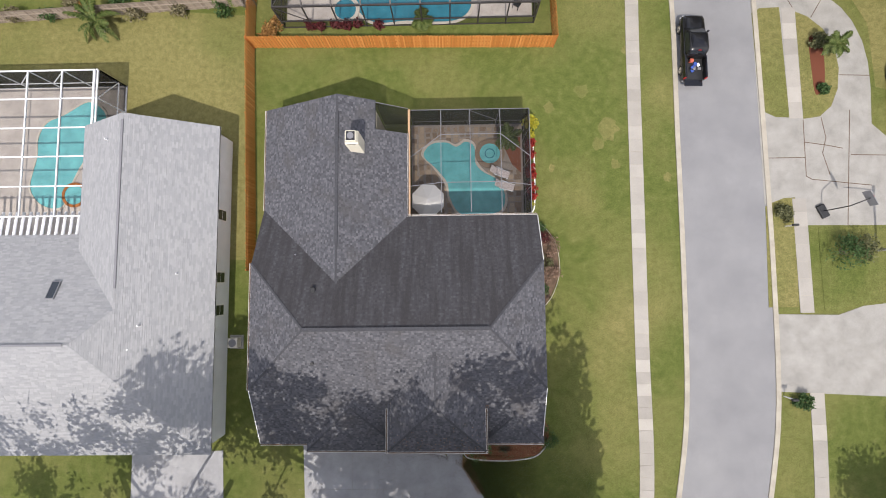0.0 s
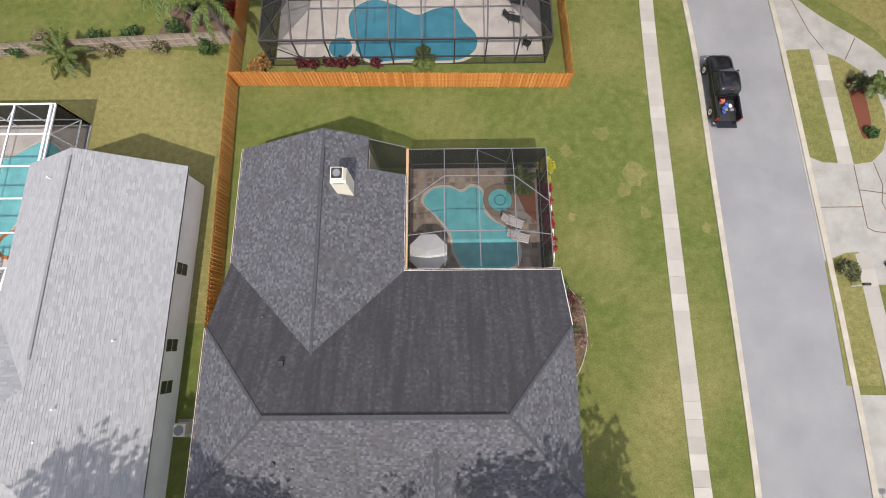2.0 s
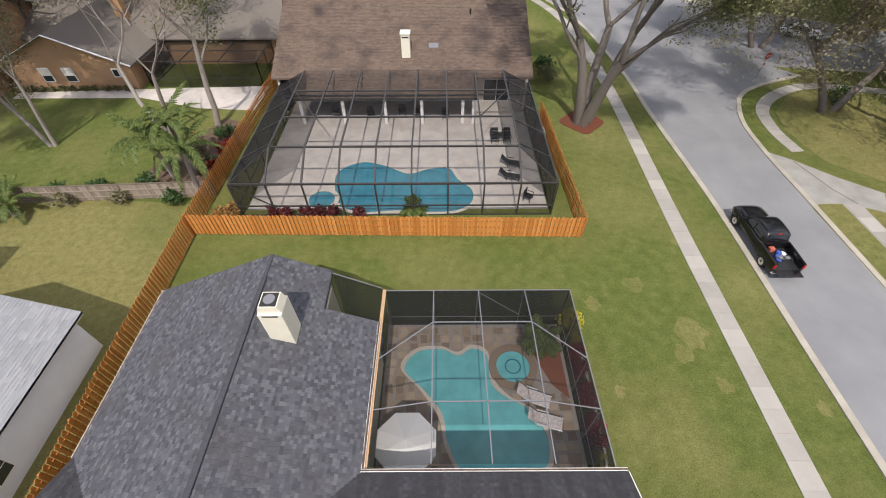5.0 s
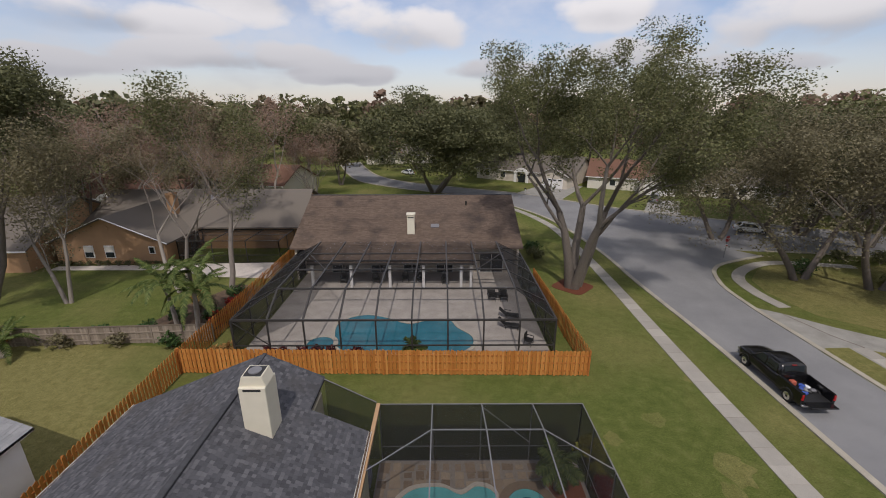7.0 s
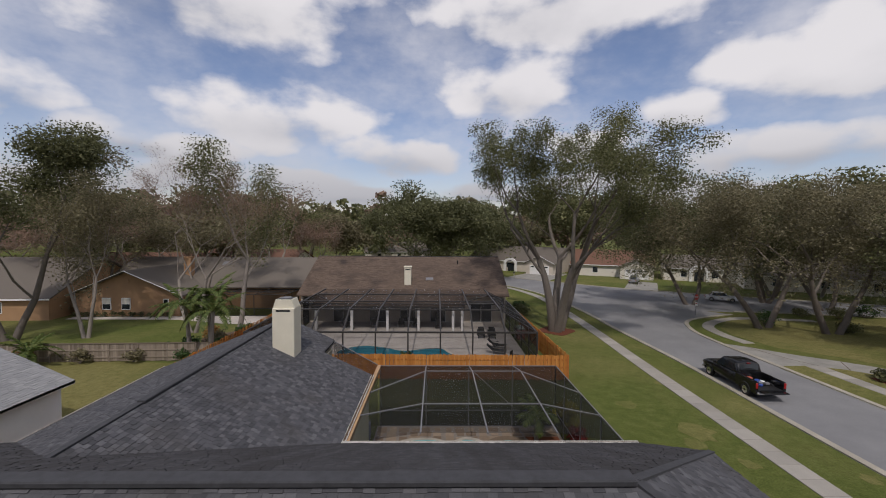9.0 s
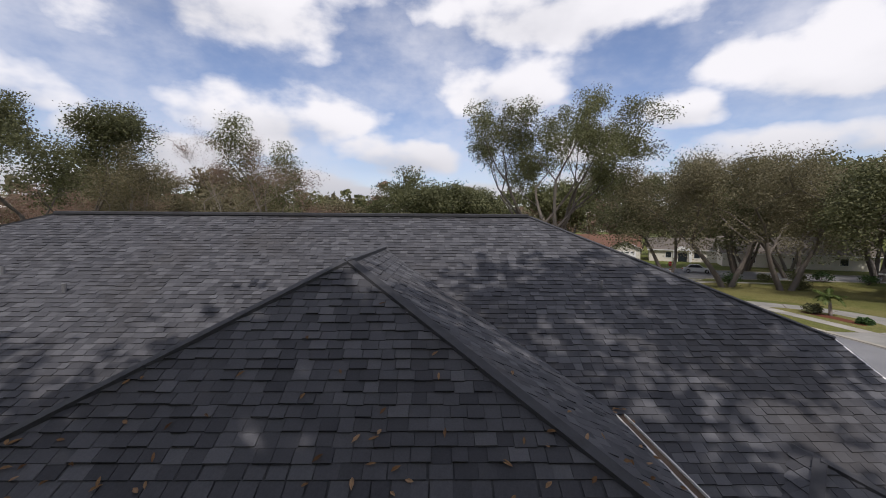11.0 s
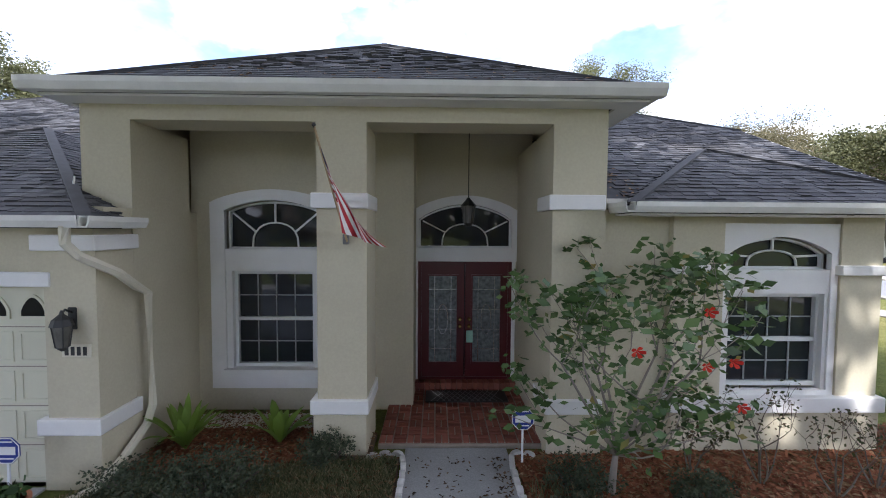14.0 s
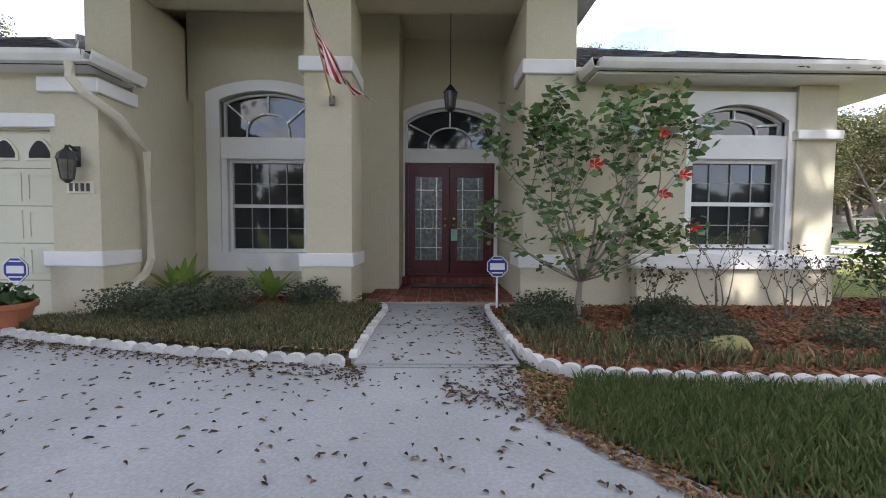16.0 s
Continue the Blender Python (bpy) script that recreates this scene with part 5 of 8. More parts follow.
def lounger(at, rz, frame, cloth, label):
    t = thing("sun_lounger", label, "lounger", at, rz, group="sun loungers")
    part("seat", bx(-0.3, 0.3, -0.75, 0.45, 0.30, 0.35, 0.015), cloth, t)
    b = part("backrest", bx(-0.3, 0.3, 0.0, 0.75, 0.0, 0.05, 0.015), cloth, t)
    b.matrix_basis = pose(0, 0.45, 0.31, 40, 0, 0)
    for s in (-1, 1):
        part("side_rail", br((s * 0.32, -0.78, 0.31), (s * 0.32, 0.5, 0.31), 0.04), frame, t)
        for y in (-0.65, 0.35):
            part("leg", br((s * 0.32, y, 0), (s * 0.32, y, 0.3), 0.04), frame, t)
        part("armrest", br((s * 0.34, 0.0, 0.52), (s * 0.34, 0.6, 0.55), 0.04), frame, t)
    return t


M_TOWEL = plain("striped_towel", (0.62, 0.55, 0.52), 0.9, scale=9, vary=0.35)
lounger((5.35, 10.55, 0.03), 70, M_WHITEALU, M_TOWEL, "white-framed sun lounger with a pale towel")
lounger((5.75, 9.35, 0.03), 75, M_WHITEALU, M_TOWEL, "white-framed sun lounger with a pale towel")

north_before = set(scene.objects)
# ---- the house to the north ----
nh = thing("house", "single-storey house with a brown shingle roof and long lanai", "house")
NY, NZ, NE, NEY = 48.0, 7.45, 2.75, 36.8
NX0, NX1 = -15.1, 9.1


def z_nh(y):
    return NZ - (NZ - NE) / (NY - NEY) * abs(y - NY)


ns = [(-12.8, NEY, NE), (3.9, NEY, NE), (3.9, 38.9, z_nh(38.9)), (NX1, 38.9, z_nh(38.9)), (NX1, NY, NZ), (NX0, NY, NZ), (NX0, 38.9, z_nh(38.9)), (-12.8, 38.9, z_nh(38.9))]
nn = [(NX1, NY, NZ), (NX1, 59.2, NE), (NX0, 59.2, NE), (NX0, NY, NZ)]
for poly, sd in ((ns, 31), (nn, 32)):
    part("roof", roof_plane(poly, 0.15), M_SHINGLE_B, nh)
ob = new("shingles", tab_mesh(shingle_rows(ns, 0.18, 31, (0.2, 0.5)), M_SHINGLE_B, 0.18))
ob.parent, ob["kind"] = nh, "stuff"
part("hip_cap", bx(NX0, NX1, NY - 0.12, NY + 0.12, NZ - 0.02, NZ + 0.05, 0.02), M_RIDGE, nh)
part("fascia", bx(-12.8, 3.9, NEY - 0.05, NEY - 0.005, NE - 0.2, NE + 0.02), M_BRONZE, nh)
part("wall", pr([(39.2, 0), (39.2, 3.5), (NY, 7.2), (58.6, 2.8), (58.6, 0)], "x", NX0 + 0.4, NX0 + 0.6), M_FARWALL, nh)
part("wall", pr([(39.2, 0), (39.2, 3.5), (NY, 7.2), (58.6, 2.8), (58.6, 0)], "x", NX1 - 0.6, NX1 - 0.4), M_FARWALL, nh)
part("wall", bx(NX0 + 0.6, NX1 - 0.6, 41.3, 41.5, 0, 3.4), M_FARWALL, nh)
part("wall", bx(NX0 + 0.4, NX1 - 0.4, 58.4, 58.6, 0, 2.9), M_FARWALL, nh)
for x in (-8.5, -4.6, -1.2, 2.6, 3.6, -12.4):
    part("lanai_column", bx(x - 0.14, x + 0.14, 37.0, 37.3, 0, 2.65, 0.02), M_TRIM, nh)
for x0, x1 in ((-11.5, -9.2), (-7.2, -5.2), (-3.6, -1.7), (0.0, 1.9), (4.8, 7.4)):
    w = part("sliding_door", bx(x0, x1, 41.2, 41.3, 0.05, 2.35), M_SASH, nh)
    part("glass", bx(x0 + 0.07, (x0 + x1) / 2 - 0.03, 41.18, 41.2, 0.12, 2.28), M_DARKGLASS, w)
    part("glass", bx((x0 + x1) / 2 + 0.03, x1 - 0.07, 41.18, 41.2, 0.12, 2.28), M_DARKGLASS, w)
ch2 = part("chimney", bx(-3.05, -2.25, 41.0, 41.8, 4.2, 6.75, 0.02), M_CREAM, nh)
part("chimney_cap", bx(-3.12, -2.18, 40.93, 41.87, 6.6, 6.72, 0.02), M_CREAM, ch2)
part("vent_slot", bx(-2.95, -2.35, 40.985, 41.0, 6.3, 6.42), M_BLACK, ch2)
sk = part("skylight", bx(-0.55, 0.35, -0.3, 0.3, 0, 0.08, 0.01), M_GREYALU, nh)
sk.matrix_basis = pose(0, 42.3, z_nh(42.3) + 0.02, 22.8, 0, 0)
part("vent_pipe", tb([(3.5, 46.0, 6.4), (3.5, 46.0, 7.1)], 0.09), M_BLACK, nh)
structure("pool_deck", bx(-14.2, 8.7, 25.0, 41.3, -0.02, 0.03), M_DECKN, "pale textured concrete pool deck", "deck")
NP = [(-7.9, 27.3), (-8.0, 29.6), (-6.2, 30.9), (-4.2, 30.4), (-2.2, 29.3), (-0.5, 29.9), (1.2, 30.0), (1.9, 28.6), (3.0, 27.2), (2.9, 25.7), (1.6, 24.75), (-0.7, 24.65), (-3.0, 24.8), (-5.6, 24.65), (-7.2, 25.5)]
pool("swimming_pool", "deep blue free-form swimming pool", NP, M_POOLN, 0.035, 0.3)
pool("spa", "small round spa beside the pool", [(-8.7 + 1.0 * math.cos(a), 26.0 + 1.0 * math.sin(a)) for a in [i * math.pi / 6 for i in range(12)]], M_POOLN, 0.12, 0.35)
nx = [-14.4 + 23.2 * k / 9 for k in range(10)]
CE, CT, CY = 3.0, 4.3, 27.0               # eave, flat top and the front of the flat top
cz_ = 39.0                                  # where the flat top meets the house roof
ncage = cage("pool_enclosure", "large black-framed screen enclosure over a pool deck", -14.4, 8.8, 24.4, 36.9, 0, CE, nx, [24.4, 26.9, 29.4, 31.9, 34.4, 36.9], M_BRONZE, M_SCREENW, "s", 0.11, 0.0, False, M_SCREENW)
for x in nx[1:-1]:
    braces(ncage, [((x, 24.4, CE), (x, CY, CT)), ((x, CY, CT), (x, cz_, CT))], M_BRONZE, 0.12)
braces(ncage, [((nx[0], 24.4, CE), (nx[9], 24.4, CE))], M_BRONZE, 0.13)
for y in (CY, 31.0, 35.2):
    braces(ncage, [((nx[1], y, CT), (nx[8], y, CT))], M_BRONZE, 0.12)
braces(ncage, [((nx[0], 24.4, CE), (nx[1], CY, CT)), ((nx[9], 24.4, CE), (nx[8], CY, CT)), ((nx[7], 31.0, CT), (nx[8], 35.2, CT)), ((nx[2], 31.0, CT), (nx[1], 35.2, CT)),
               ((nx[0], 24.4, CE - 0.1), (nx[1], 24.4, 1.0)), ((nx[9], 24.4, CE - 0.1), (nx[9], 27.4, 1.0))], M_BRONZE, 0.06)
for k in range(9):
    a, b = nx[k], nx[k + 1]
    ia, ib = max(a, nx[1]), min(b, nx[8])
    panel([(a, 24.4, CE), (b, 24.4, CE), (ib, CY, CT), (ia, CY, CT)] if ib > ia else [(a, 24.4, CE), (b, 24.4, CE), (nx[1] if k == 0 else nx[8], CY, CT)], M_SCREENW, "screen", ncage)
    if 0 < k < 8:
        for ya, yb in ((CY, 31.0), (31.0, 35.2), (35.2, cz_)):
            panel([(a, ya, CT), (b, ya, CT), (b, yb, CT), (a, yb, CT)], M_SCREENW, "screen", ncage)
for e, x in ((nx[0], nx[1]), (nx[9], nx[8])):
    part("beam", br((e, 24.4, CE), (e, 41.0, CE), 0.09), M_BRONZE, ncage)
    part("rail", br((e, 24.4, 0.95), (e, 41.0, 0.95), 0.07), M_BRONZE, ncage)
    ys_ = [24.4, 27.4, 30.6, 33.8, 37.0, 41.0]
    for y in ys_[1:]:
        part("post", br((e, y, 0), (e, y, CE), 0.09), M_BRONZE, ncage)
        if y < 40:
            braces(ncage, [((e, y, CE), (x, y, CT))], M_BRONZE, 0.09)
    for ya, yb in zip(ys_, ys_[1:]):
        panel([(e, ya, 0), (e, yb, 0), (e, yb, CE), (e, ya, CE)], M_SIDESCREEN, "screen", ncage)
    panel([(e, 24.4, CE), (x, CY, CT), (x, cz_, CT), (e, 39.0, CE)], M_SIDESCREEN, "screen", ncage)
for at, rz in (((6.3, 28.6, 0.03), 75), ((6.6, 30.4, 0.03), 75)):
    lounger(at, rz, M_BLACK, M_BLACK, "black sun lounger on the pool deck")


def patio_chair(at, rz, label="dark patio armchair on the pool deck"):
    t = thing("patio_chair", label, "chair", at, rz, group="patio chairs")
    part("seat", bx(-0.3, 0.3, -0.3, 0.3, 0.36, 0.46, 0.03), M_BLACK, t)
    part("backrest", bx(-0.3, 0.3, 0.24, 0.32, 0.46, 1.0, 0.03), M_BLACK, t)
    for s in (-1, 1):
        part("armrest", bx(s * 0.33 - 0.03, s * 0.33 + 0.03, -0.28, 0.3, 0.62, 0.66, 0.01), M_BLACK, t)
        for y in (-0.26, 0.26):
            part("leg", bx(s * 0.31 - 0.02, s * 0.31 + 0.02, y - 0.02, y + 0.02, 0, 0.63), M_BLACK, t)
    return t


for at, rz in (((5.4, 33.9, 0.03), 0), ((6.5, 33.9, 0.03), 0), ((5.4, 35.0, 0.03), 180), ((6.5, 35.0, 0.03), 180), ((-9.6, 38.4, 0.03), 0), ((-6.2, 38.2, 0.03), 20), ((-3.2, 38.6, 0.03), 0), ((-1.6, 38.4, 0.03), -20), ((1.0, 38.0, 0.03), 10), ((7.3, 26.0, 0.03), 60)):
    patio_chair(at, rz)
tbl = thing("patio_table", "low dark patio table", "table", (5.95, 34.45, 0.03))
part("tabletop", bx(-0.35, 0.35, -0.35, 0.35, 0.42, 0.46, 0.01), M_BLACK, tbl)
for sx in (-0.3, 0.3):
    for sy in (-0.3, 0.3):
        part("leg", bx(sx - 0.02, sx + 0.02, sy - 0.02, sy + 0.02, 0, 0.42), M_BLACK, tbl)
grill = thing("grill", "covered grey grill and boxes beside the fence", "grill", (9.4, 34.0, 0))
part("cabinet", bx(-0.4, 0.4, -0.6, 0.6, 0, 0.95, 0.03), plain("brick_red", (0.22, 0.07, 0.05), 0.7), grill)
part("lid", bx(-0.38, 0.38, -0.55, 0.55, 0.95, 1.25, 0.12), plain("grey_green", (0.25, 0.32, 0.30), 0.6), grill)

for o in scene.objects:
    if o.parent is None and o not in north_before:
        o.location += Vector((-0.12, 0.38, 0))
west_before = set(scene.objects)
# ---- the house to the west ----
wh = thing("house", "white stucco house with a very pale shingle roof", "house")
WEZ = 3.0
wrx, wrz = -24.6, 5.65
planes = [[(-18.3, 14.1, WEZ), (wrx, 14.35, wrz), (wrx, -1.1, wrz), (-27.1, -3.6, 6.72), (-18.3, -12.9, WEZ)],
          [(-18.3, -12.9, WEZ), (-27.1, -3.6, 6.72), (-48.0, -3.6, 6.72), (-48, -12.9, WEZ)],
          [(wrx, 14.35, wrz), (-29.4, 14.1, 3.6), (-29.4, 3.66, 3.6), (wrx, -1.1, wrz)],
          [(-27.1, -3.6, 6.72), (wrx, -1.1, wrz), (-29.4, 3.66, 3.6), (-29.4, 5.0, 3.02), (-48, 5.0, 3.02), (-48, -3.6, 6.72)]]
for k, poly in enumerate(planes):
    part("roof", roof_plane(poly, 0.14), M_SHINGLE_W, wh)
    ob = new("shingles", tab_mesh(shingle_rows(poly, 0.15, 40 + k, (0.25, 0.6)), M_SHINGLE_W, 0.15))
    ob.parent, ob["kind"] = wh, "stuff"
part("ridge_vent", bx(wrx - 0.1, wrx + 0.1, 0.5, 13.8, wrz - 0.02, wrz + 0.06, 0.02), M_GREYALU, wh)
part("ridge_vent", bx(-46, -27.4, -3.7, -3.5, 6.71, 6.79, 0.02), M_GREYALU, wh)
part("fascia", bx(-18.36, -18.30, -12.9, 14.1, WEZ - 0.17, WEZ - 0.02), M_TRIM, wh)
part("wall", bx(-18.95, -18.75, -12.4, 13.75, 0, 2.95), M_WSTUCCO, wh)
part("wall", pr([(-28.9, 0), (-18.95, 0), (-18.95, 2.95), (wrx, 5.4), (-28.9, 3.5)], "y", 13.55, 13.75), M_WSTUCCO, wh)
part("wall", bx(-47.0, -18.95, -12.4, -12.2, 0, 2.9), M_WSTUCCO, wh)
part("wall", bx(-29.1, -28.9, 4.2, 13.55, 0, 3.3), M_WSTUCCO, wh)
part("wall", bx(-47.0, -29.1, 4.2, 4.4, 0, 2.9), M_WSTUCCO, wh)
for y in (6.7, 1.3, -1.5):
    w = part("window", bx(-18.75, -18.68, y - 0.5, y + 0.5, 0.9, 2.2), M_TRIM, wh)
    part("glass", bx(-18.68, -18.66, y - 0.42, y + 0.42, 0.98, 1.52), M_DARKGLASS, w)
    part("glass", bx(-18.68, -18.66, y - 0.42, y + 0.42, 1.58, 2.12), M_DARKGLASS, w)
sk = part("skylight", bx(-0.35, 0.35, -0.75, 0.75, 0, 0.1, 0.02), M_GREYALU, wh)
sk.matrix_basis = pose(-29.9, 0.4, 5.05, -23.3, 0, 0)
part("glass", bx(-0.28, 0.28, -0.68, 0.68, 0.1, 0.11), M_DARKGLASS, sk)
for x, y, z in ((-23.0, -2.4, 4.95), (-23.7, -4.2, 5.0), (-25.4, -4.3, 5.5), (-20.8, 1.6, 3.95), (-26.3, 12.4, 4.9)):
    part("vent_pipe", tb([(x, y, z), (x, y, z + 0.35)], 0.06), M_WHITEALU, wh)
for i in range(30):
    x = -29.6 - i * 0.6
    part("awning_rib", tb([(x, 5.0, 2.95), (x, 7.0, 2.75)], 0.11, 6), M_WHITEALU, wh)
wac = thing("air_conditioner", "beige outdoor air conditioner unit on a pad", "air conditioner", (-17.9, -4.4, 0))
part("pad", bx(-0.6, 0.6, -0.6, 0.6, 0, 0.08), M_CONC, wac)
part("casing", bx(-0.42, 0.42, -0.42, 0.42, 0.08, 0.85, 0.04), plain("beige_metal", (0.55, 0.52, 0.46), 0.5), wac)
part("fan_grille", tb([(0, 0, 0.85), (0, 0, 0.88)], 0.34, 16), M_GREYALU, wac)
structure("pool_deck", bx(-48, -28.8, 4.5, 19.3, -0.02, 0.03), M_DECKN, "pale pool deck next door", "deck")
pool("swimming_pool", "turquoise pool under a white enclosure", [(-32.6, 17.7), (-31.5, 17.4), (-30.7, 16.5), (-30.8, 15.2), (-32.2, 12.7), (-33.0, 11.3), (-33.6, 9.9), (-34.2, 8.1), (-35.3, 7.8), (-36.6, 8.4), (-37.4, 9.7), (-37.2, 11.3), (-36.9, 12.7), (-36.9, 14.4), (-36.2, 15.8), (-34.5, 16.6)], M_POOL, 0.035, 0.2)
pool("spa", "small round spa joined to the pool", [(-33.2 + 0.9 * math.cos(a), 9.0 + 0.9 * math.sin(a)) for a in [i * math.pi / 6 for i in range(12)]], M_POOL, 0.10, 0.25, M_FENCERAIL)
wc = cage("pool_enclosure", "white aluminium screen enclosure with a raised roof", -47.0, -28.9, 6.55, 19.2, 0, 3.2, [-47.0, -44.0, -41.0, -38.0, -35.0, -32.0, -28.9], [6.55, 9.1, 11.65, 14.15, 16.7, 19.2], M_WHITEALU, M_SCREENW, "ne", 0.10, 0.0, True, M_SIDESCREEN)
part("gutter", br((-29.12, 14.2, 3.28), (-29.12, 19.2, 3.28), 0.16, 0.12), M_WHITEALU, wc)
braces(wc, [((-35.0, 19.2, 3.15), (-38.0, 19.2, 0.9)), ((-32.0, 19.2, 3.15), (-35.0, 19.2, 0.9)), ((-28.9, 16.7, 3.15), (-28.9, 19.2, 0.9))], M_WHITEALU, 0.07)
hs = thing("hose_reel", "teal hose reel on a small pad", "hose reel", (-28.0, 16.2, 0))
part("drum", tb([(-0.2, 0, 0.3), (0.2, 0, 0.3)], 0.26, 12), plain("teal_plastic", (0.05, 0.28, 0.26), 0.5), hs)
part("frame", bx(-0.3, 0.3, -0.3, 0.3, 0, 0.06), plain("terracotta_pad", (0.40, 0.27, 0.2), 0.8), hs)

for o in scene.objects:
    if o.parent is None and o not in west_before:
        o.location += Vector((-0.42, 0.15, 0))


# ---- trees ----
def leaf_mesh(centres, spread, count, size, mat, seed, flat=0.6, name="leaves", aspect=0.55):
    """Many small leaf quads scattered round cluster centres."""
    rng = np.random.default_rng(seed)
    c = np.repeat(np.asarray(centres, float), count, axis=0)
    sp = np.repeat(np.asarray(spread, float), count)[:, None]
    n = len(c)
    p = c + np.clip(rng.normal(0, 1, (n, 3)), -1.45, 1.45) * sp * np.array([0.55, 0.55, 0.42])
    u = rng.normal(0, 1, (n, 3))
    u[:, 2] *= flat
    u /= np.linalg.norm(u, axis=1)[:, None]
    w = rng.normal(0, 1, (n, 3))
    v = np.cross(u, w)
    v /= np.linalg.norm(v, axis=1)[:, None]
    s = size * rng.uniform(0.6, 1.4, n)[:, None]
    u, v = u * s, v * s * aspect
    co = np.stack([p - u, p + v, p + u, p - v], axis=1).reshape(-1, 3)
    me = bpy.data.meshes.new(name)
    me.vertices.add(n * 4)
    me.vertices.foreach_set("co", co.ravel())
    me.loops.add(n * 4)
    me.loops.foreach_set("vertex_index", np.arange(n * 4))
    me.polygons.add(n)
    me.polygons.foreach_set("loop_start", np.arange(0, n * 4, 4))
    me.materials.append(mat)
    me.update()
    me.validate()
    return me


def grow(rnd, start, direction, length, radius, depth, out_segs, tips, bend=0.35, fork=(2, 3), shrink=0.68, lift=0.12):
    """A limb and its forks, as lists of points with radii."""
    pts, rad = [Vector(start)], [radius]
    d = Vector(direction).normalized()
    n = 4
    for i in range(n):
        d = (d + Vector((rnd.uniform(-bend, bend), rnd.uniform(-bend, bend), rnd.uniform(-bend, bend) + lift)) * 0.45).normalized()
        pts.append(pts[-1] + d * (length / n))
        rad.append(radius * (1 - 0.42 * (i + 1) / n))
    out_segs.append((pts, rad))
    if depth <= 2:
        tips.append(pts[2])
        tips.append(pts[-1])
    if depth == 0:
        tips.append(pts[-1])
        return
    for k in range(rnd.randint(*fork)):
        side = Vector((rnd.uniform(-1, 1), rnd.uniform(-1, 1), rnd.uniform(-0.15, 0.7)))
        nd = (d * 0.75 + side.normalized() * 0.85).normalized()
        at = pts[-1] if k < 2 else pts[rnd.choice((2, 3))]
        grow(rnd, at, nd, length * shrink * rnd.uniform(0.8, 1.15), rad[-1] * (0.82 if k == 0 else 0.62), depth - 1, out_segs, tips, bend, fork, shrink, lift)


def tree(at, height, label, seed, bark, leaf, trunks=1, radius=0.35, spread=0.6, depth=4, leaves=70, size=0.16, cluster=1.1, bare=1.0, lean=(0, 0), fork=(2, 3), name="tree", first=0.30, width=1.0, lift=0.12, low=None, droop=0.0):
    """A tree of tapered limbs with a crown of many small leaves; grown, then sized to its height."""
    rnd = random.Random(seed)
    segs, tips = [], []
    for k in range(trunks):
        a = 2 * math.pi * k / trunks + rnd.uniform(-0.4, 0.4)
        tilt = spread if trunks > 1 else 0.08
        d = Vector((math.cos(a) * tilt + lean[0], math.sin(a) * tilt + lean[1], 1))
        off = Vector((math.cos(a), math.sin(a), 0)) * (radius * 0.8 if trunks > 1 else 0)
        grow(rnd, off + Vector((0, 0, -0.2)), d, height * first, radius, depth, segs, tips, 0.32, fork, 0.72, lift)
    top = max(p.z for p in tips)
    k = (height - cluster * 0.5) / top
    t = thing(name, label, "tree", (*at, 0), 0, group="street and garden trees")
    bm = bmesh.new()
    for pts, rad in segs:
        if low and (pts[-1].x * k * width + at[0] > 12.0 or pts[-1].y * k * width + at[1] > -20.6 + 0.5 * pts[-1].z * k):
            continue
        tube(bm, [(p.x * k * width, p.y * k * width, p.z * k) for p in pts], [max(0.012, r) for r in rad], 7 if rad[0] > 0.1 else 4, cap=False)
    part("trunk", bm, bark, t, smooth=True)
    if leaf:
        c = [(p.x * k * width, p.y * k * width, p.z * k) for p in tips if rnd.random() < bare]
        # low: oaks out of view, leaves kept only where they block the sun
        if low:
            c = [q for q in c if q[2] > 8.5 and not (q[1] + at[1] > low[0] and q[2] < low[1]) and q[1] + at[1] < -21.2 + 0.5 * q[2] and q[0] + at[0] < 12.0]
        c += [(q[0] * 1.08, q[1] * 1.08, q[2] * rnd.uniform(0.42, 0.85)) for q in c if rnd.random() < droop]
        n, s = (leaves, size) if low or size > 0.2 else (int(leaves * 1.2), size * 0.88)
        ob = new("crown", leaf_mesh(c, [cluster * rnd.uniform(0.7, 1.3) for _ in c], n, s, leaf, seed))
        ob.parent = t
    return t


tree((13.9, 37.6), 24.5, "huge live oak with several leaning trunks in red mulch", 5, M_BARK, M_OAK, 4, 0.52, 0.30, 4, 110, 0.105, 1.12, 0.97, fork=(2, 3), width=0.88)
mr = blob([(13.9 + 1.9 * math.cos(a) * r, 37.6 + 1.9 * math.sin(a) * r) for a, r in [(i * math.pi / 4, 1 + 0.12 * (-1) ** i) for i in range(8)]], steps=3)
flat_patch("mulch_ring", mr, M_MULCH, 0.05, "ring of red mulch round the oak", "mulch", 0.05)
tree((-1.0, 90.0), 21.5, "dense dark live oak beyond the brown roof", 8, M_BARK, M_OAKDARK, 5, 0.45, 0.6, 4, 70, 0.24, 2.2, 1.0, width=1.3, lift=0.04, droop=0.2)
tree((16.0, 112.0), 17.0, "dense dark live oak beyond the cross street", 9, M_BARK, M_OAKDARK, 3, 0.4, 0.5, 3, 110, 0.36, 2.2, 1.0, width=1.2)
tree((-20.8, 37.3), 20.2, "slender oak with a high leafy crown and a bent bare trunk", 12, M_BARKPALE, M_OAK, 1, 0.30, 0.3, 3, 120, 0.12, 1.5, 1.0, lean=(0.10, 0.0), first=0.44, width=0.85, lift=0.3)
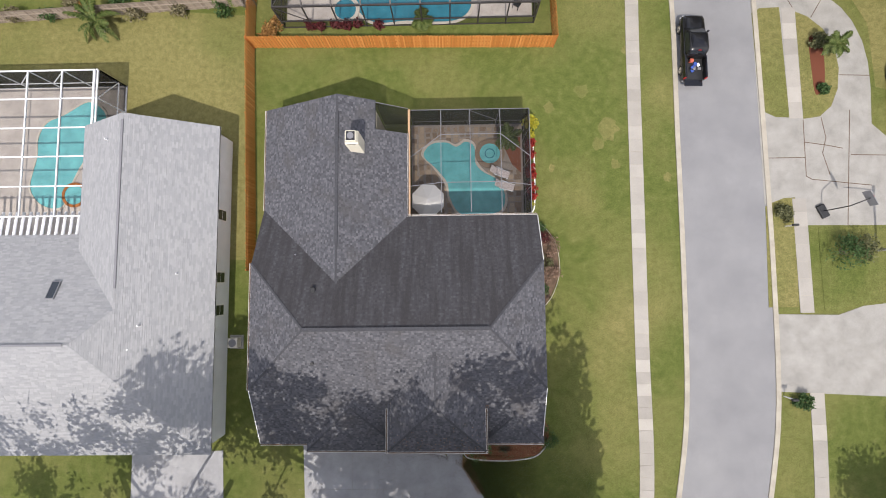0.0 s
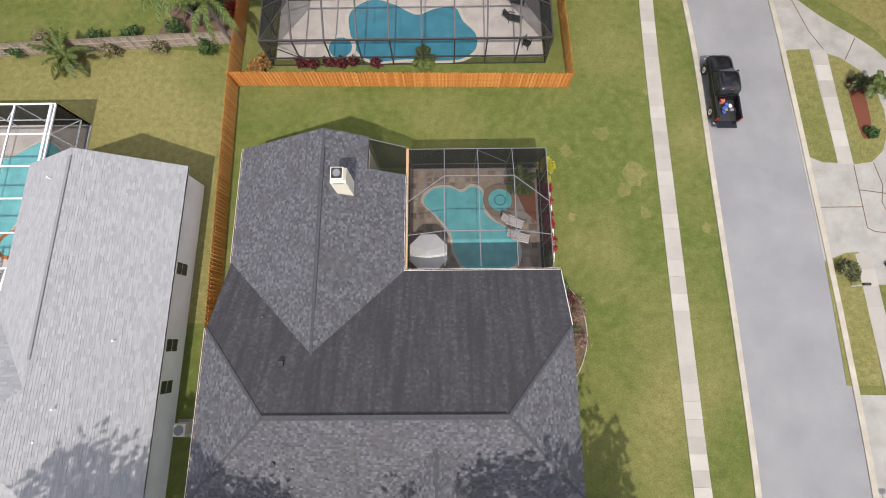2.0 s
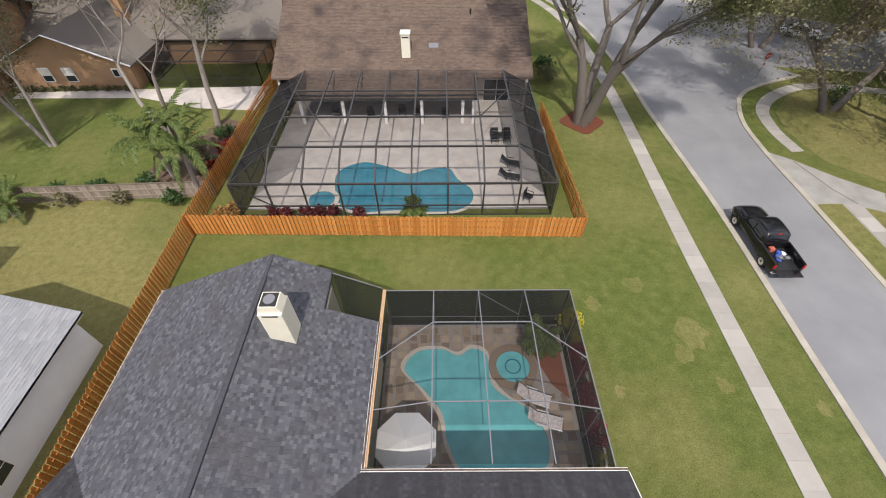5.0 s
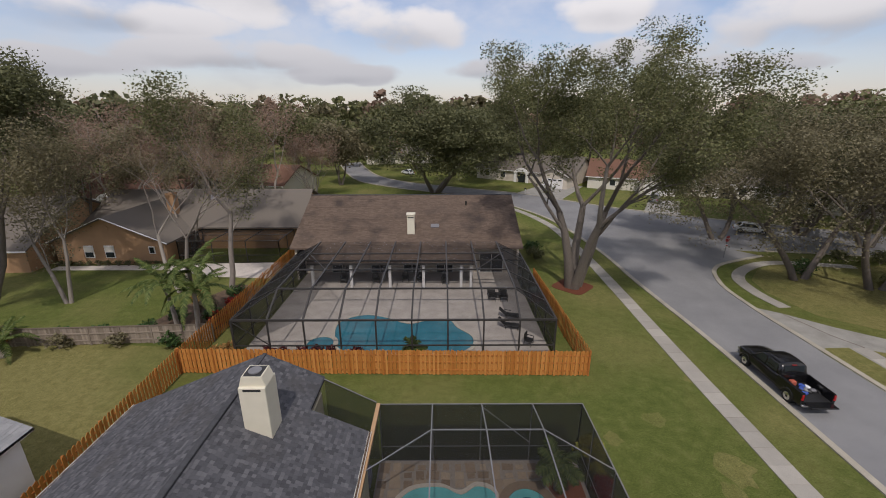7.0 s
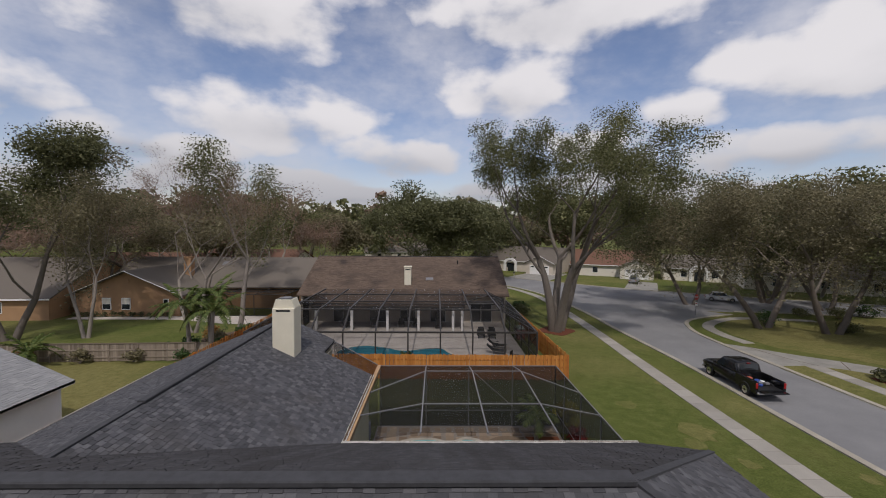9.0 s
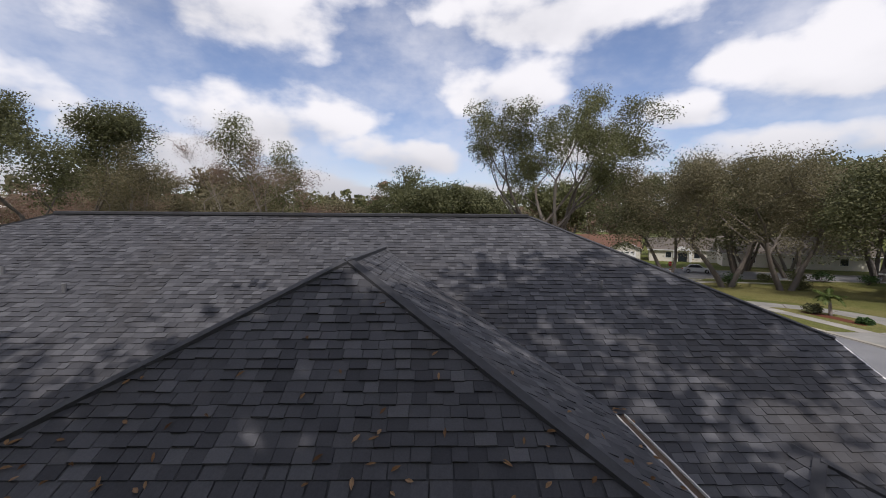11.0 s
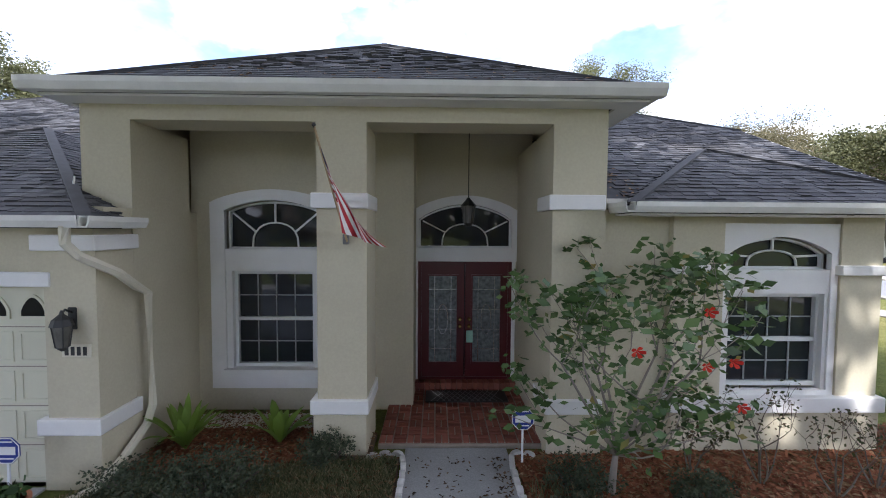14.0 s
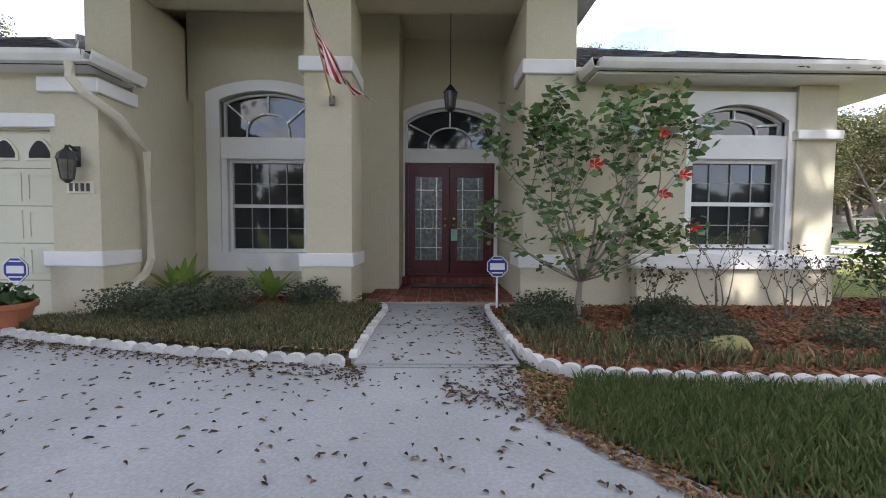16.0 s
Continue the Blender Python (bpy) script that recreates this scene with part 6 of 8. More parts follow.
tree((-25.2, 36.4), 19.0, "leafless tree with pale reddish twigs", 14, M_BARKPALE, M_RUSTLEAF, 2, 0.24, 0.34, 5, 34, 0.055, 0.95, 0.9, fork=(2, 3), width=1.15, lift=0.2)
tree((-34.5, 34.0), 16.5, "young oak with a forked pale trunk", 15, M_BARKPALE, M_OLIVE, 2, 0.2, 0.25, 3, 90, 0.11, 1.5, 0.9, width=0.8, lift=0.25)
tree((-41.0, 33.0), 23.0, "tall dark oak at the edge of the gardens", 17, M_BARK, M_OAKDARK, 2, 0.35, 0.28, 4, 90, 0.15, 1.5, 0.95, width=0.95)
tree((-32.0, 50.0), 14.0, "thin olive-leaved tree beside the tan house", 18, M_BARKPALE, M_OLIVE, 2, 0.2, 0.35, 4, 22, 0.15, 1.2, 0.9)
tree((-48.0, 52.0), 17.0, "olive-green oak behind the roofs", 19, M_BARK, M_OLIVE, 2, 0.3, 0.35, 4, 60, 0.16, 1.5, 0.92)
tree((-40.0, 66.0), 15.5, "leafless tree with a haze of reddish twigs", 20, M_BARKPALE, M_RUSTLEAF, 3, 0.22, 0.4, 5, 26, 0.075, 1.0, 0.95, width=1.25, lift=0.1)
tree((-52.0, 58.0), 15.0, "leafless spreading tree with reddish twigs", 22, M_BARKPALE, M_RUSTLEAF, 3, 0.22, 0.45, 5, 26, 0.075, 1.0, 0.95, width=1.3, lift=0.1)
tree((-26.0, 84.0), 13.5, "leafless crape myrtle with many pale stems", 21, M_BARKPALE, M_RUSTLEAF, 6, 0.16, 0.45, 4, 8, 0.14, 1.1, 0.9, lift=0.2)
tree((38.6, 39.3), 18.0, "spreading oak with thin grey-green winter foliage", 23, M_BARK, M_OLIVE, 2, 0.38, 0.42, 4, 84, 0.125, 1.6, 0.95, first=0.24, width=1.15, lift=0.05, droop=0.22)
tree((44.0, 36.4), 18.0, "leaning oak with thin grey-green foliage", 24, M_BARK, M_OLIVE, 2, 0.38, 0.42, 4, 84, 0.125, 1.6, 0.95, first=0.24, width=1.15, lift=0.05, droop=0.22)
tree((39.0, 54.0), 19.5, "dark leafy oak beside the junction", 26, M_BARK, M_OAKDARK, 2, 0.34, 0.45, 4, 76, 0.16, 1.6, 0.95, first=0.24, width=1.15, lift=0.05, droop=0.22)
tree((56.0, 50.0), 18.0, "dark leafy oak behind the corner lawn", 27, M_BARK, M_OAKDARK, 2, 0.34, 0.45, 4, 76, 0.16, 1.6, 0.95, first=0.24, width=1.15, lift=0.05, droop=0.22)
tree((62.0, 36.0), 17.0, "oak with thin foliage over a mulched lawn", 28, M_BARK, M_OLIVE, 2, 0.38, 0.42, 4, 84, 0.125, 1.6, 0.95, first=0.24, width=1.15, lift=0.05, droop=0.22)
tree((50.0, 27.0), 15.0, "oak over the shaded lawn across the street", 29, M_BARK, M_OAKDARK, 2, 0.34, 0.45, 4, 76, 0.16, 1.6, 0.95, first=0.24, width=1.15, lift=0.05, droop=0.22)
# the oaks in front of the house, whose shade falls on roof and drive
tree((-5.5, -23.0), 20.5, "broad live oak shading the front of the house", 33, M_BARK, M_OAK, 4, 0.42, 0.6, 4, 24, 0.24, 1.2, 0.8, width=1.45, lift=0.05, low=(-19.2, 11.2))
tree((9.6, -21.8), 17.0, "live oak shading the side lawn", 34, M_BARK, M_OAK, 4, 0.36, 0.6, 4, 64, 0.31, 1.6, 1.0, width=0.95, lift=0.05, low=(-19.2, 11.2))
tree((-24.0, -23.0), 20.0, "unseen live oak added to shade the drive next door", 35, M_BARK, M_OAK, 4, 0.4, 0.6, 4, 42, 0.27, 1.3, 0.85, width=1.4, lift=0.05, low=(-19.2, 11.2))
tree((41.0, -22.0), 14.5, "oak shading the lawns across the street", 36, M_BARK, M_OAK, 4, 0.36, 0.6, 4, 42, 0.20, 1.5, 0.9, width=0.85, lift=0.05)

# two more oaks out of view, added to keep direct sun off the front
tree((6.8, -22.0), 20.5, "unseen live oak added to shade the drive and front walk", 37, M_BARK, M_OAK, 4, 0.36, 0.55, 4, 66, 0.28, 1.6, 1.0, width=1.5, lift=0.05, low=(-19.2, 11.2))
tree((0.8, -25.0), 19.5, "unseen live oak added to shade the drive", 38, M_BARK, M_OAK, 4, 0.36, 0.5, 4, 24, 0.25, 1.35, 0.85, width=1.2, lift=0.05, low=(-19.2, 11.2))
# a belt of middle-distance trees
bases = [tree((-70.0, 62.0), 15.0, "winter-bare tree among the far gardens", 41, M_BARKPALE, M_RUSTLEAF, 2, 0.22, 0.4, 4, 14, 0.14, 1.5, 0.95),
         tree((-66.0, 96.0), 15.0, "grey-green oak among the far gardens", 42, M_BARK, M_OLIVE, 3, 0.28, 0.45, 3, 74, 0.29, 2.1, 0.95),
         tree((70.0, 92.0), 16.0, "dark leafy oak among the far gardens", 43, M_BARK, M_OAKDARK, 3, 0.3, 0.5, 3, 80, 0.31, 2.2, 0.95),
         tree((-76.0, 44.0), 17.0, "leafy oak among the far gardens", 44, M_BARK, M_OAK, 3, 0.3, 0.45, 3, 80, 0.29, 2.1, 0.95)]
rnd = random.Random(5)
for i, (x, y) in enumerate(((-52, 66), (-40, 72), (-30, 72), (-66, 72), (-76, 84), (-50, 104), (-36, 112), (-58, 116), (-24, 100), (-8, 128), (4, 124), (18, 122), (30, 128), (38, 108), (60, 108), (66, 62), (72, 52), (78, 40), (82, 66), (46, 112), (-44, 84), (-72, 54), (84, 84), (66, 46), (74, 26), (58, 62), (52, 56))):
    m = bases[(0, 1, 0, 2, 0, 1, 3)[i % 7] if x < 40 else (i + 1) % 4]
    c = copy_thing(m, pose(x, y, 0, 0, 0, rnd.uniform(0, 360)))
    k = rnd.uniform(0.9, 1.35)
    c.scale = (k, k, k)

# far woods: one mass of many crowns
rnd = random.Random(77)
cs, sp = [], []
for i in range(640):
    a = radians(rnd.uniform(-80, 80))
    r = rnd.uniform(120, 330) if i % 3 else rnd.uniform(260, 520)
    x, y = math.sin(a) * r, math.cos(a) * r
    if y < 72 or (-30 < x < 34 and y < 125) or (-95 < x < -22 and y < 92) or (20 < x < 75 and y < 122):
        continue
    h = rnd.uniform(14, 24)
    w = rnd.uniform(4.0, 7.5)
    for k in range(9):
        cs.append((x + rnd.gauss(0, w * 0.6), y + rnd.gauss(0, w * 0.6), h * rnd.uniform(0.30, 0.97)))
        sp.append(w * rnd.uniform(0.28, 0.46))
# unseen southern woods, added to darken what the front windows reflect
for i in range(150):
    a = radians(rnd.uniform(95, 265))
    r = rnd.uniform(80, 170)
    x, y = math.sin(a) * r, math.cos(a) * r - 10
    h, w = rnd.uniform(8, 14), rnd.uniform(3.5, 6.0)
    for k in range(9):
        cs.append((x + rnd.gauss(0, w * 0.6), y + rnd.gauss(0, w * 0.6), h * rnd.uniform(0.12, 0.97)))
        sp.append(w * rnd.uniform(0.30, 0.46))
for k, (mat, sel) in enumerate(((M_OAKDARK, 0), (M_OLIVE, 1), (M_OAK, 2), (M_RUSTLEAF, 3))):
    c = [q for i, q in enumerate(cs) if (i // 9) % 4 == sel]
    s = [q for i, q in enumerate(sp) if (i // 9) % 4 == sel]
    tagged(new("distant_woods", leaf_mesh(c, s, 32, 0.88, mat, 90 + k, aspect=0.75)), "distant mixed oak woods along the horizon", "woods", kind="stuff")


# ---- palms ----
def frond_mesh(length, droop, seed, leaf_len=0.45):
    """A palm frond: a curved rib with leaflets down both sides."""
    rnd = random.Random(seed)
    verts, faces = [], []
    n = 22
    rib = []
    for i in range(n + 1):
        t = i / n
        rib.append(Vector((length * t * (1 - 0.22 * t * droop), 0, length * (0.42 * t - 0.72 * droop * t * t))))
    for i in range(1, n + 1):
        t = i / n
        d = (rib[i] - rib[i - 1]).normalized()
        ll = leaf_len * (math.sin(math.pi * min(1, t * 0.9 + 0.08)) ** 0.6) * rnd.uniform(0.85, 1.1)
        for s in (-1, 1):
            b = rib[i]
            tip = b + d * ll * 0.55 + Vector((0, s * ll * 0.8, -ll * rnd.uniform(0.15, 0.55)))
            m = (b + tip) / 2 + Vector((0, 0, 0.05))
            w = d * 0.028 * (length / 2 + 0.6)
            k = len(verts)
            verts += [b - w, b + w, m + w, tip, m - w]
            faces.append((k, k + 1, k + 2, k + 3, k + 4))
        k = len(verts)
        q = Vector((0, 0.018, 0))
        verts += [rib[i - 1] - q, rib[i - 1] + q, rib[i] + q, rib[i] - q]
        faces.append((k, k + 1, k + 2, k + 3))
    return verts, faces


def palm(at, height, label, seed, fronds=14, length=2.2, radius=0.14, lean=0.0, name="palm_tree"):
    rnd = random.Random(seed)
    p = thing(name, label, "palm", (*at, 0), rnd.uniform(0, 360), group="garden palms")
    top = Vector((lean, 0, height))
    if height > 0.4:
        pts = [Vector((lean * (i / 6) ** 2, 0, height * i / 6)) for i in range(7)]
        part("trunk", tb(pts, [radius * (1.25 - 0.4 * i / 6) for i in range(7)], 9), M_BARKPALE, p, smooth=True)
    meshes = [whole("frond", *frond_mesh(length * rnd.uniform(0.85, 1.1), dr, seed + k), M_PALM) for k, dr in enumerate((0.5, 0.9, 1.25))]
    for i in range(fronds):
        piece("frond", meshes[i % 3], p, Matrix.Translation(top) @ pose(0, 0, 0, rnd.uniform(-12, 12), rnd.uniform(-50, 8) if i % 3 == 0 else rnd.uniform(-25, 12), i * 360 / fronds * 1.0 + rnd.uniform(-12, 12)))
    return p


palm((-18.3, 27.0), 4.2, "queen palm with arching fronds beside the old fence", 3, 16, 3.6, 0.16, 0.4)
palm((-21.3, 29.0), 4.4, "queen palm with arching fronds", 4, 15, 3.6, 0.16, -0.5)
palm((-19.9, 29.8), 5.2, "tall queen palm with arching fronds", 6, 15, 3.4, 0.15, 0.2)
palm((-31.6, 25.0), 1.1, "short palm with a thick pale trunk", 7, 14, 2.8, 0.26, 0.1)
palm((-1.6, 24.9), 0.5, "small palm at the pool edge", 8, 16, 1.1, 0.08, 0.0)
palm((5.9, 13.4), 1.5, "small palm in the corner of the screened terrace", 10, 13, 1.5, 0.10, 0.0)
palm((35.0, 21.2), 1.6, "small palm on the mulched drive island", 9, 14, 1.4, 0.12, 0.2)


# ---- shrubs ----
def shrub(at, size, mat, label, seed, count=320, leaf=0.07, category="shrub", name="shrub", group="garden shrubs"):
    """A bush: short stems under many small leaves."""
    rnd = random.Random(seed)
    s = thing(name, label, category, (*at, 0), 0, group=group)
    sx, sy, sz = size
    bm = bmesh.new()
    cs = []
    for i in range(14):
        a, r = rnd.uniform(0, 6.28), rnd.uniform(0.1, 1) ** 0.5
        q = (sx * 0.8 * r * math.cos(a), sy * 0.8 * r * math.sin(a), sz * rnd.uniform(0.45, 0.95) * (1 - 0.35 * r * r))
        cs.append(q)
        tube(bm, [(q[0] * 0.15, q[1] * 0.15, 0), (q[0] * 0.6, q[1] * 0.6, q[2] * 0.55), q], [0.02, 0.014, 0.006], 4, cap=False)
    part("stem", bm, M_BARK, s)
    ob = new("foliage", leaf_mesh(cs, [max(sx, sy) * 0.42] * 14, count // 14, leaf, mat, seed))
    ob.parent = s
    return s


M_RED_LEAF = leaf_mat("red_leaf", [(0.0, (0.12, 0.008, 0.010)), (0.5, (0.30, 0.02, 0.02)), (1.0, (0.42, 0.06, 0.03))])
M_YELLOW_LEAF = leaf_mat("yellow_leaf", [(0.0, (0.30, 0.26, 0.02)), (0.5, (0.48, 0.42, 0.04)), (1.0, (0.30, 0.34, 0.05))])
M_DARKRED = leaf_mat("maroon_leaf", [(0.0, (0.05, 0.012, 0.015)), (1.0, (0.14, 0.03, 0.03))])
M_GREEN = leaf_mat("green_leaf", [(0.0, (0.025, 0.055, 0.015)), (0.5, (0.05, 0.10, 0.03)), (1.0, (0.09, 0.15, 0.05))])
M_ORANGELEAF = leaf_mat("copper_leaf", [(0.0, (0.22, 0.10, 0.03)), (1.0, (0.40, 0.24, 0.08))])
for i, y in enumerate((13.2, 12.1, 10.9, 10.4, 9.2, 8.5)):
    shrub((8.0, y), (0.5, 0.5, 0.9), M_RED_LEAF, "bright red croton beside the enclosure", 100 + i, 420, 0.09)
shrub((7.95, 15.0), (0.75, 0.75, 1.6), M_YELLOW_LEAF, "yellow-green croton at the enclosure corner", 110, 500, 0.12)
shrub((8.0, 14.0), (0.45, 0.45, 0.9), M_YELLOW_LEAF, "yellow croton beside the enclosure", 111, 360, 0.09)
shrub((7.95, 7.6), (0.4, 0.4, 0.6), M_YELLOW_LEAF, "yellow croton beside the enclosure", 112, 360, 0.08)
bed = [(7.5, 6.2), (9.0, 5.6), (10.1, 4.0), (10.3, 1.6), (9.6, -0.4), (8.6, -1.6), (7.5, -1.8)]
flat_patch("planting_bed", blob(bed, steps=4), M_SOIL, 0.02, "mulched bed along the side of the house", "planting bed", 0.02)
for i, (x, y, m, r) in enumerate(((8.5, 5.3, M_GREEN, 0.7), (9.4, 3.9, M_RUSTLEAF, 1.0), (8.9, 2.4, M_OAKDARK, 0.8), (9.5, 1.3, M_RUSTLEAF, 0.9), (8.6, 0.1, M_GREEN, 0.7), (9.0, 4.6, M_DARKRED, 0.6))):
    shrub((x, y), (r, r, 1.2), m, "straggling shrub in the side bed", 120 + i, 420, 0.08)
for i, (x, y) in enumerate(((-8.6, 24.2), (-7.6, 24.2), (-9.6, 24.2), (-11.0, 24.0), (-12.0, 24.2), (-5.6, 24.1))):
    shrub((x, y + 0.5), (0.55, 0.4, 1.0), M_DARKRED, "maroon ti plant along the pool deck", 130 + i, 300, 0.12)
for i, (x, y, m) in enumerate(((-16.0, 23.9, M_ORANGELEAF), (-15.3, 24.6, M_ORANGELEAF), (-20.2, 26.2, M_GREEN), (-23.0, 28.4, M_GREEN), (-19.0, 30.5, M_GREEN), (-18.2, 33.0, M_RED_LEAF), (-27.0, 27.6, M_GREEN), (-24.5, 26.5, M_OLIVE), (-34.5, 27.3, M_OLIVE), (-30.0, 27.4, M_GREEN), (-36.5, 26.3, M_GREEN), (-22.0, 30.5, M_GREEN), (-20.8, 32.5, M_OLIVE), (-19.2, 35.2, M_GREEN), (-22.2, 34.2, M_ORANGELEAF), (-18.3, 30.0, M_RED_LEAF), (-28.5, 26.0, M_OLIVE), (-33.0, 26.5, M_ORANGELEAF), (-40.0, 26.2, M_OLIVE))):
    shrub((x, y), (0.9, 0.8, 1.2), m, "leafy shrub along the garden fence", 150 + i, 420, 0.12)
for i, (x, y, r) in enumerate(((30.2, 6.6, 0.8), (30.6, -9.6, 0.75), (36.6, 3.6, 1.3), (35.0, 3.0, 1.6), (11.9, 46.0, 1.3), (12.2, 49.0, 1.2), (34.3, 22.2, 0.8), (34.6, 17.9, 0.5), (46.0, 37.0, 1.2), (40.0, 41.0, 1.5), (52.0, 44.0, 1.4), (56.5, 45.0, 1.3), (48.5, 45.5, 1.0), (60.0, 42.0, 1.2))):
    shrub((x, y), (r, r, r * 1.1), M_GREEN if i % 2 else M_OAKDARK, "clipped round green shrub", 170 + i, 900, 0.1)

bed_rim = curve_pts([(7.6, 6.3), (9.1, 5.7), (10.2, 4.0), (10.4, 1.6), (9.7, -0.5), (8.7, -1.7)], 6)
tagged(part("garden_edging", ribbon(bed_rim, offset_line(bed_rim, 0.06), 0, 0.07), M_KERB, None), "thin pale curved border of the side bed", "edging", group="garden edgings")
hz = thing("hose_box", "teal plastic hose box beside the house", "hose box", (8.1, 3.3, 0))
part("casing", bx(-0.25, 0.25, -0.3, 0.3, 0, 0.5, 0.05), plain("teal_box", (0.06, 0.30, 0.24), 0.5), hz)
mh = curve_pts([(8.25, 14.2), (8.45, 12), (8.45, 9), (8.3, 7.2), (7.8, 6.9)], 6)
tagged(part("garden_edging", ribbon(mh, offset_line(mh, 0.1), 0, 0.09), M_TRIM, None), "thin pale border beside the crotons", "edging", group="garden edgings")

# ---- far houses ----
M_FARWALL2 = plain("cream_wall", (0.66, 0.62, 0.54), 0.85, vary=0.06)


def far_house(at, rz, w, d, h, pitch, wall, roof, label, windows=3, garage=False, porch=False):
    """A gabled bungalow: walls, two roof slopes, windows and doors on its front (towards -y)."""
    t = thing("house", label, "house", (*at, 0), rz, group="neighbouring houses")
    rz_ = h + pitch * d / 2
    part("wall", pr([(-d / 2, 0), (d / 2, 0), (d / 2, h), (0, rz_ - 0.1), (-d / 2, h)], "x", -w / 2, w / 2), wall, t)
    o = 0.5
    for s in (-1, 1):
        part("roof", roof_plane([(-w / 2 - o, s * (d / 2 + o), h - pitch * o), (w / 2 + o, s * (d / 2 + o), h - pitch * o), (w / 2 + o, 0, rz_), (-w / 2 - o, 0, rz_)][::s], 0.16), roof, t)
        part("fascia", bx(-w / 2 - o, w / 2 + o, s * (d / 2 + o) - 0.03, s * (d / 2 + o) + 0.03, h - pitch * o - 0.2, h - pitch * o - 0.02), M_TRIM, t)
    for i in range(windows):
        x = -w / 2 + w * (i + 0.7) / (windows + 0.4) * (0.6 if garage else 1.0)
        wd = part("window", bx(x - 0.65, x + 0.65, -d / 2 - 0.05, -d / 2, 0.85, 2.25), M_TRIM, t)
        part("glass", bx(x - 0.57, x + 0.57, -d / 2 - 0.07, -d / 2 - 0.05, 0.93, 2.17), M_DARKGLASS, wd)
    if garage:
        g = part("garage_wing", pr([(w / 2 - 7, 0), (w / 2, 0), (w / 2, h), (w / 2 - 3.5, h + pitch * 3.5), (w / 2 - 7, h)], "y", -d / 2 - 4, -d / 2), wall, t)
        part("garage_door", bx(w / 2 - 6, w / 2 - 1, -d / 2 - 4.06, -d / 2 - 4, 0, 2.2), M_TRIM, g)
        for k in range(4):
            part("light", bx(w / 2 - 5.7 + k * 1.2, w / 2 - 4.9 + k * 1.2, -d / 2 - 4.09, -d / 2 - 4.06, 1.75, 2.05), M_DARKGLASS, g)
        for s, a in ((1, w / 2), (-1, w / 2 - 7)):
            part("roof", roof_plane([(a + s * o, -d / 2 - 4.5, h - pitch * o), (w / 2 - 3.5, -d / 2 - 4.5, h + pitch * 3.5 + 0.1), (w / 2 - 3.5, 0, h + pitch * 3.5 + 0.1), (a + s * o, -d / 2 + 0.4, h - pitch * o)][::s], 0.15), roof, t)
        part("fascia", br((w / 2 + o, -d / 2 - 4.52, h - pitch * o), (w / 2 - 3.5, -d / 2 - 4.52, h + pitch * 3.5 + 0.1), 0.2, 0.06), M_TRIM, t)
        part("fascia", br((w / 2 - 7 - o, -d / 2 - 4.52, h - pitch * o), (w / 2 - 3.5, -d / 2 - 4.52, h + pitch * 3.5 + 0.1), 0.2, 0.06), M_TRIM, t)
    if porch:
        pc = part("porch_arch", ring_wall(bmesh.new(), arched(-1.9, 1.9, 0, 2.5, 3.6), arched(-1.3, 1.3, 0.0, 2.1, 3.0), -d / 2 - 0.6, -d / 2 - 0.3), M_TRIM, t)
        part("door", bx(-0.9, 0.9, -d / 2 - 0.06, -d / 2, 0, 2.1), M_DARKGLASS, pc)
    return t


# tan house to the north-west
th = thing("house", "tan stucco bungalow with a taupe shingle roof", "house", (0, 0, 0))
part("wall", pr([(-44.5, 0), (-31.6, 0), (-31.6, 2.9), (-38.0, 5.6), (-44.5, 2.9)], "y", 44.6, 52.0), M_OSTUCCO, th)
part("roof", roof_plane([(-31.0, 44.0, 2.7), (-31.0, 58, 2.7), (-38.0, 58, 5.75), (-38.0, 44.0, 5.75)], 0.16), M_SHINGLE_T, th)
part("roof", roof_plane([(-45.2, 58, 2.7), (-45.2, 44.0, 2.7), (-38.0, 44.0, 5.75), (-38.0, 58, 5.75)], 0.16), M_SHINGLE_T, th)
part("rake_board", br((-31.0, 43.97, 2.68), (-38.0, 43.97, 5.73), 0.18, 0.05), M_TRIM, th)
part("rake_board", br((-45.2, 43.97, 2.68), (-38.0, 43.97, 5.73), 0.18, 0.05), M_TRIM, th)
for x in (-40.6, -38.2):
    w = part("window", bx(x - 0.55, x + 0.55, 44.52, 44.6, 0.8, 2.3), M_TRIM, th)
    part("glass", bx(x - 0.46, x + 0.46, 44.49, 44.52, 0.9, 1.5), M_DARKGLASS, w)
    part("blind", bx(x - 0.46, x + 0.46, 44.49, 44.52, 1.56, 2.2), M_FARWALL2, w)
w = part("window", bx(-33.6, -32.9, 44.52, 44.6, 1.3, 2.2), M_TRIM, th)
part("glass", bx(-33.5, -33.0, 44.49, 44.52, 1.4, 2.1), M_DARKGLASS, w)
part("gable_vent", tb([(-38.0, 44.6, 4.4), (-38.0, 44.52, 4.4)], 0.28, 8), M_OSTUCCO, th)
part("roof", roof_plane([(-46, 50, 3.0), (-17.2, 50, 3.0), (-17.8, 57.5, 6.6), (-46, 57.5, 6.6)], 0.16), M_SHINGLE_T, th)
part("roof", roof_plane([(-17.2, 65, 3.0), (-46, 65, 3.0), (-46, 57.5, 6.6), (-17.8, 57.5, 6.6)], 0.16), M_SHINGLE_T, th)
part("wall", pr([(50.5, 0), (64.5, 0), (64.5, 3.0), (57.5, 6.4), (50.5, 3.0)], "x", -18.6, -18.3), M_OSTUCCO, th)
part("wall", bx(-31.6, -18.6, 50.5, 50.7, 0, 3.0), M_OSTUCCO, th)
part("chimney", bx(-35.4, -34.4, 52.0, 53.0, 4.0, 7.0, 0.03), M_OSTUCCO, th)
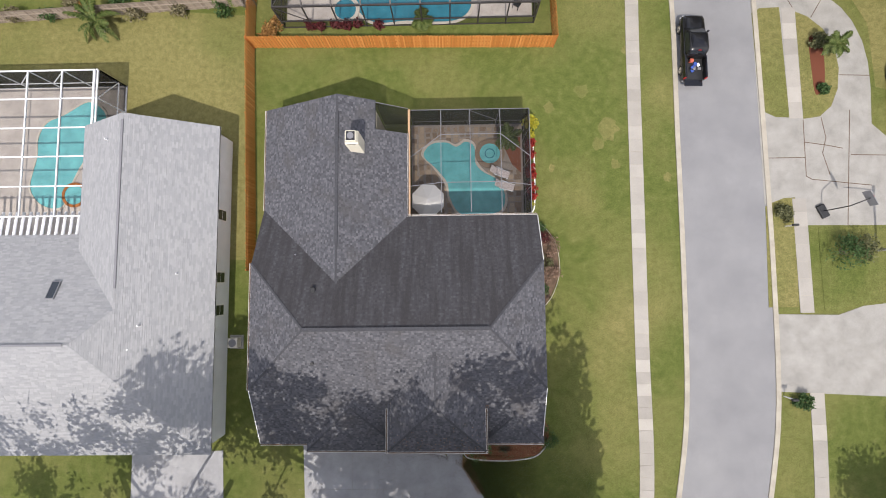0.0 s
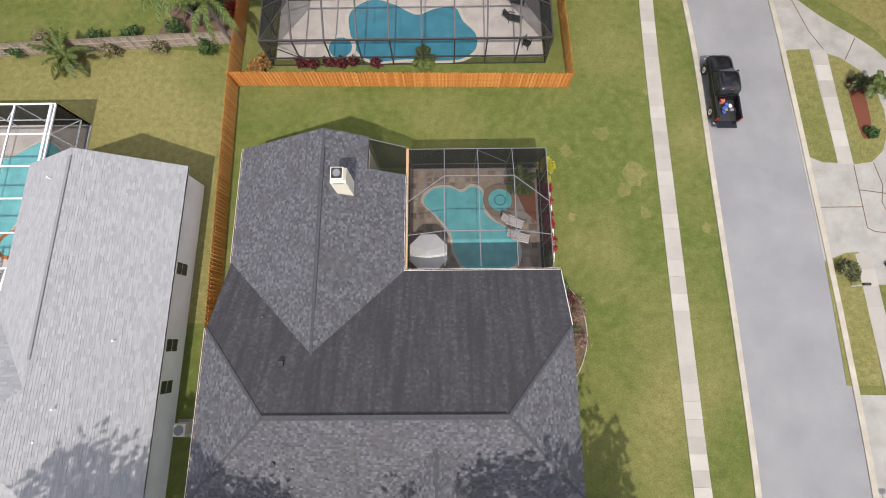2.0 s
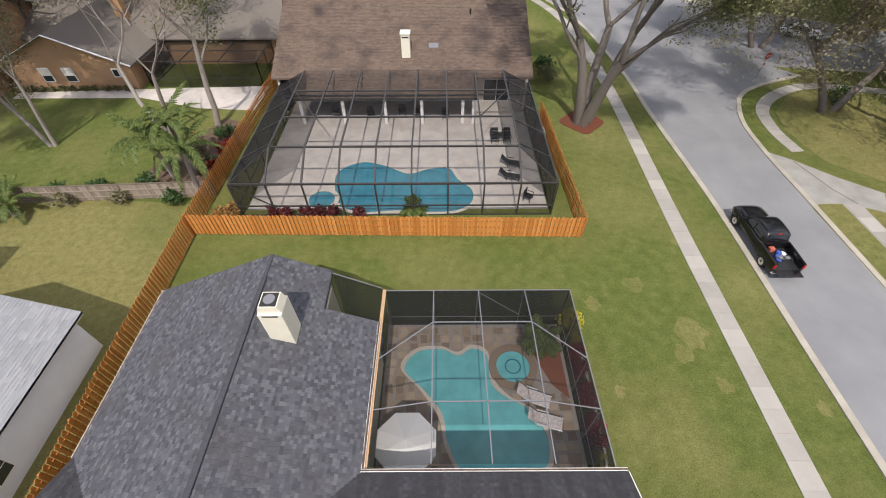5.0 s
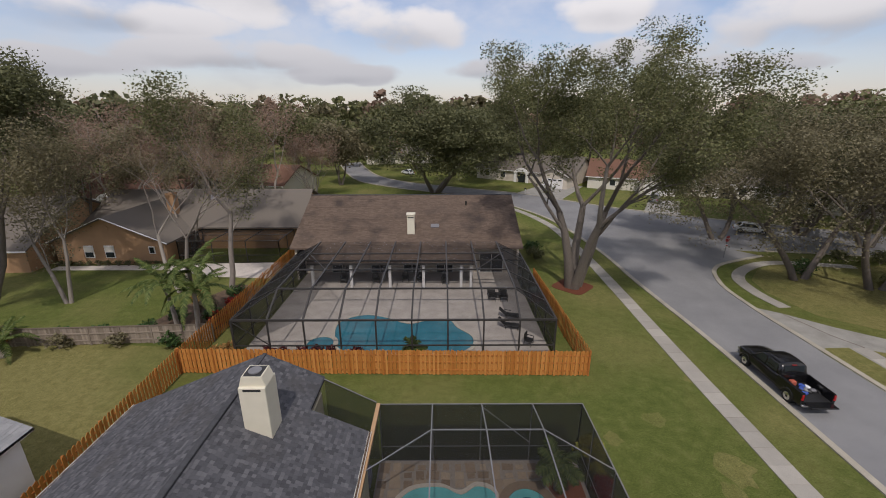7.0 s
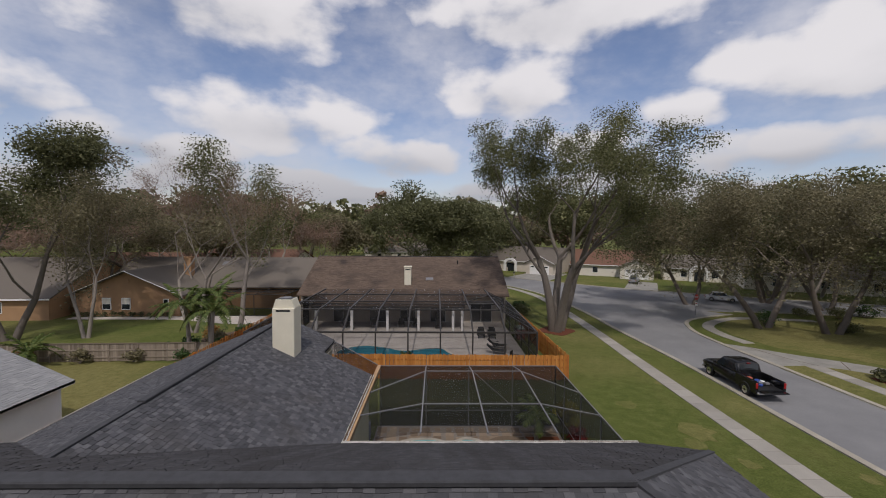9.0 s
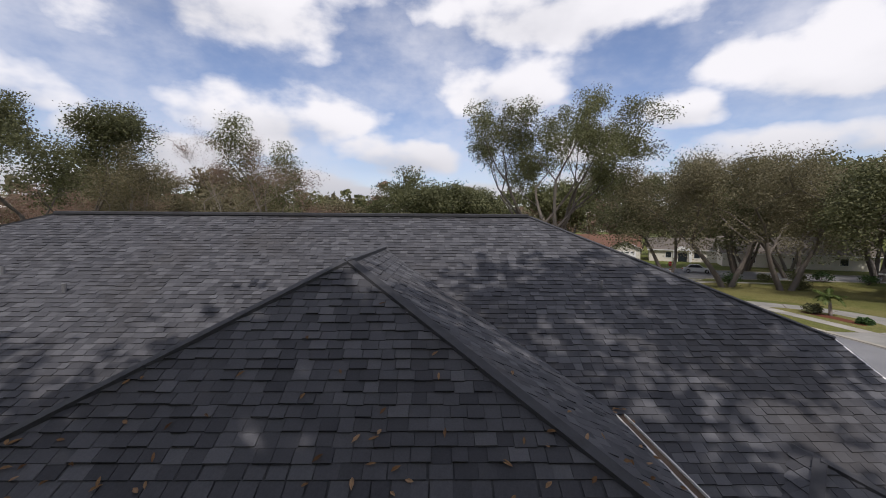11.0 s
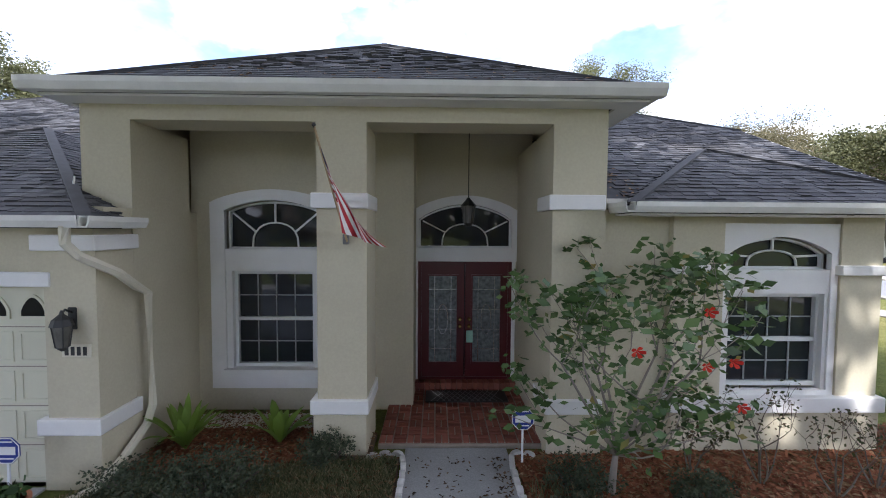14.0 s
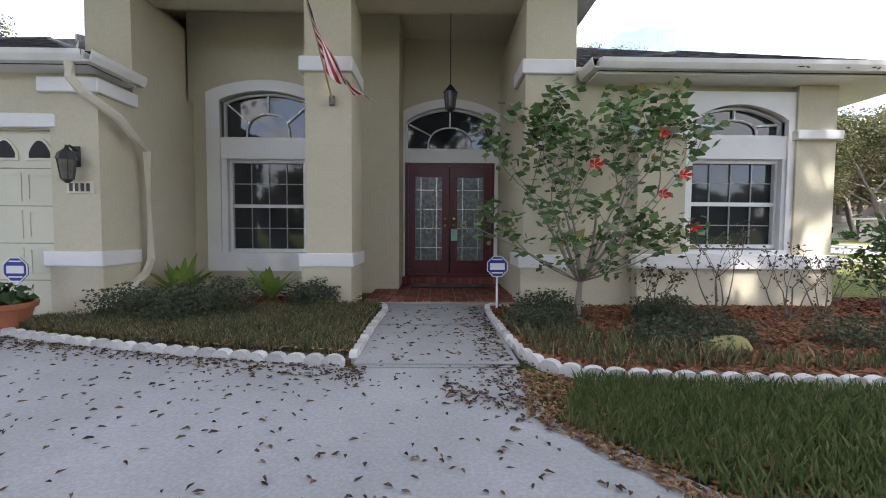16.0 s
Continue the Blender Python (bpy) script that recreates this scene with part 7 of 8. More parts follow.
sk = part("skylight", bx(-0.6, 0.6, -0.5, 0.5, 0, 0.1, 0.02), M_GREYALU, th)
sk.matrix_basis = pose(-31.0, 55.6, 5.72, 25.6, 0, 0)
cage("pool_enclosure", "small black screened patio behind the tan house", -30.5, -18.6, 45.0, 50.4, 0, 2.6, [-30.5, -26.5, -22.5, -18.6], [45.0, 47.7, 50.4], M_BRONZE, M_SCREEN, "sew", 0.08, 0.1)
flat_patch("patio", [(-44, 42.6), (-30.6, 42.6), (-24, 40.5), (-18, 40), (-18, 45), (-30, 44.5), (-44, 43.8)], M_DECKN, 0.03, "pale paved path behind the tan house", "path")
for i in range(11):
    shrub((-44.0 + i * 1.15, 44.0), (0.5, 0.35, 0.7), M_OAKDARK, "low clipped hedge plant under the windows", 200 + i, 200, 0.08)

far_house((-60.0, 50.0), 4, 28, 18, 2.9, 0.45, M_OSTUCCO, M_SHINGLE_T, "beige bungalow with a taupe roof", 3)
far_house((-58.0, 78.0), 0, 26, 14, 2.9, 0.45, M_FARWALL2, M_SHINGLE_R, "cream bungalow with a pinkish brown roof", 3, porch=True)
far_house((-42.0, 92.0), -12, 24, 14, 3.0, 0.45, M_FARWALL2, M_SHINGLE_R, "cream bungalow with a reddish roof", 3, porch=True)
far_house((25.0, 110.0), -35, 26, 15, 3.0, 0.45, M_FARWALL, M_SHINGLE_T, "beige bungalow with an arched entrance and taupe roof", 3, garage=True, porch=True)
far_house((45.5, 98.0), -24, 18, 14, 3.0, 0.45, M_FARWALL2, M_SHINGLE_R, "cream house with a rust roof and white garage", 1, garage=True)
far_house((61.0, 88.0), -26, 14, 12, 3.0, 0.42, M_FARWALL2, M_SHINGLE_T, "white bungalow wing with an arched entrance", 2, porch=True)
far_house((74.0, 72.0), -28, 24, 14, 3.0, 0.45, M_FARWALL2, M_SHINGLE_T, "pale house half hidden behind oaks", 3)
far_house((60.0, 22.0), -75, 22, 14, 3.0, 0.45, M_FARWALL2, M_SHINGLE_T, "pale house behind the circular drive", 3)
far_house((-14.0, 150.0), 10, 24, 14, 3.0, 0.45, M_FARWALL2, M_SHINGLE_T, "pale house far along the street", 3)
far_house((62.0, -4.0), -90, 24, 14, 3.0, 0.45, M_FARWALL, M_SHINGLE_T, "beige house across the street", 3)
flat_patch("driveway", [(36.0, 70.0), (41.0, 67.0), (47.5, 79.5), (43.0, 82.5)], M_CONC, 0.03, "pale concrete driveway to a white garage", "driveway")
flat_patch("driveway", [(17.0, 89.0), (25.0, 82.0), (34.0, 97.0), (26.0, 101.0)], M_CONC, 0.03, "pale concrete driveway beyond the cross street", "driveway")


# ---- vehicles ----
def wheel(parent, x, y, r=0.40, w=0.26):
    s = 1 if x > 0 else -1
    k = part("wheel", tb([(x - w / 2, y, r), (x - w / 2 + 0.03, y, r), (x + w / 2 - 0.03, y, r), (x + w / 2, y, r)], [r * 0.9, r, r, r * 0.9], 20), M_TYRE, parent)
    part("rim", tb([(x + s * (w / 2 - 0.03), y, r), (x + s * (w / 2 + 0.006), y, r)], r * 0.62, 14), M_CHROME, k)
    part("hub", tb([(x + s * w / 2, y, r), (x + s * (w / 2 + 0.02), y, r)], r * 0.18, 8), M_BLACK, k)
    return k


def taper(bm, x, y0, y1, z0, z1, tx, ty0, ty1, bevel=0.06):
    """A body block whose top is narrower than its foot."""
    v = [bm.verts.new(p) for p in ((-x, y0, z0), (x, y0, z0), (x, y1, z0), (-x, y1, z0), (-tx, ty0, z1), (tx, ty0, z1), (tx, ty1, z1), (-tx, ty1, z1))]
    f = [bm.faces.new([v[i] for i in q]) for q in ((3, 2, 1, 0), (4, 5, 6, 7), (0, 1, 5, 4), (1, 2, 6, 5), (2, 3, 7, 6), (3, 0, 4, 7))]
    if bevel:
        bmesh.ops.bevel(bm, geom=list({e for q in f for e in q.edges}), offset=bevel, segments=2, affect="EDGES")
    return bm


def loft(rows, close=True):
    """A skin over mirrored half outlines; rows: (y, [(x, z), ...] from the foot to the crown)."""
    bm = bmesh.new()
    rings = []
    for y, half in rows:
        full = [(x, z) for x, z in half] + [(-x, z) for x, z in reversed(half)]
        rings.append([bm.verts.new((x, y, z)) for x, z in full])
    n = len(rings[0])
    for a, b in zip(rings, rings[1:]):
        for k in range(n):
            bm.faces.new((a[k], a[(k + 1) % n], b[(k + 1) % n], b[k]))
    if close:
        bm.faces.new(rings[0][::-1])
        bm.faces.new(rings[-1])
    bmesh.ops.recalc_face_normals(bm, faces=bm.faces)
    return bm


def flank(w, z0, shoulder, crown):
    """Half outline of a car's side: sill, bulge, shoulder, crown."""
    return [(w * 0.90, z0), (w * 0.985, z0 + 0.12), (w, z0 + 0.42 * (shoulder - z0)), (w * 0.985, shoulder - 0.08), (w * 0.93, shoulder), (w * 0.55, crown), (0.02, crown + 0.01)]


tr = thing("pickup_truck", "black crew-cab pickup truck parked with its tailgate down", "pickup truck", (22.75, 21.6, 0.012), -1)
body = part("body", loft([(2.93, flank(0.74, 0.52, 0.92, 0.95)), (2.86, flank(0.88, 0.44, 1.00, 1.05)), (2.60, flank(0.97, 0.42, 1.08, 1.14)), (2.1, flank(1.0, 0.42, 1.13, 1.19)), (1.45, flank(0.99, 0.42, 1.17, 1.22)),
                          (0.6, flank(0.99, 0.42, 1.19, 1.2)), (-0.95, flank(0.99, 0.42, 1.19, 1.2))]), M_CARBLACK, tr, smooth=True)
for s in (-1, 1):
    part("bed_side", pr([(s * 0.99, 0.45), (s * 1.0, 0.8), (s * 0.985, 1.22), (s * 0.95, 1.26), (s * 0.84, 1.26), (s * 0.82, 1.2), (s * 0.82, 0.68)], "y", -2.92, -0.96), M_CARBLACK, tr)
part("bed_floor", bx(-0.84, 0.84, -2.92, -0.96, 0.62, 0.70), M_BLACK, tr)
part("bed_front", bx(-0.84, 0.84, -1.02, -0.93, 0.6, 1.25), M_CARBLACK, tr)


def roofline(w, top, foot=1.17):
    return [(w, foot), (w * 0.965, foot + 0.35 * (top - foot)), (w * 0.86, top - 0.09), (w * 0.74, top - 0.02), (w * 0.4, top), (0.02, top + 0.01)]


cabp = part("cab", loft([(1.60, roofline(0.93, 1.22)), (1.25, roofline(0.93, 1.50)), (0.85, roofline(0.93, 1.80)), (0.55, roofline(0.93, 1.90)), (0.0, roofline(0.93, 1.93)), (-0.55, roofline(0.93, 1.91)), (-0.80, roofline(0.92, 1.84)), (-0.94, roofline(0.90, 1.45))]), M_CARBLACK, tr, smooth=True)
part("windscreen", pr([(1.50, 1.33), (0.80, 1.86), (0.79, 1.845), (1.48, 1.315)], "x", -0.66, 0.66), M_DARKGLASS, cabp)
part("rear_window", pr([(-0.945, 1.42), (-0.85, 1.78), (-0.83, 1.78), (-0.92, 1.42)], "x", -0.62, 0.62), M_DARKGLASS, cabp)
part("brake_light", bx(-0.14, 0.14, -0.86, -0.80, 1.84, 1.87), M_LAMP, cabp)
for s in (-1, 1):
    for y0, y1 in ((-0.70, 0.22), (0.30, 1.12)):
        g = bmesh.new()
        a = [(s * 0.925, y0, 1.27), (s * 0.925, y1 + (0.10 if y1 > 1 else 0), 1.27), (s * 0.82, y1 - (0.36 if y1 > 1 else 0), 1.76), (s * 0.82, y0 + 0.05, 1.76)]
        g.faces.new([g.verts.new((p[0] + s * 0.006, p[1], p[2])) for p in a])
        part("side_window", g, M_DARKGLASS, cabp)
        part("door_handle", bx(s * 0.995 - 0.02, s * 0.995 + 0.02, y0 + 0.06, y0 + 0.24, 1.02, 1.06, 0.008), M_CARBLACK, body)
    part("mirror", bx(s * 1.08 - 0.10, s * 1.08 + 0.10, 1.15, 1.28, 1.22, 1.44, 0.04), M_CARBLACK, cabp)
    part("tail_light", bx(s * 0.93 - 0.07, s * 0.93 + 0.07, -2.96, -2.90, 0.82, 1.18, 0.015), M_LAMP, tr)
    part("headlight", bx(s * 0.76 - 0.15, s * 0.76 + 0.13, 2.80, 2.93, 0.80, 0.98, 0.03), M_CHROME, tr)
    for y in (-1.92, 1.95):
        wheel(tr, s * 0.87, y, 0.41)
        arc = [(s * 0.985, y + 0.50 * math.cos(a), 0.42 + 0.50 * math.sin(a)) for a in [math.pi * k / 10 for k in range(11)]]
        part("wheel_arch", tb(arc, 0.045, 6), M_CARBLACK, tr)
part("tailgate", bx(-0.80, 0.80, -3.50, -2.93, 0.63, 0.71, 0.02), M_CARBLACK, tr)
part("rear_bumper", bx(-0.95, 0.95, -3.06, -2.92, 0.42, 0.58, 0.04), M_CHROME, tr)
part("grille", bx(-0.55, 0.55, 2.88, 2.96, 0.66, 0.98, 0.02), M_CHROME, tr)
part("front_bumper", bx(-0.92, 0.92, 2.80, 3.02, 0.42, 0.62, 0.06), M_CHROME, tr)
M_TARP = plain("blue_tarp", (0.04, 0.09, 0.36), 0.5, scale=5, vary=0.6)
rnd = random.Random(61)
for k in range(9):
    part("cargo", bx(-0.16, 0.16, -0.12, 0.12, 0, 0.16, 0.04), (M_TARP, M_BLACK, M_GREYALU, M_TARP, M_WHITEALU)[k % 5], tr, "odds and ends piled in the bed").matrix_basis = pose(rnd.uniform(-0.45, 0.5), rnd.uniform(-2.3, -1.3), 0.70 + 0.04 * (k % 3), 0, 0, rnd.uniform(0, 180))
part("fuel_can", bx(-0.4, -0.05, -1.4, -1.1, 0.7, 1.02, 0.04), plain("red_can", (0.42, 0.10, 0.06), 0.5, scale=5, vary=0.4), tr, "red plastic fuel can")


def car(at, rz, mat, label, tall=1.45):
    t = thing("car", label, "car", (*at, 0.016), rz, group="parked cars")
    part("body", taper(bmesh.new(), 0.88, -2.25, 2.25, 0.28, 0.88, 0.82, -2.15, 2.05, 0.12), mat, t)
    c = part("cabin", taper(bmesh.new(), 0.80, -1.75, 1.05, 0.86, tall, 0.60, -1.1, 0.35, 0.05), mat, t)
    for s in (-1, 1):
        g = bmesh.new()
        g.faces.new([g.verts.new(p) for p in ((s * 0.79, -1.45, 0.93), (s * 0.79, 0.80, 0.93), (s * 0.635, 0.30, tall - 0.07), (s * 0.635, -1.05, tall - 0.07))])
        part("side_window", g, M_DARKGLASS, c)
        for y in (-1.35, 1.40):
            wheel(t, s * 0.78, y, 0.33, 0.22)
        part("headlight", bx(s * 0.6 - 0.14, s * 0.6 + 0.14, 2.16, 2.24, 0.58, 0.74), M_CHROME, t)
        part("tail_light", bx(s * 0.62 - 0.14, s * 0.62 + 0.14, -2.26, -2.18, 0.6, 0.76), M_LAMP, t)
    part("windscreen", pr([(0.98, 0.92), (0.36, tall - 0.04), (0.38, tall - 0.03), (1.01, 0.93)], "x", -0.58, 0.58), M_DARKGLASS, c)
    part("rear_window", pr([(-1.70, 0.92), (-1.10, tall - 0.04), (-1.12, tall - 0.03), (-1.73, 0.93)], "x", -0.58, 0.58), M_DARKGLASS, c)
    return t


car((46.0, 57.4), -118, M_CARWHITE, "white saloon parked on the cross street")
car((42.8, 80.0), -32, M_CARGREY, "silver car in front of a white garage", 1.62)
car((-9.0, 118.0), 40, M_CARWHITE, "white car far along the street")
car((-50.0, 71.0), 80, M_CARBLACK, "black car in front of a far house")
car((41.2, 17.5), 0, M_CARBLACK, "black car beside the circular drive")

# ---- street furniture ----
ss = thing("stop_sign", "red octagonal stop sign on a post at the junction", "sign", (34.9, 46.2, 0), 20)
part("post", br((0, 0, 0), (0, 0, 2.75), 0.06), M_GREYALU, ss)
bm = pr([(0.38 * math.cos(math.pi / 8 + i * math.pi / 4), 2.45 + 0.38 * math.sin(math.pi / 8 + i * math.pi / 4)) for i in range(8)], "y", -0.06, -0.035)
plate = part("plate", bm, plain("sign_red", (0.45, 0.03, 0.03), 0.4, vary=0.05), ss)


def text_mesh(body, size, mat, name="lettering", depth=0.004):
    """Lettering as a mesh standing upright, facing -y."""
    cu = bpy.data.curves.new(name, "FONT")
    cu.body, cu.size, cu.align_x, cu.align_y, cu.extrude = body, size, "CENTER", "CENTER", depth
    tmp = bpy.data.objects.new("tmp", cu)
    scene.collection.objects.link(tmp)
    me = bpy.data.meshes.new_from_object(tmp.evaluated_get(bpy.context.evaluated_depsgraph_get()))
    bpy.data.objects.remove(tmp)
    me.materials.clear()
    me.materials.append(mat)
    return me


lt = new("lettering", text_mesh("STOP", 0.26, M_WHITEALU))
lt.parent, lt.matrix_basis = plate, pose(0, -0.066, 2.45, 90, 0, 0)
part("notice", bx(-0.22, 0.22, -0.06, -0.035, 1.3, 1.75), M_TRIM, ss, "white notice with red bars")
part("notice_bar", bx(-0.18, 0.18, -0.065, -0.06, 1.55, 1.68), M_LAMP, ss)

hoop = thing("basketball_hoop", "portable basketball hoop beside the drive", "basketball hoop", (33.7, 6.7, 0.03), 25)
part("base", bx(-0.35, 0.35, -0.6, 0.6, 0, 0.25, 0.05), M_BLACK, hoop)
part("pole", tb([(0, 0, 0.2), (0.1, 0, 2.6), (1.3, 0, 3.2)], 0.05), M_BLACK, hoop)
part("backboard", bx(1.30, 1.34, -0.65, 0.65, 2.8, 3.5), M_GREYALU, hoop)
part("ring", tb([(1.62 + 0.23 * math.cos(a), 0.23 * math.sin(a), 3.0) for a in [i * math.pi / 8 for i in range(17)]], 0.012, 5), M_LAMP, hoop)
sl = thing("street_lamp", "concrete street lamp with a long arm and pale head", "street lamp", (38.2, 3.2, 0), 180)
part("pole", tb([(0, 0, 0), (0, 0, 7.5)], [0.12, 0.08]), M_CONC, sl)
part("arm", tb([(0, 0, 7.4), (1.4, 0.05, 7.75), (2.6, 0.0, 7.8)], 0.04), M_GREYALU, sl)
part("head", taper(bmesh.new(), 0.15, -0.2, 0.35, 7.70, 7.86, 0.1, -0.15, 0.3, 0.03), M_WHITEALU, sl)
for x, y in ((30.4, 5.4), (29.3, -9.3), (18.6, 88.0)):
    mb = thing("mailbox", "small kerbside mailbox on a post", "mailbox", (x, y, 0), 0, group="mailboxes")
    part("post", bx(-0.05, 0.05, -0.05, 0.05, 0, 1.05), M_TRIM, mb)
    part("box", bx(-0.26, 0.26, -0.1, 0.1, 1.05, 1.3, 0.04), M_BLACK, mb)


garden_before = set(scene.objects)
# ---- the front garden ----
LBED = [(-3.85, -13.05), (-3.2, -13.3), (-1.8, -13.72), (-0.4, -14.02), (0.40, -14.12), (0.36, -11.55), (-0.05, -11.50), (-0.05, -10.9), (-0.9, -10.9), (-0.9, -10.22), (-3.2, -10.22), (-3.2, -12.4), (-3.9, -12.6)]
flat_patch("planting_bed", LBED, M_SOIL, 0.05, "planting bed of low grassy ground cover and mulch", "planting bed", 0.06)
RBED = [(1.98, -11.40), (1.98, -13.3), (2.05, -14.0), (2.3, -14.35), (3.0, -14.5), (4.66, -14.62), (6.5, -14.6), (8.5, -14.2), (9.6, -13.2), (9.8, -11.8), (9.0, -10.6), (7.4, -10.6), (7.4, -11.42), (4.2, -11.42), (3.2, -11.5)]
flat_patch("planting_bed", RBED, M_MULCH, 0.05, "bed of red mulch and fallen leaves under shrubs", "planting bed", 0.06)
flat_patch("planting_bed", [(-3.2, -11.9), (-0.9, -11.7), (-0.9, -10.25), (-3.2, -10.25)], M_MULCH, 0.058, "red mulch under the tall window", "planting bed", 0.03)


def scatter_mesh(region, n, make, mat, seed, z=0.05, lim=None, dens=None):
    """Small loose pieces spread over an outline; make(rnd) gives verts and faces about the origin."""
    rnd = random.Random(seed)
    xs_, ys_ = [p[0] for p in region], [p[1] for p in region]
    verts, faces, k = [], [], 0
    while k < n:
        x, y = rnd.uniform(min(xs_), max(xs_)), rnd.uniform(min(ys_), max(ys_))
        if not inside(x, y, region):
            k += 0.2
            continue
        if dens and rnd.random() > dens(x, y):
            k += 0.1
            continue
        v, f = make(rnd)
        b = len(verts)
        verts += [(x + q[0], y + q[1], z + q[2]) for q in v]
        faces += [tuple(b + i for i in q) for q in f]
        k += 1
    return whole("pieces", verts, faces, mat)


def chip(rnd, s=0.05):
    a, t = rnd.uniform(0, 6.28), rnd.uniform(-0.5, 0.5)
    l, w = s * rnd.uniform(0.5, 1.3), s * rnd.uniform(0.15, 0.4)
    u, v = Vector((math.cos(a), math.sin(a), t)) * l, Vector((-math.sin(a), math.cos(a), rnd.uniform(-0.4, 0.4))) * w
    o = Vector((0, 0, rnd.uniform(0.002, 0.02)))
    return [o - u - v, o + u - v, o + u + v, o - u + v], [(0, 1, 2, 3)]


def dead_leaf(rnd, s=0.045):
    a = rnd.uniform(0, 6.28)
    l, w = s * rnd.uniform(0.7, 1.4), s * rnd.uniform(0.3, 0.5)
    u, v = Vector((math.cos(a), math.sin(a), 0)), Vector((-math.sin(a), math.cos(a), 0))
    c = rnd.uniform(0.004, 0.018)
    return [-u * l + Vector((0, 0, 0.003)), -u * 0.2 * l + v * w + Vector((0, 0, c)), u * 0.5 * l + v * w * 0.8 + Vector((0, 0, c * 0.7)), u * l + Vector((0, 0, 0.003)), u * 0.5 * l - v * w * 0.8 + Vector((0, 0, c)), -u * 0.2 * l - v * w + Vector((0, 0, c * 0.6))], [(0, 1, 2, 3), (0, 3, 4, 5)]


def blade(rnd, h=0.14):
    a = rnd.uniform(0, 6.28)
    hh = h * rnd.uniform(0.5, 1.3)
    d = Vector((math.cos(a), math.sin(a), 0))
    s = Vector((-d.y, d.x, 0)) * 0.006
    b = d * hh * rnd.uniform(0.1, 0.7)
    return [-s, s, b * 0.45 + s * 0.8 + Vector((0, 0, hh * 0.65)), b + Vector((0, 0, hh)), b * 0.45 - s * 0.8 + Vector((0, 0, hh * 0.65))], [(0, 1, 2, 3, 4)]


def stuff(name, me, label, category):
    return tagged(new(name, me), label, category, kind="stuff")


M_BLADE = leaf_mat("grass_blade", [(0.0, (0.075, 0.11, 0.036)), (0.5, (0.125, 0.165, 0.06)), (0.9, (0.185, 0.21, 0.09)), (1.0, (0.28, 0.24, 0.13))])
M_MONDO = leaf_mat("ground_cover", [(0.0, (0.07, 0.085, 0.040)), (0.45, (0.135, 0.15, 0.072)), (0.75, (0.20, 0.205, 0.105)), (1.0, (0.42, 0.33, 0.20))])
stuff("mulch", scatter_mesh(RBED, 16000, chip, M_MULCH, 1), "loose red bark mulch", "mulch")
stuff("mulch", scatter_mesh([(-3.2, -12.0), (-0.9, -11.8), (-0.9, -10.25), (-3.2, -10.25)], 3000, chip, M_MULCH, 2), "loose red bark mulch", "mulch")
stuff("leaf_litter", scatter_mesh(RBED, 9000, dead_leaf, M_LITTER, 3, 0.06), "fallen brown oak leaves", "leaves")
stuff("ground_cover", scatter_mesh([(-3.8, -13.0), (-1.8, -13.6), (0.34, -14.0), (0.34, -11.7), (-0.9, -11.8), (-3.2, -12.3)], 34000, lambda r: blade(r, 0.105), M_MONDO, 4), "dark grassy ground cover with dry tips", "ground cover")
stuff("ground_cover", scatter_mesh([(2.0, -12.4), (2.1, -14.0), (2.6, -14.35), (6.5, -14.5), (6.5, -14.2), (3.6, -14.1), (2.9, -13.3), (2.6, -12.2)], 2300, lambda r: blade(r, 0.15), M_MONDO, 5), "dark grassy ground cover along the edging", "ground cover")
stuff("leaf_litter", scatter_mesh(LBED, 2600, lambda r: dead_leaf(r, 0.032), M_LITTER, 12, 0.12), "fallen oak leaves on the ground cover", "leaves")
FRONT_LAWN = [(2.3, -14.5), (4.6, -14.75), (7.0, -14.75), (10.5, -14.0), (14, -16), (12, -20), (5.0, -19.5), (3.5, -17.5), (2.6, -16.1), (1.95, -15.3)]
stuff("grass", scatter_mesh(FRONT_LAWN, 60000, lambda r: blade(r, 0.10), M_BLADE, 6, 0.0, dens=lambda x, y: max(0.06, 1.0 - 0.14 * math.hypot(x - 2.5, y + 15.5))), "thick green lawn blades", "grass")


def near_edge(x, y):
    """More leaves gather along the edging and the drive's rim."""
    e = min(abs(y + 13.46 + 0.26 * (x + 3.2)) if x < 0.6 else 9, abs(x - 1.75) if y > -15 else 9, abs((x - 1.9) * 0.75 + (y + 15.2)) if x > 1.2 else 9)
    return 0.06 + 0.95 * math.exp(-(e / 0.16) ** 2)


stuff("leaf_litter", scatter_mesh([(-6, -12.6), (-3.9, -13.1), (-2.5, -13.5), (0.45, -14.2), (0.5, -11.6), (1.85, -11.6), (2.0, -14.1), (2.3, -14.5), (3.2, -16.4), (3.6, -17.6), (2, -18.2), (-6, -18.2)], 9800, lambda r: dead_leaf(r, 0.023), M_DARKLITTER, 7, 0.028, dens=near_edge), "fallen oak leaves drifted along the edging", "leaves")
stuff("leaf_litter", scatter_mesh([(1.9, -14.3), (2.4, -14.55), (3.3, -16.2), (3.9, -17.6), (3.2, -17.6), (2.4, -16.2), (1.75, -15.2)], 4600, lambda r: dead_leaf(r, 0.026), M_LITTER, 8, 0.03), "drift of fallen oak leaves beside the drive", "leaves")
stuff("gravel", scatter_mesh([(-3.15, -10.75), (-0.9, -10.75), (-0.9, -10.25), (-3.15, -10.25)], 1500, lambda r: chip(r, 0.035), plain("white_pebble", (0.62, 0.58, 0.50), 0.8, vary=0.2), 9, 0.065), "white pebbles below the window", "gravel")
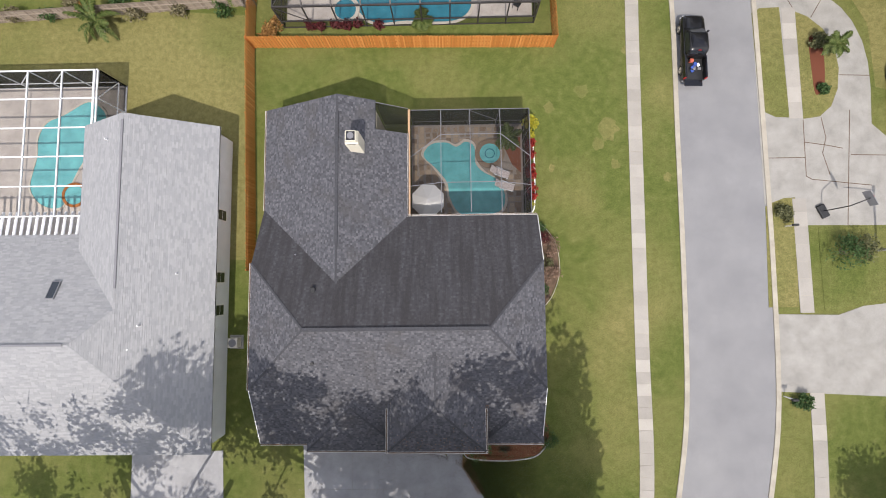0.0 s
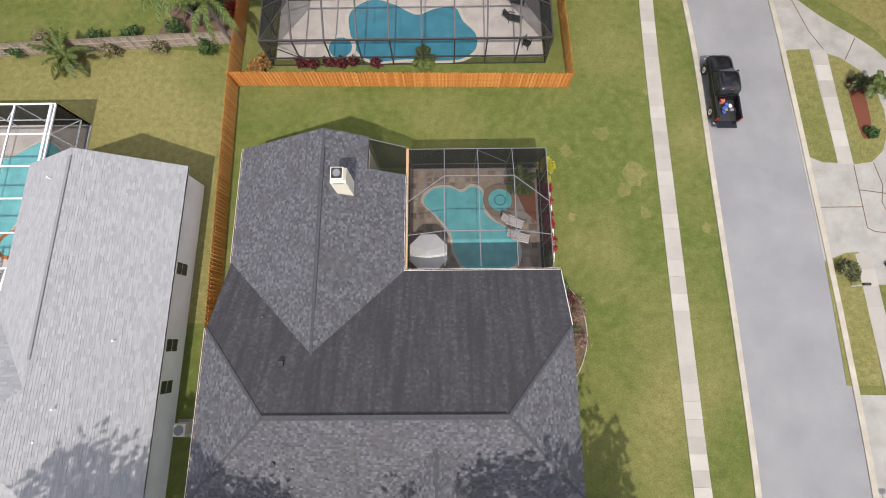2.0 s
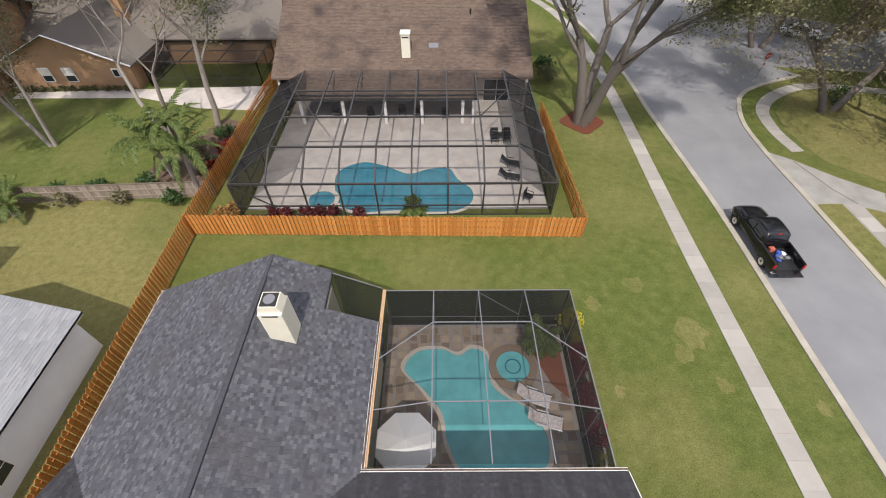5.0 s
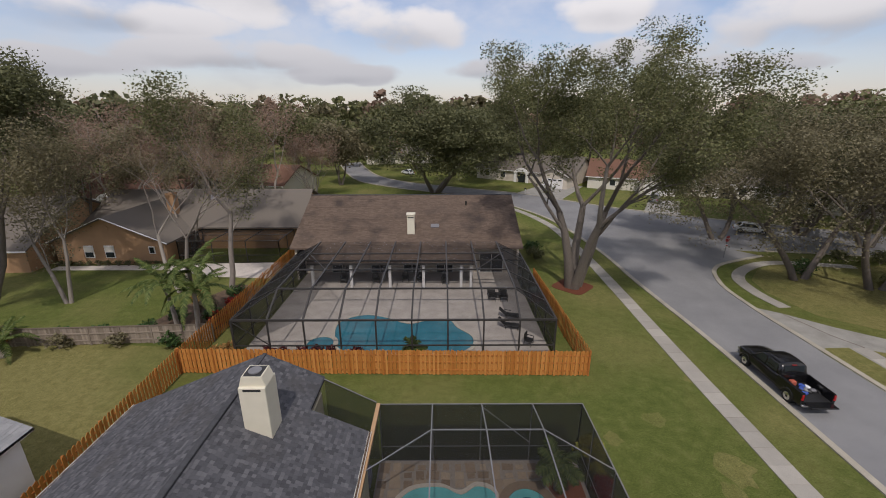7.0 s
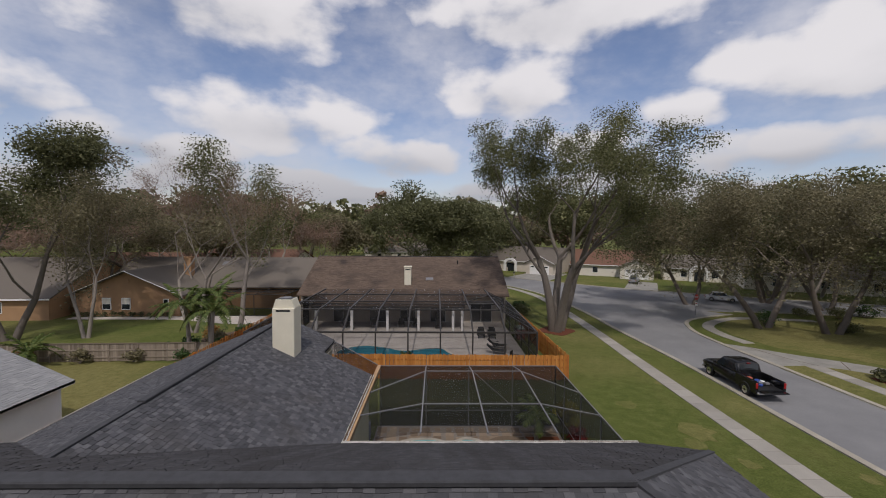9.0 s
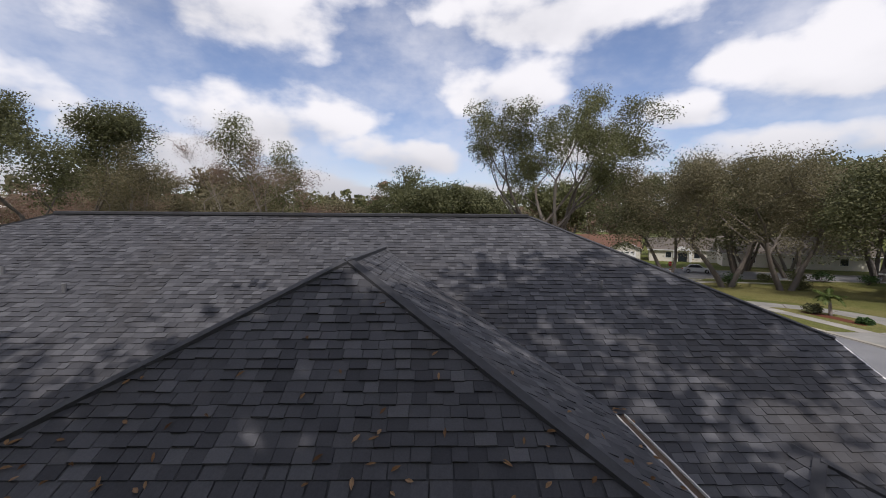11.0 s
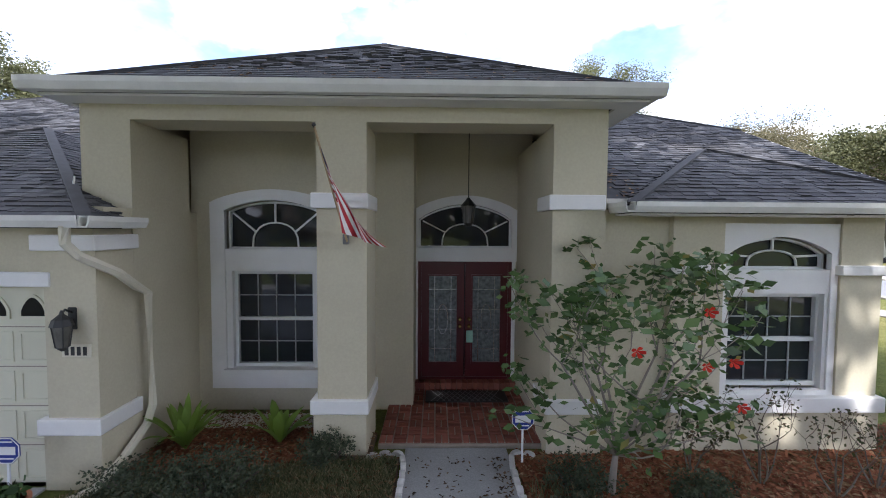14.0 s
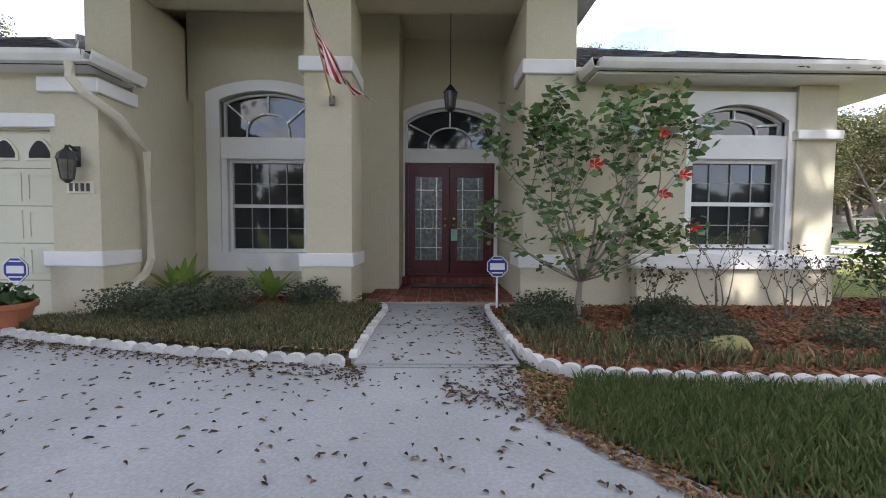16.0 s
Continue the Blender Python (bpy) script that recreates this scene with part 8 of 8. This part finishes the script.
stuff("leaf_litter", scatter_mesh([(3.9, -12.05), (7.9, -12.05), (7.9, -12.1), (3.9, -12.1)], 10, dead_leaf, M_LITTER, 10, 3.27), "dead leaves caught in the gutter", "leaves")
stuff("leaf_litter", scatter_mesh([(0.5, -14.2), (1.84, -14.2), (1.84, -11.6), (0.5, -11.6)], 520, lambda r: dead_leaf(r, 0.027), M_DARKLITTER, 17, 0.052, dens=lambda x, y: 0.12 + 0.88 * math.exp(-((x - 1.85) / 0.22) ** 2)), "fallen oak leaves on the front walk", "leaves")
rnd = random.Random(21)
lv, lf = [], []
for i in range(260):
    x, y = rnd.uniform(PX - PW, PX + PW), PY + abs(rnd.gauss(0, 1)) * 0.9
    z = z_porch(x, y) + 0.02
    if i % 3 == 0:
        x, y = rnd.uniform(3.05, 3.6), rnd.uniform(-11.7, -8.5)
        z = z_south(y) + 0.03
    v, f = dead_leaf(rnd, 0.04)
    b = len(lv)
    lv += [(x + q.x, y + q.y, z + q.z + q.y * 0.4) for q in v]
    lf += [tuple(b + k for k in q) for q in f]
stuff("leaf_litter", whole("pieces", lv, lf, M_LITTER), "dead leaves scattered on the shingles", "leaves")

# scalloped edging stones
M_STONE = varied("white_edging", [(0.0, (0.42, 0.41, 0.39)), (1.0, (0.62, 0.61, 0.59))], 0.8, per="object", scale=25)
stone = mesh_of(pr([(-0.085, -0.06), (0.085, -0.06), (0.085, 0.02), (0.06, 0.055), (0.02, 0.068), (-0.02, 0.068), (-0.06, 0.055), (-0.085, 0.02)], "y", -0.035, 0.035), M_STONE, "edging_stone")


def edging(line, label):
    e = tagged(new("garden_edging"), label, "edging", group="garden edgings")
    pts = curve_pts(line, 10)
    acc, last = 0.0, Vector(pts[0])
    for a, b in zip(pts, pts[1:]):
        a, b = Vector(a), Vector(b)
        d = b - a
        acc += d.length
        while acc > 0.178:
            acc -= 0.178
            p = b - d.normalized() * acc
            piece("edging_stone", stone, e, pose(p.x, p.y, 0.035, rnd.uniform(-5, 5), rnd.uniform(-3, 3), math.degrees(math.atan2(d.y, d.x)) + rnd.uniform(-5, 5)))
    return e


edging([(-4.0, -12.95), (-3.3, -13.28), (-1.8, -13.75), (-0.4, -14.06), (0.42, -14.16)], "white scalloped concrete edging round the bed")
edging([(0.42, -14.16), (0.41, -13.0), (0.40, -11.62), (-0.05, -11.58)], "white scalloped concrete edging beside the walk")
edging([(2.35, -11.62), (1.93, -11.62), (1.93, -13.2), (2.02, -14.0), (2.3, -14.38), (3.0, -14.55), (4.66, -14.68), (6.5, -14.66), (8.5, -14.3), (9.7, -13.2)], "scalloped concrete edging along the mulch bed")

# plants
def strap_plant(at, n, length, mat, label, seed, width=0.05, name="strap_plant"):
    """A clump of long arching leaves."""
    r = random.Random(seed)
    t = thing(name, label, "plant", (*at, 0.05), 0, group="front garden plants")
    for i in range(n):
        a, tl = i * 2.4 + r.uniform(-0.3, 0.3), r.uniform(0.35, 1.1)
        L = length * r.uniform(0.7, 1.15)
        verts, faces = [], []
        for k in range(6):
            q = k / 5
            rad, h = L * tl * 0.75 * q, L * (q * 1.1 - 0.55 * tl * q * q)
            w = width * math.sin(math.pi * (0.12 + 0.86 * q)) * (1.0 if k < 5 else 0.1)
            for s in (-1, 1):
                verts.append((rad * math.cos(a) - s * w * math.sin(a), rad * math.sin(a) + s * w * math.cos(a), h + abs(s) * 0.01))
        faces = [(2 * k, 2 * k + 1, 2 * k + 3, 2 * k + 2) for k in range(5)]
        piece("leaf", whole("leaf", verts, faces, mat, True), t, pose(0, 0, 0))
    return t


M_LIME = leaf_mat("lime_leaf", [(0.0, (0.14, 0.24, 0.04)), (1.0, (0.24, 0.36, 0.07))])
strap_plant((-2.75, -11.35), 24, 0.82, M_LIME, "bright green cast-iron plant under the window", 1, 0.055)
strap_plant((-1.45, -11.2), 17, 0.70, M_LIME, "bright green broad-leaved plant under the window", 2, 0.06)
M_JUNIPER = leaf_mat("juniper_leaf", [(0.0, (0.045, 0.06, 0.035)), (0.6, (0.075, 0.095, 0.055)), (1.0, (0.12, 0.135, 0.08))])
for i, (x, y, sx, sz) in enumerate(((-2.7, -12.45, 0.5, 0.36), (-1.7, -12.4, 0.55, 0.42), (-0.6, -11.75, 0.35, 0.35), (-2.0, -12.6, 0.5, 0.35), (2.6, -12.3, 0.5, 0.4), (2.4, -13.0, 0.4, 0.3), (4.0, -12.6, 0.35, 0.45), (4.3, -13.2, 0.5, 0.3), (3.6, -13.6, 0.5, 0.25), (5.6, -13.6, 0.6, 0.25))):
    shrub((x, y), (sx, sx * 0.8, sz * (1.35 if x < 0 else 0.85)), M_JUNIPER, "low dark green dwarf shrub", 300 + i, 2200, 0.020)


M_TWIGLEAF = leaf_mat("rose_leaf", [(0.0, (0.04, 0.05, 0.02)), (0.6, (0.075, 0.09, 0.035)), (1.0, (0.12, 0.07, 0.04))])


def twig_shrub(at, height, label, seed, leaf, n=260, size=0.03, spread=0.5):
    r = random.Random(seed)
    t = thing("shrub", label, "shrub", (*at, 0.04), 0, group="front garden plants")
    segs, tips = [], []
    for k in range(5):
        a = k * 1.26 + r.uniform(-0.3, 0.3)
        grow(r, (0.03 * math.cos(a), 0.03 * math.sin(a), 0), (math.cos(a) * spread, math.sin(a) * spread, 1), height * 0.45, 0.012, 2, segs, tips, 0.3, (2, 2), 0.7, 0.25)
    bm = bmesh.new()
    for pts, rad in segs:
        tube(bm, pts, [max(0.003, q) for q in rad], 4, cap=False)
    part("stem", bm, M_BARK, t)
    ob = new("foliage", leaf_mesh([tuple(p) for p in tips], [0.09] * len(tips), max(2, n // len(tips)), size, leaf, seed))
    ob.parent = t
    return t


twig_shrub((5.0, -12.2), 1.25, "thin leggy rose bush in the mulch", 51, M_TWIGLEAF, 170, 0.024)
twig_shrub((5.75, -12.45), 0.95, "sparse brownish shrub in the mulch", 52, M_TWIGLEAF, 110, 0.022)
twig_shrub((4.3, -11.9), 0.7, "small sparse shrub by the wall", 53, M_TWIGLEAF, 90, 0.03)
twig_shrub((6.4, -12.3), 0.9, "sparse brownish shrub in the mulch", 54, M_TWIGLEAF, 90, 0.022)
twig_shrub((7.1, -12.5), 0.8, "sparse shrub in the mulch", 55, M_TWIGLEAF, 80, 0.022)
shrub((8.6, -11.6), (0.9, 0.8, 1.7), M_GREEN, "leafy green shrub at the house corner", 56, 1500, 0.05)
shrub((9.6, -12.6), (0.8, 0.8, 1.4), M_GREEN, "leafy green shrub at the house corner", 57, 1200, 0.05)

# hibiscus
hb = thing("hibiscus", "red-flowered hibiscus trained as a small tree", "small tree", (3.0, -12.42, 0.04))
hb.scale = (1.22, 1.08, 0.93)
r_ = random.Random(9)
segs, tips = [], []
grow(r_, (0, 0, -0.05), (0.03, 0.02, 1), 0.62, 0.045, 0, segs, [], 0.05, (1, 1), 1, 0.3)
topp = segs[0][0][-1]
for k in range(9):
    a = k * 2.4
    grow(r_, topp + Vector((0, 0, -0.05)), (math.cos(a) * 1.3 + 0.1, math.sin(a) * 0.9, r_.uniform(0.3, 0.6)), r_.uniform(0.7, 0.95), 0.012, 1, segs, tips, 0.28, (2, 3), 0.62, 0.25)
for k in range(9):
    a = k * 2.4
    grow(r_, topp + Vector((0, 0, -0.08 + 0.012 * k)), (math.cos(a) * r_.uniform(0.4, 0.85) + 0.12, math.sin(a) * r_.uniform(0.4, 0.8), r_.uniform(0.8, 1.2)), r_.uniform(1.05, 1.4), 0.018, 2, segs, tips, 0.28, (2, 3), 0.62, 0.30)
for i, (pts, rad) in enumerate(segs):
    part("branch" if i else "stem", tb(pts, [max(0.0035, q) for q in rad], 5), M_BARKPALE, hb, smooth=True)
M_HIB = leaf_mat("hibiscus_leaf", [(0.0, (0.04, 0.075, 0.022)), (0.5, (0.08, 0.145, 0.045)), (0.95, (0.14, 0.21, 0.075)), (1.0, (0.28, 0.22, 0.06))], 0.4)
ob = new("foliage", leaf_mesh([tuple(p) for p in tips], [0.17] * len(tips), 6, 0.056, M_HIB, 3, aspect=0.62))
ob.parent = hb
M_PETAL = leaf_mat("red_petal", [(0.0, (0.55, 0.015, 0.012)), (1.0, (0.75, 0.06, 0.03))])
spots = [Vector(p) for p in ((0.45, -0.35, 2.25), (0.85, -0.3, 1.95), (0.9, -0.2, 1.65), (0.95, 0.0, 1.25), (0.05, -0.5, 1.95))]
high = [min(tips, key=lambda p: (p - q).length) for q in spots]
for p in high:
    fl = bmesh.new()
    for i in range(5):
        a = i * 1.2566
        c = fl.verts.new((0, 0, 0))
        q = [fl.verts.new((0.062 * math.cos(a + d) * m, 0.03 + 0.02 * m, 0.062 * math.sin(a + d) * m)) for d, m in ((-0.5, 0.7), (-0.25, 1.05), (0.25, 1.05), (0.5, 0.7))]
        fl.faces.new([c] + q)
    o = part("flower", fl, M_PETAL, hb, "red hibiscus flower")
    o.matrix_basis = pose(p.x, p.y - 0.1, p.z, 180, 0, 0)

# potted plant
pot = thing("plant_pot", "terracotta pot with a leafy plant on the drive", "plant pot", (-3.72, -13.05, 0.025))
part("pot", tb([(0, 0, 0), (0, 0, 0.25), (0, 0, 0.26), (0, 0, 0.32), (0, 0, 0.32)], [0.17, 0.25, 0.28, 0.29, 0.25], 20), plain("terracotta", (0.36, 0.13, 0.065), 0.8, vary=0.15), pot)
ob = new("foliage", leaf_mesh([(0.1, 0, 0.4), (-0.12, 0.05, 0.38), (0, -0.1, 0.42), (0.02, 0.12, 0.36)], [0.16] * 4, 26, 0.06, M_GREEN, 4, aspect=0.7))
ob.parent = pot


# yard signs: blue octagons with a pale band
def yard_sign(at, label):
    t = thing("yard_sign", label, "sign", (*at, 0.03), 0, group="yard signs")
    oc = [(0.155 * math.cos(math.pi / 8 + i * math.pi / 4), 0.62 + 0.155 * math.sin(math.pi / 8 + i * math.pi / 4)) for i in range(8)]
    pl = part("plate", pr(oc, "y", -0.012, 0.0), plain("sign_blue", (0.015, 0.035, 0.26), 0.4, vary=0.06), t)
    part("rim", ring_wall(bmesh.new(), oc, [(p[0] * 0.92, 0.62 + (p[1] - 0.62) * 0.92) for p in oc], -0.016, -0.012), M_TRIM, pl)
    part("bar", bx(-0.10, 0.10, -0.016, -0.012, 0.575, 0.665), M_TRIM, pl)
    part("bar", bx(-0.07, 0.07, -0.016, -0.012, 0.71, 0.725), M_TRIM, pl)
    part("bar", bx(-0.08, 0.08, -0.016, -0.012, 0.525, 0.54), M_TRIM, pl)
    part("stake", bx(-0.012, 0.012, 0.0, 0.02, 0, 0.6), M_WHITEALU, t)
    return t


yard_sign((-4.05, -12.55), "blue octagonal alarm sign on a stake by the garage")
yard_sign((2.05, -11.75), "blue octagonal alarm sign on a stake by the walk")

# lantern and number plate on the garage pillar
cl = thing("wall_lantern", "black coach lantern on the garage pillar", "lantern", (-3.53, GYF - 0.06, 2.03))
cl.scale = (0.88, 0.88, 0.92)
part("backplate", bx(-0.06, 0.06, -0.02, 0.0, -0.02, 0.26, 0.01), M_BLACK, cl)
part("arm", tb([(0, -0.02, 0.2), (0, -0.12, 0.25), (0, -0.17, 0.2)], 0.015, 6), M_BLACK, cl)
part("roof", tb([(0, -0.17, 0.06), (0, -0.17, 0.14), (0, -0.17, 0.20), (0, -0.17, 0.25)], [0.13, 0.10, 0.03, 0.012], 8), M_BLACK, cl)
part("glass", tb([(0, -0.17, -0.20), (0, -0.17, 0.06)], [0.065, 0.10], 8), plain("seeded_glass", (0.13, 0.125, 0.11), 0.12, vary=0.3), cl)
for i in range(4):
    a = math.pi / 4 + i * math.pi / 2
    part("frame_bar", br((0.07 * math.cos(a), -0.17 + 0.07 * math.sin(a), -0.2), (0.105 * math.cos(a), -0.17 + 0.105 * math.sin(a), 0.06), 0.014), M_BLACK, cl)
part("base", tb([(0, -0.17, -0.25), (0, -0.17, -0.2)], [0.02, 0.075], 8), M_BLACK, cl)
npl = thing("number_plate", "cream house number tile with dark bars", "number plate", (-3.49, GYF - 0.06, 1.75))
part("tile", bx(-0.17, 0.17, -0.02, 0.0, -0.075, 0.075, 0.006), M_CREAM, npl)
for i in range(4):
    part("bar", bx(-0.13 + i * 0.07, -0.09 + i * 0.07, -0.026, -0.02, -0.05, 0.05), M_BLACK, npl)

# hanging porch lantern
hl = thing("porch_lantern", "black lantern hanging on a long chain in the porch", "lantern", (1.28, -10.5, 0))
part("canopy", tb([(0, 0, 5.12), (0, 0, 5.07)], [0.07, 0.05], 10), M_BLACK, hl)
part("chain", tb([(0, 0, 5.10), (0, 0, 3.74)], 0.008, 5), M_BLACK, hl)
part("roof", tb([(0, 0, 3.60), (0, 0, 3.67), (0, 0, 3.74)], [0.13, 0.07, 0.015], 8), M_BLACK, hl)
part("glass", tb([(0, 0, 3.32), (0, 0, 3.60)], [0.075, 0.105], 8), plain("smoked_glass", (0.10, 0.10, 0.10), 0.1), hl)
for i in range(6):
    a = i * math.pi / 3
    part("frame_bar", br((0.08 * math.cos(a), 0.08 * math.sin(a), 3.32), (0.11 * math.cos(a), 0.11 * math.sin(a), 3.60), 0.012), M_BLACK, hl)
part("base", tb([(0, 0, 3.26), (0, 0, 3.32)], [0.03, 0.085], 8), M_BLACK, hl)

# flag on the porch column
fg = thing("flag", "red and white striped flag hanging from a slanted pole", "flag", (-0.45, FY, 0))
part("bracket", bx(-0.04, 0.04, -0.06, 0.0, 3.00, 3.14, 0.01), M_GREYALU, fg)
P0, P1 = Vector((0.02, -0.04, 3.02)), Vector((-0.20, -0.75, 4.42))
part("finial", tb([P1 - Vector((0, 0, 0.03)), P1, P1 + Vector((0, -0.01, 0.03))], [0.012, 0.028, 0.012], 8), M_BLACK, fg)
part("pole", tb([P0, P1], 0.014, 8), plain("pale_wood", (0.42, 0.30, 0.17), 0.6), fg)
M_FRED, M_FWHITE, M_FBLUE = plain("flag_red", (0.38, 0.02, 0.03), 0.85), plain("flag_white", (0.72, 0.70, 0.68), 0.85), plain("flag_blue", (0.012, 0.016, 0.055), 0.85)


def cloth(u, v):
    """A point of the limp cloth: u along the pole, v down the hang."""
    p = P1.lerp(P0, 0.08 + 0.52 * u)
    fold = math.sin(11 * u + 4 * v) * v
    return Vector((p.x + (0.34 + 0.28 * u) * v + 0.035 * fold, p.y + 0.10 * math.sin(14 * u + 5 * v) * v - 0.06 * v, p.z - (1.12 - 0.50 * u) * v - 0.03 * math.sin(7 * v + 3 * u) * v))


nU = 13
for k in range(nU):
    bm = bmesh.new()
    lo = [[bm.verts.new(cloth((k + e) / nU, j / 14)) for j in range(15)] for e in (0, 0.5, 1)]
    for a, b in zip(lo, lo[1:]):
        for j in range(14):
            f = bm.faces.new((a[j], a[j + 1], b[j + 1], b[j]))
            f.material_index = 1 if (k < 5 and j < 3) else 0
    o = part("stripe", bm, M_FRED if k % 2 == 0 else M_FWHITE, fg, smooth=True)
    o.data.materials.append(M_FBLUE)

# rock, hose ring, doormat
rk = thing("garden_rock", "mossy yellow-green rock in the mulch", "rock", (4.05, -13.75, 0.05), 10)
bm = bmesh.new()
bmesh.ops.create_icosphere(bm, subdivisions=3, radius=1)
for v in bm.verts:
    v.co = Vector((v.co.x * 0.27, v.co.y * 0.16, max(-0.02, v.co.z * 0.13))) * (1 + 0.16 * noise.noise(v.co * 1.7))
part("stone", bm, plain("mossy_stone", (0.22, 0.21, 0.075), 0.9, scale=9, vary=0.4, bump=0.5), rk, smooth=True)
mat_ = thing("doormat", "black doormat with a pale lattice pattern", "doormat", (1.32, -9.95, 0.125))
part("mat", bx(-0.72, 0.72, -0.22, 0.28, 0, 0.02, 0.004), M_BLACK, mat_)
for i in range(-7, 8):
    for s in (-1, 1):
        x0, x1 = i * 0.1 - 0.12, i * 0.1 + 0.12
        if abs(x0) < 0.7 and abs(x1) < 0.7:
            part("lattice", br((x0, -0.2 if s > 0 else 0.26, 0.02), (x1, 0.26 if s > 0 else -0.2, 0.02), 0.012, 0.008), M_GREYALU, mat_)
fh = thing("hose_box", "small dark utility box under the window", "box", (-1.0, -10.7, 0.05))
part("casing", bx(-0.1, 0.1, -0.05, 0.05, 0, 0.2, 0.02), M_BLACK, fh)

# porch floor of bricks in a basket weave
porch = structure("porch_floor", bx(-0.06, 2.38, -11.30, -9.41, -0.02, 0.10), M_MORTAR, "red brick porch floor in basket weave", "porch")
brick = mesh_of(bx(-0.092, 0.092, -0.0415, 0.0415, -0.01, 0.018, 0.003), M_BRICK, "brick")
nx_, ny_ = 12, 9
for i in range(nx_):
    for j in range(ny_):
        cx, cy = -0.06 + (i + 0.5) * 0.2033, -11.28 + (j + 0.5) * 0.2033
        for s in (-0.5, 0.5):
            m = pose(cx, cy + s * 0.1, 0.10, 0, 0, 0) if (i + j) % 2 else pose(cx + s * 0.1, cy, 0.10, 0, 0, 90)
            if cy < -9.5:
                piece("brick", brick, porch, m)
step = mesh_of(bx(-0.048, 0.048, -0.1, 0.1, 0.0, 0.13, 0.005), M_BRICK, "step_brick")
for i in range(19):
    piece("brick", step, porch, pose(DC - 0.93 + i * 0.1033, -9.52, 0.115, rnd.uniform(-1, 1), 0, 0))

# set the garden and the porch fittings in their places
on_walls = ("wall_lantern", "number_plate", "porch_lantern", "flag", "doormat")
for o in [o for o in scene.objects if o.parent is None and o not in garden_before]:
    kin = o.name.split(".")[0]
    if kin in on_walls:
        o.location = front(*o.location)
        if o.location.z < 0.01:
            o.scale = (1, 1, 0.958)
    elif kin == "porch_floor":
        for v in o.data.vertices:
            v.co = front(*v.co)
        for c in o.children:
            c.location = front(*c.location)
            c.scale = (0.972, 1.15, 1) if abs(c.rotation_euler.z) < 0.5 else (1.15, 0.972, 1)
    elif kin == "garden_edging":
        for c in o.children:
            c.location.x, c.location.y = yard(c.location.x, c.location.y)
    elif o.data and max(v.co.z for v in o.data.vertices) < 2:
        for v in o.data.vertices:
            v.co.x, v.co.y = yard(v.co.x, v.co.y)
    elif not o.data:
        o.location.x, o.location.y = yard(o.location.x, o.location.y)

# the nearest shingles, each a piece of its own
for k, (p, al, up, n_, w) in enumerate(pieces_from):
    m = Matrix((al, up, n_)).transposed().to_4x4()
    m.translation = p
    key = round(w * 25) / 25
    if k == 0:
        tabs_ = {}
    if key not in tabs_:
        h = 0.012
        tabs_[key] = whole("shingle", [(0, 0, h), (key - 0.006, 0, h), (key - 0.006, 0.155, 0.002), (0, 0.155, 0.002), (0, 0, -0.004), (key - 0.006, 0, -0.004)],
                           [(0, 1, 2, 3), (4, 5, 1, 0), (4, 0, 3), (5, 2, 1)], M_SHINGLE_PIECE)
    piece("shingle", tabs_[key], house, m)
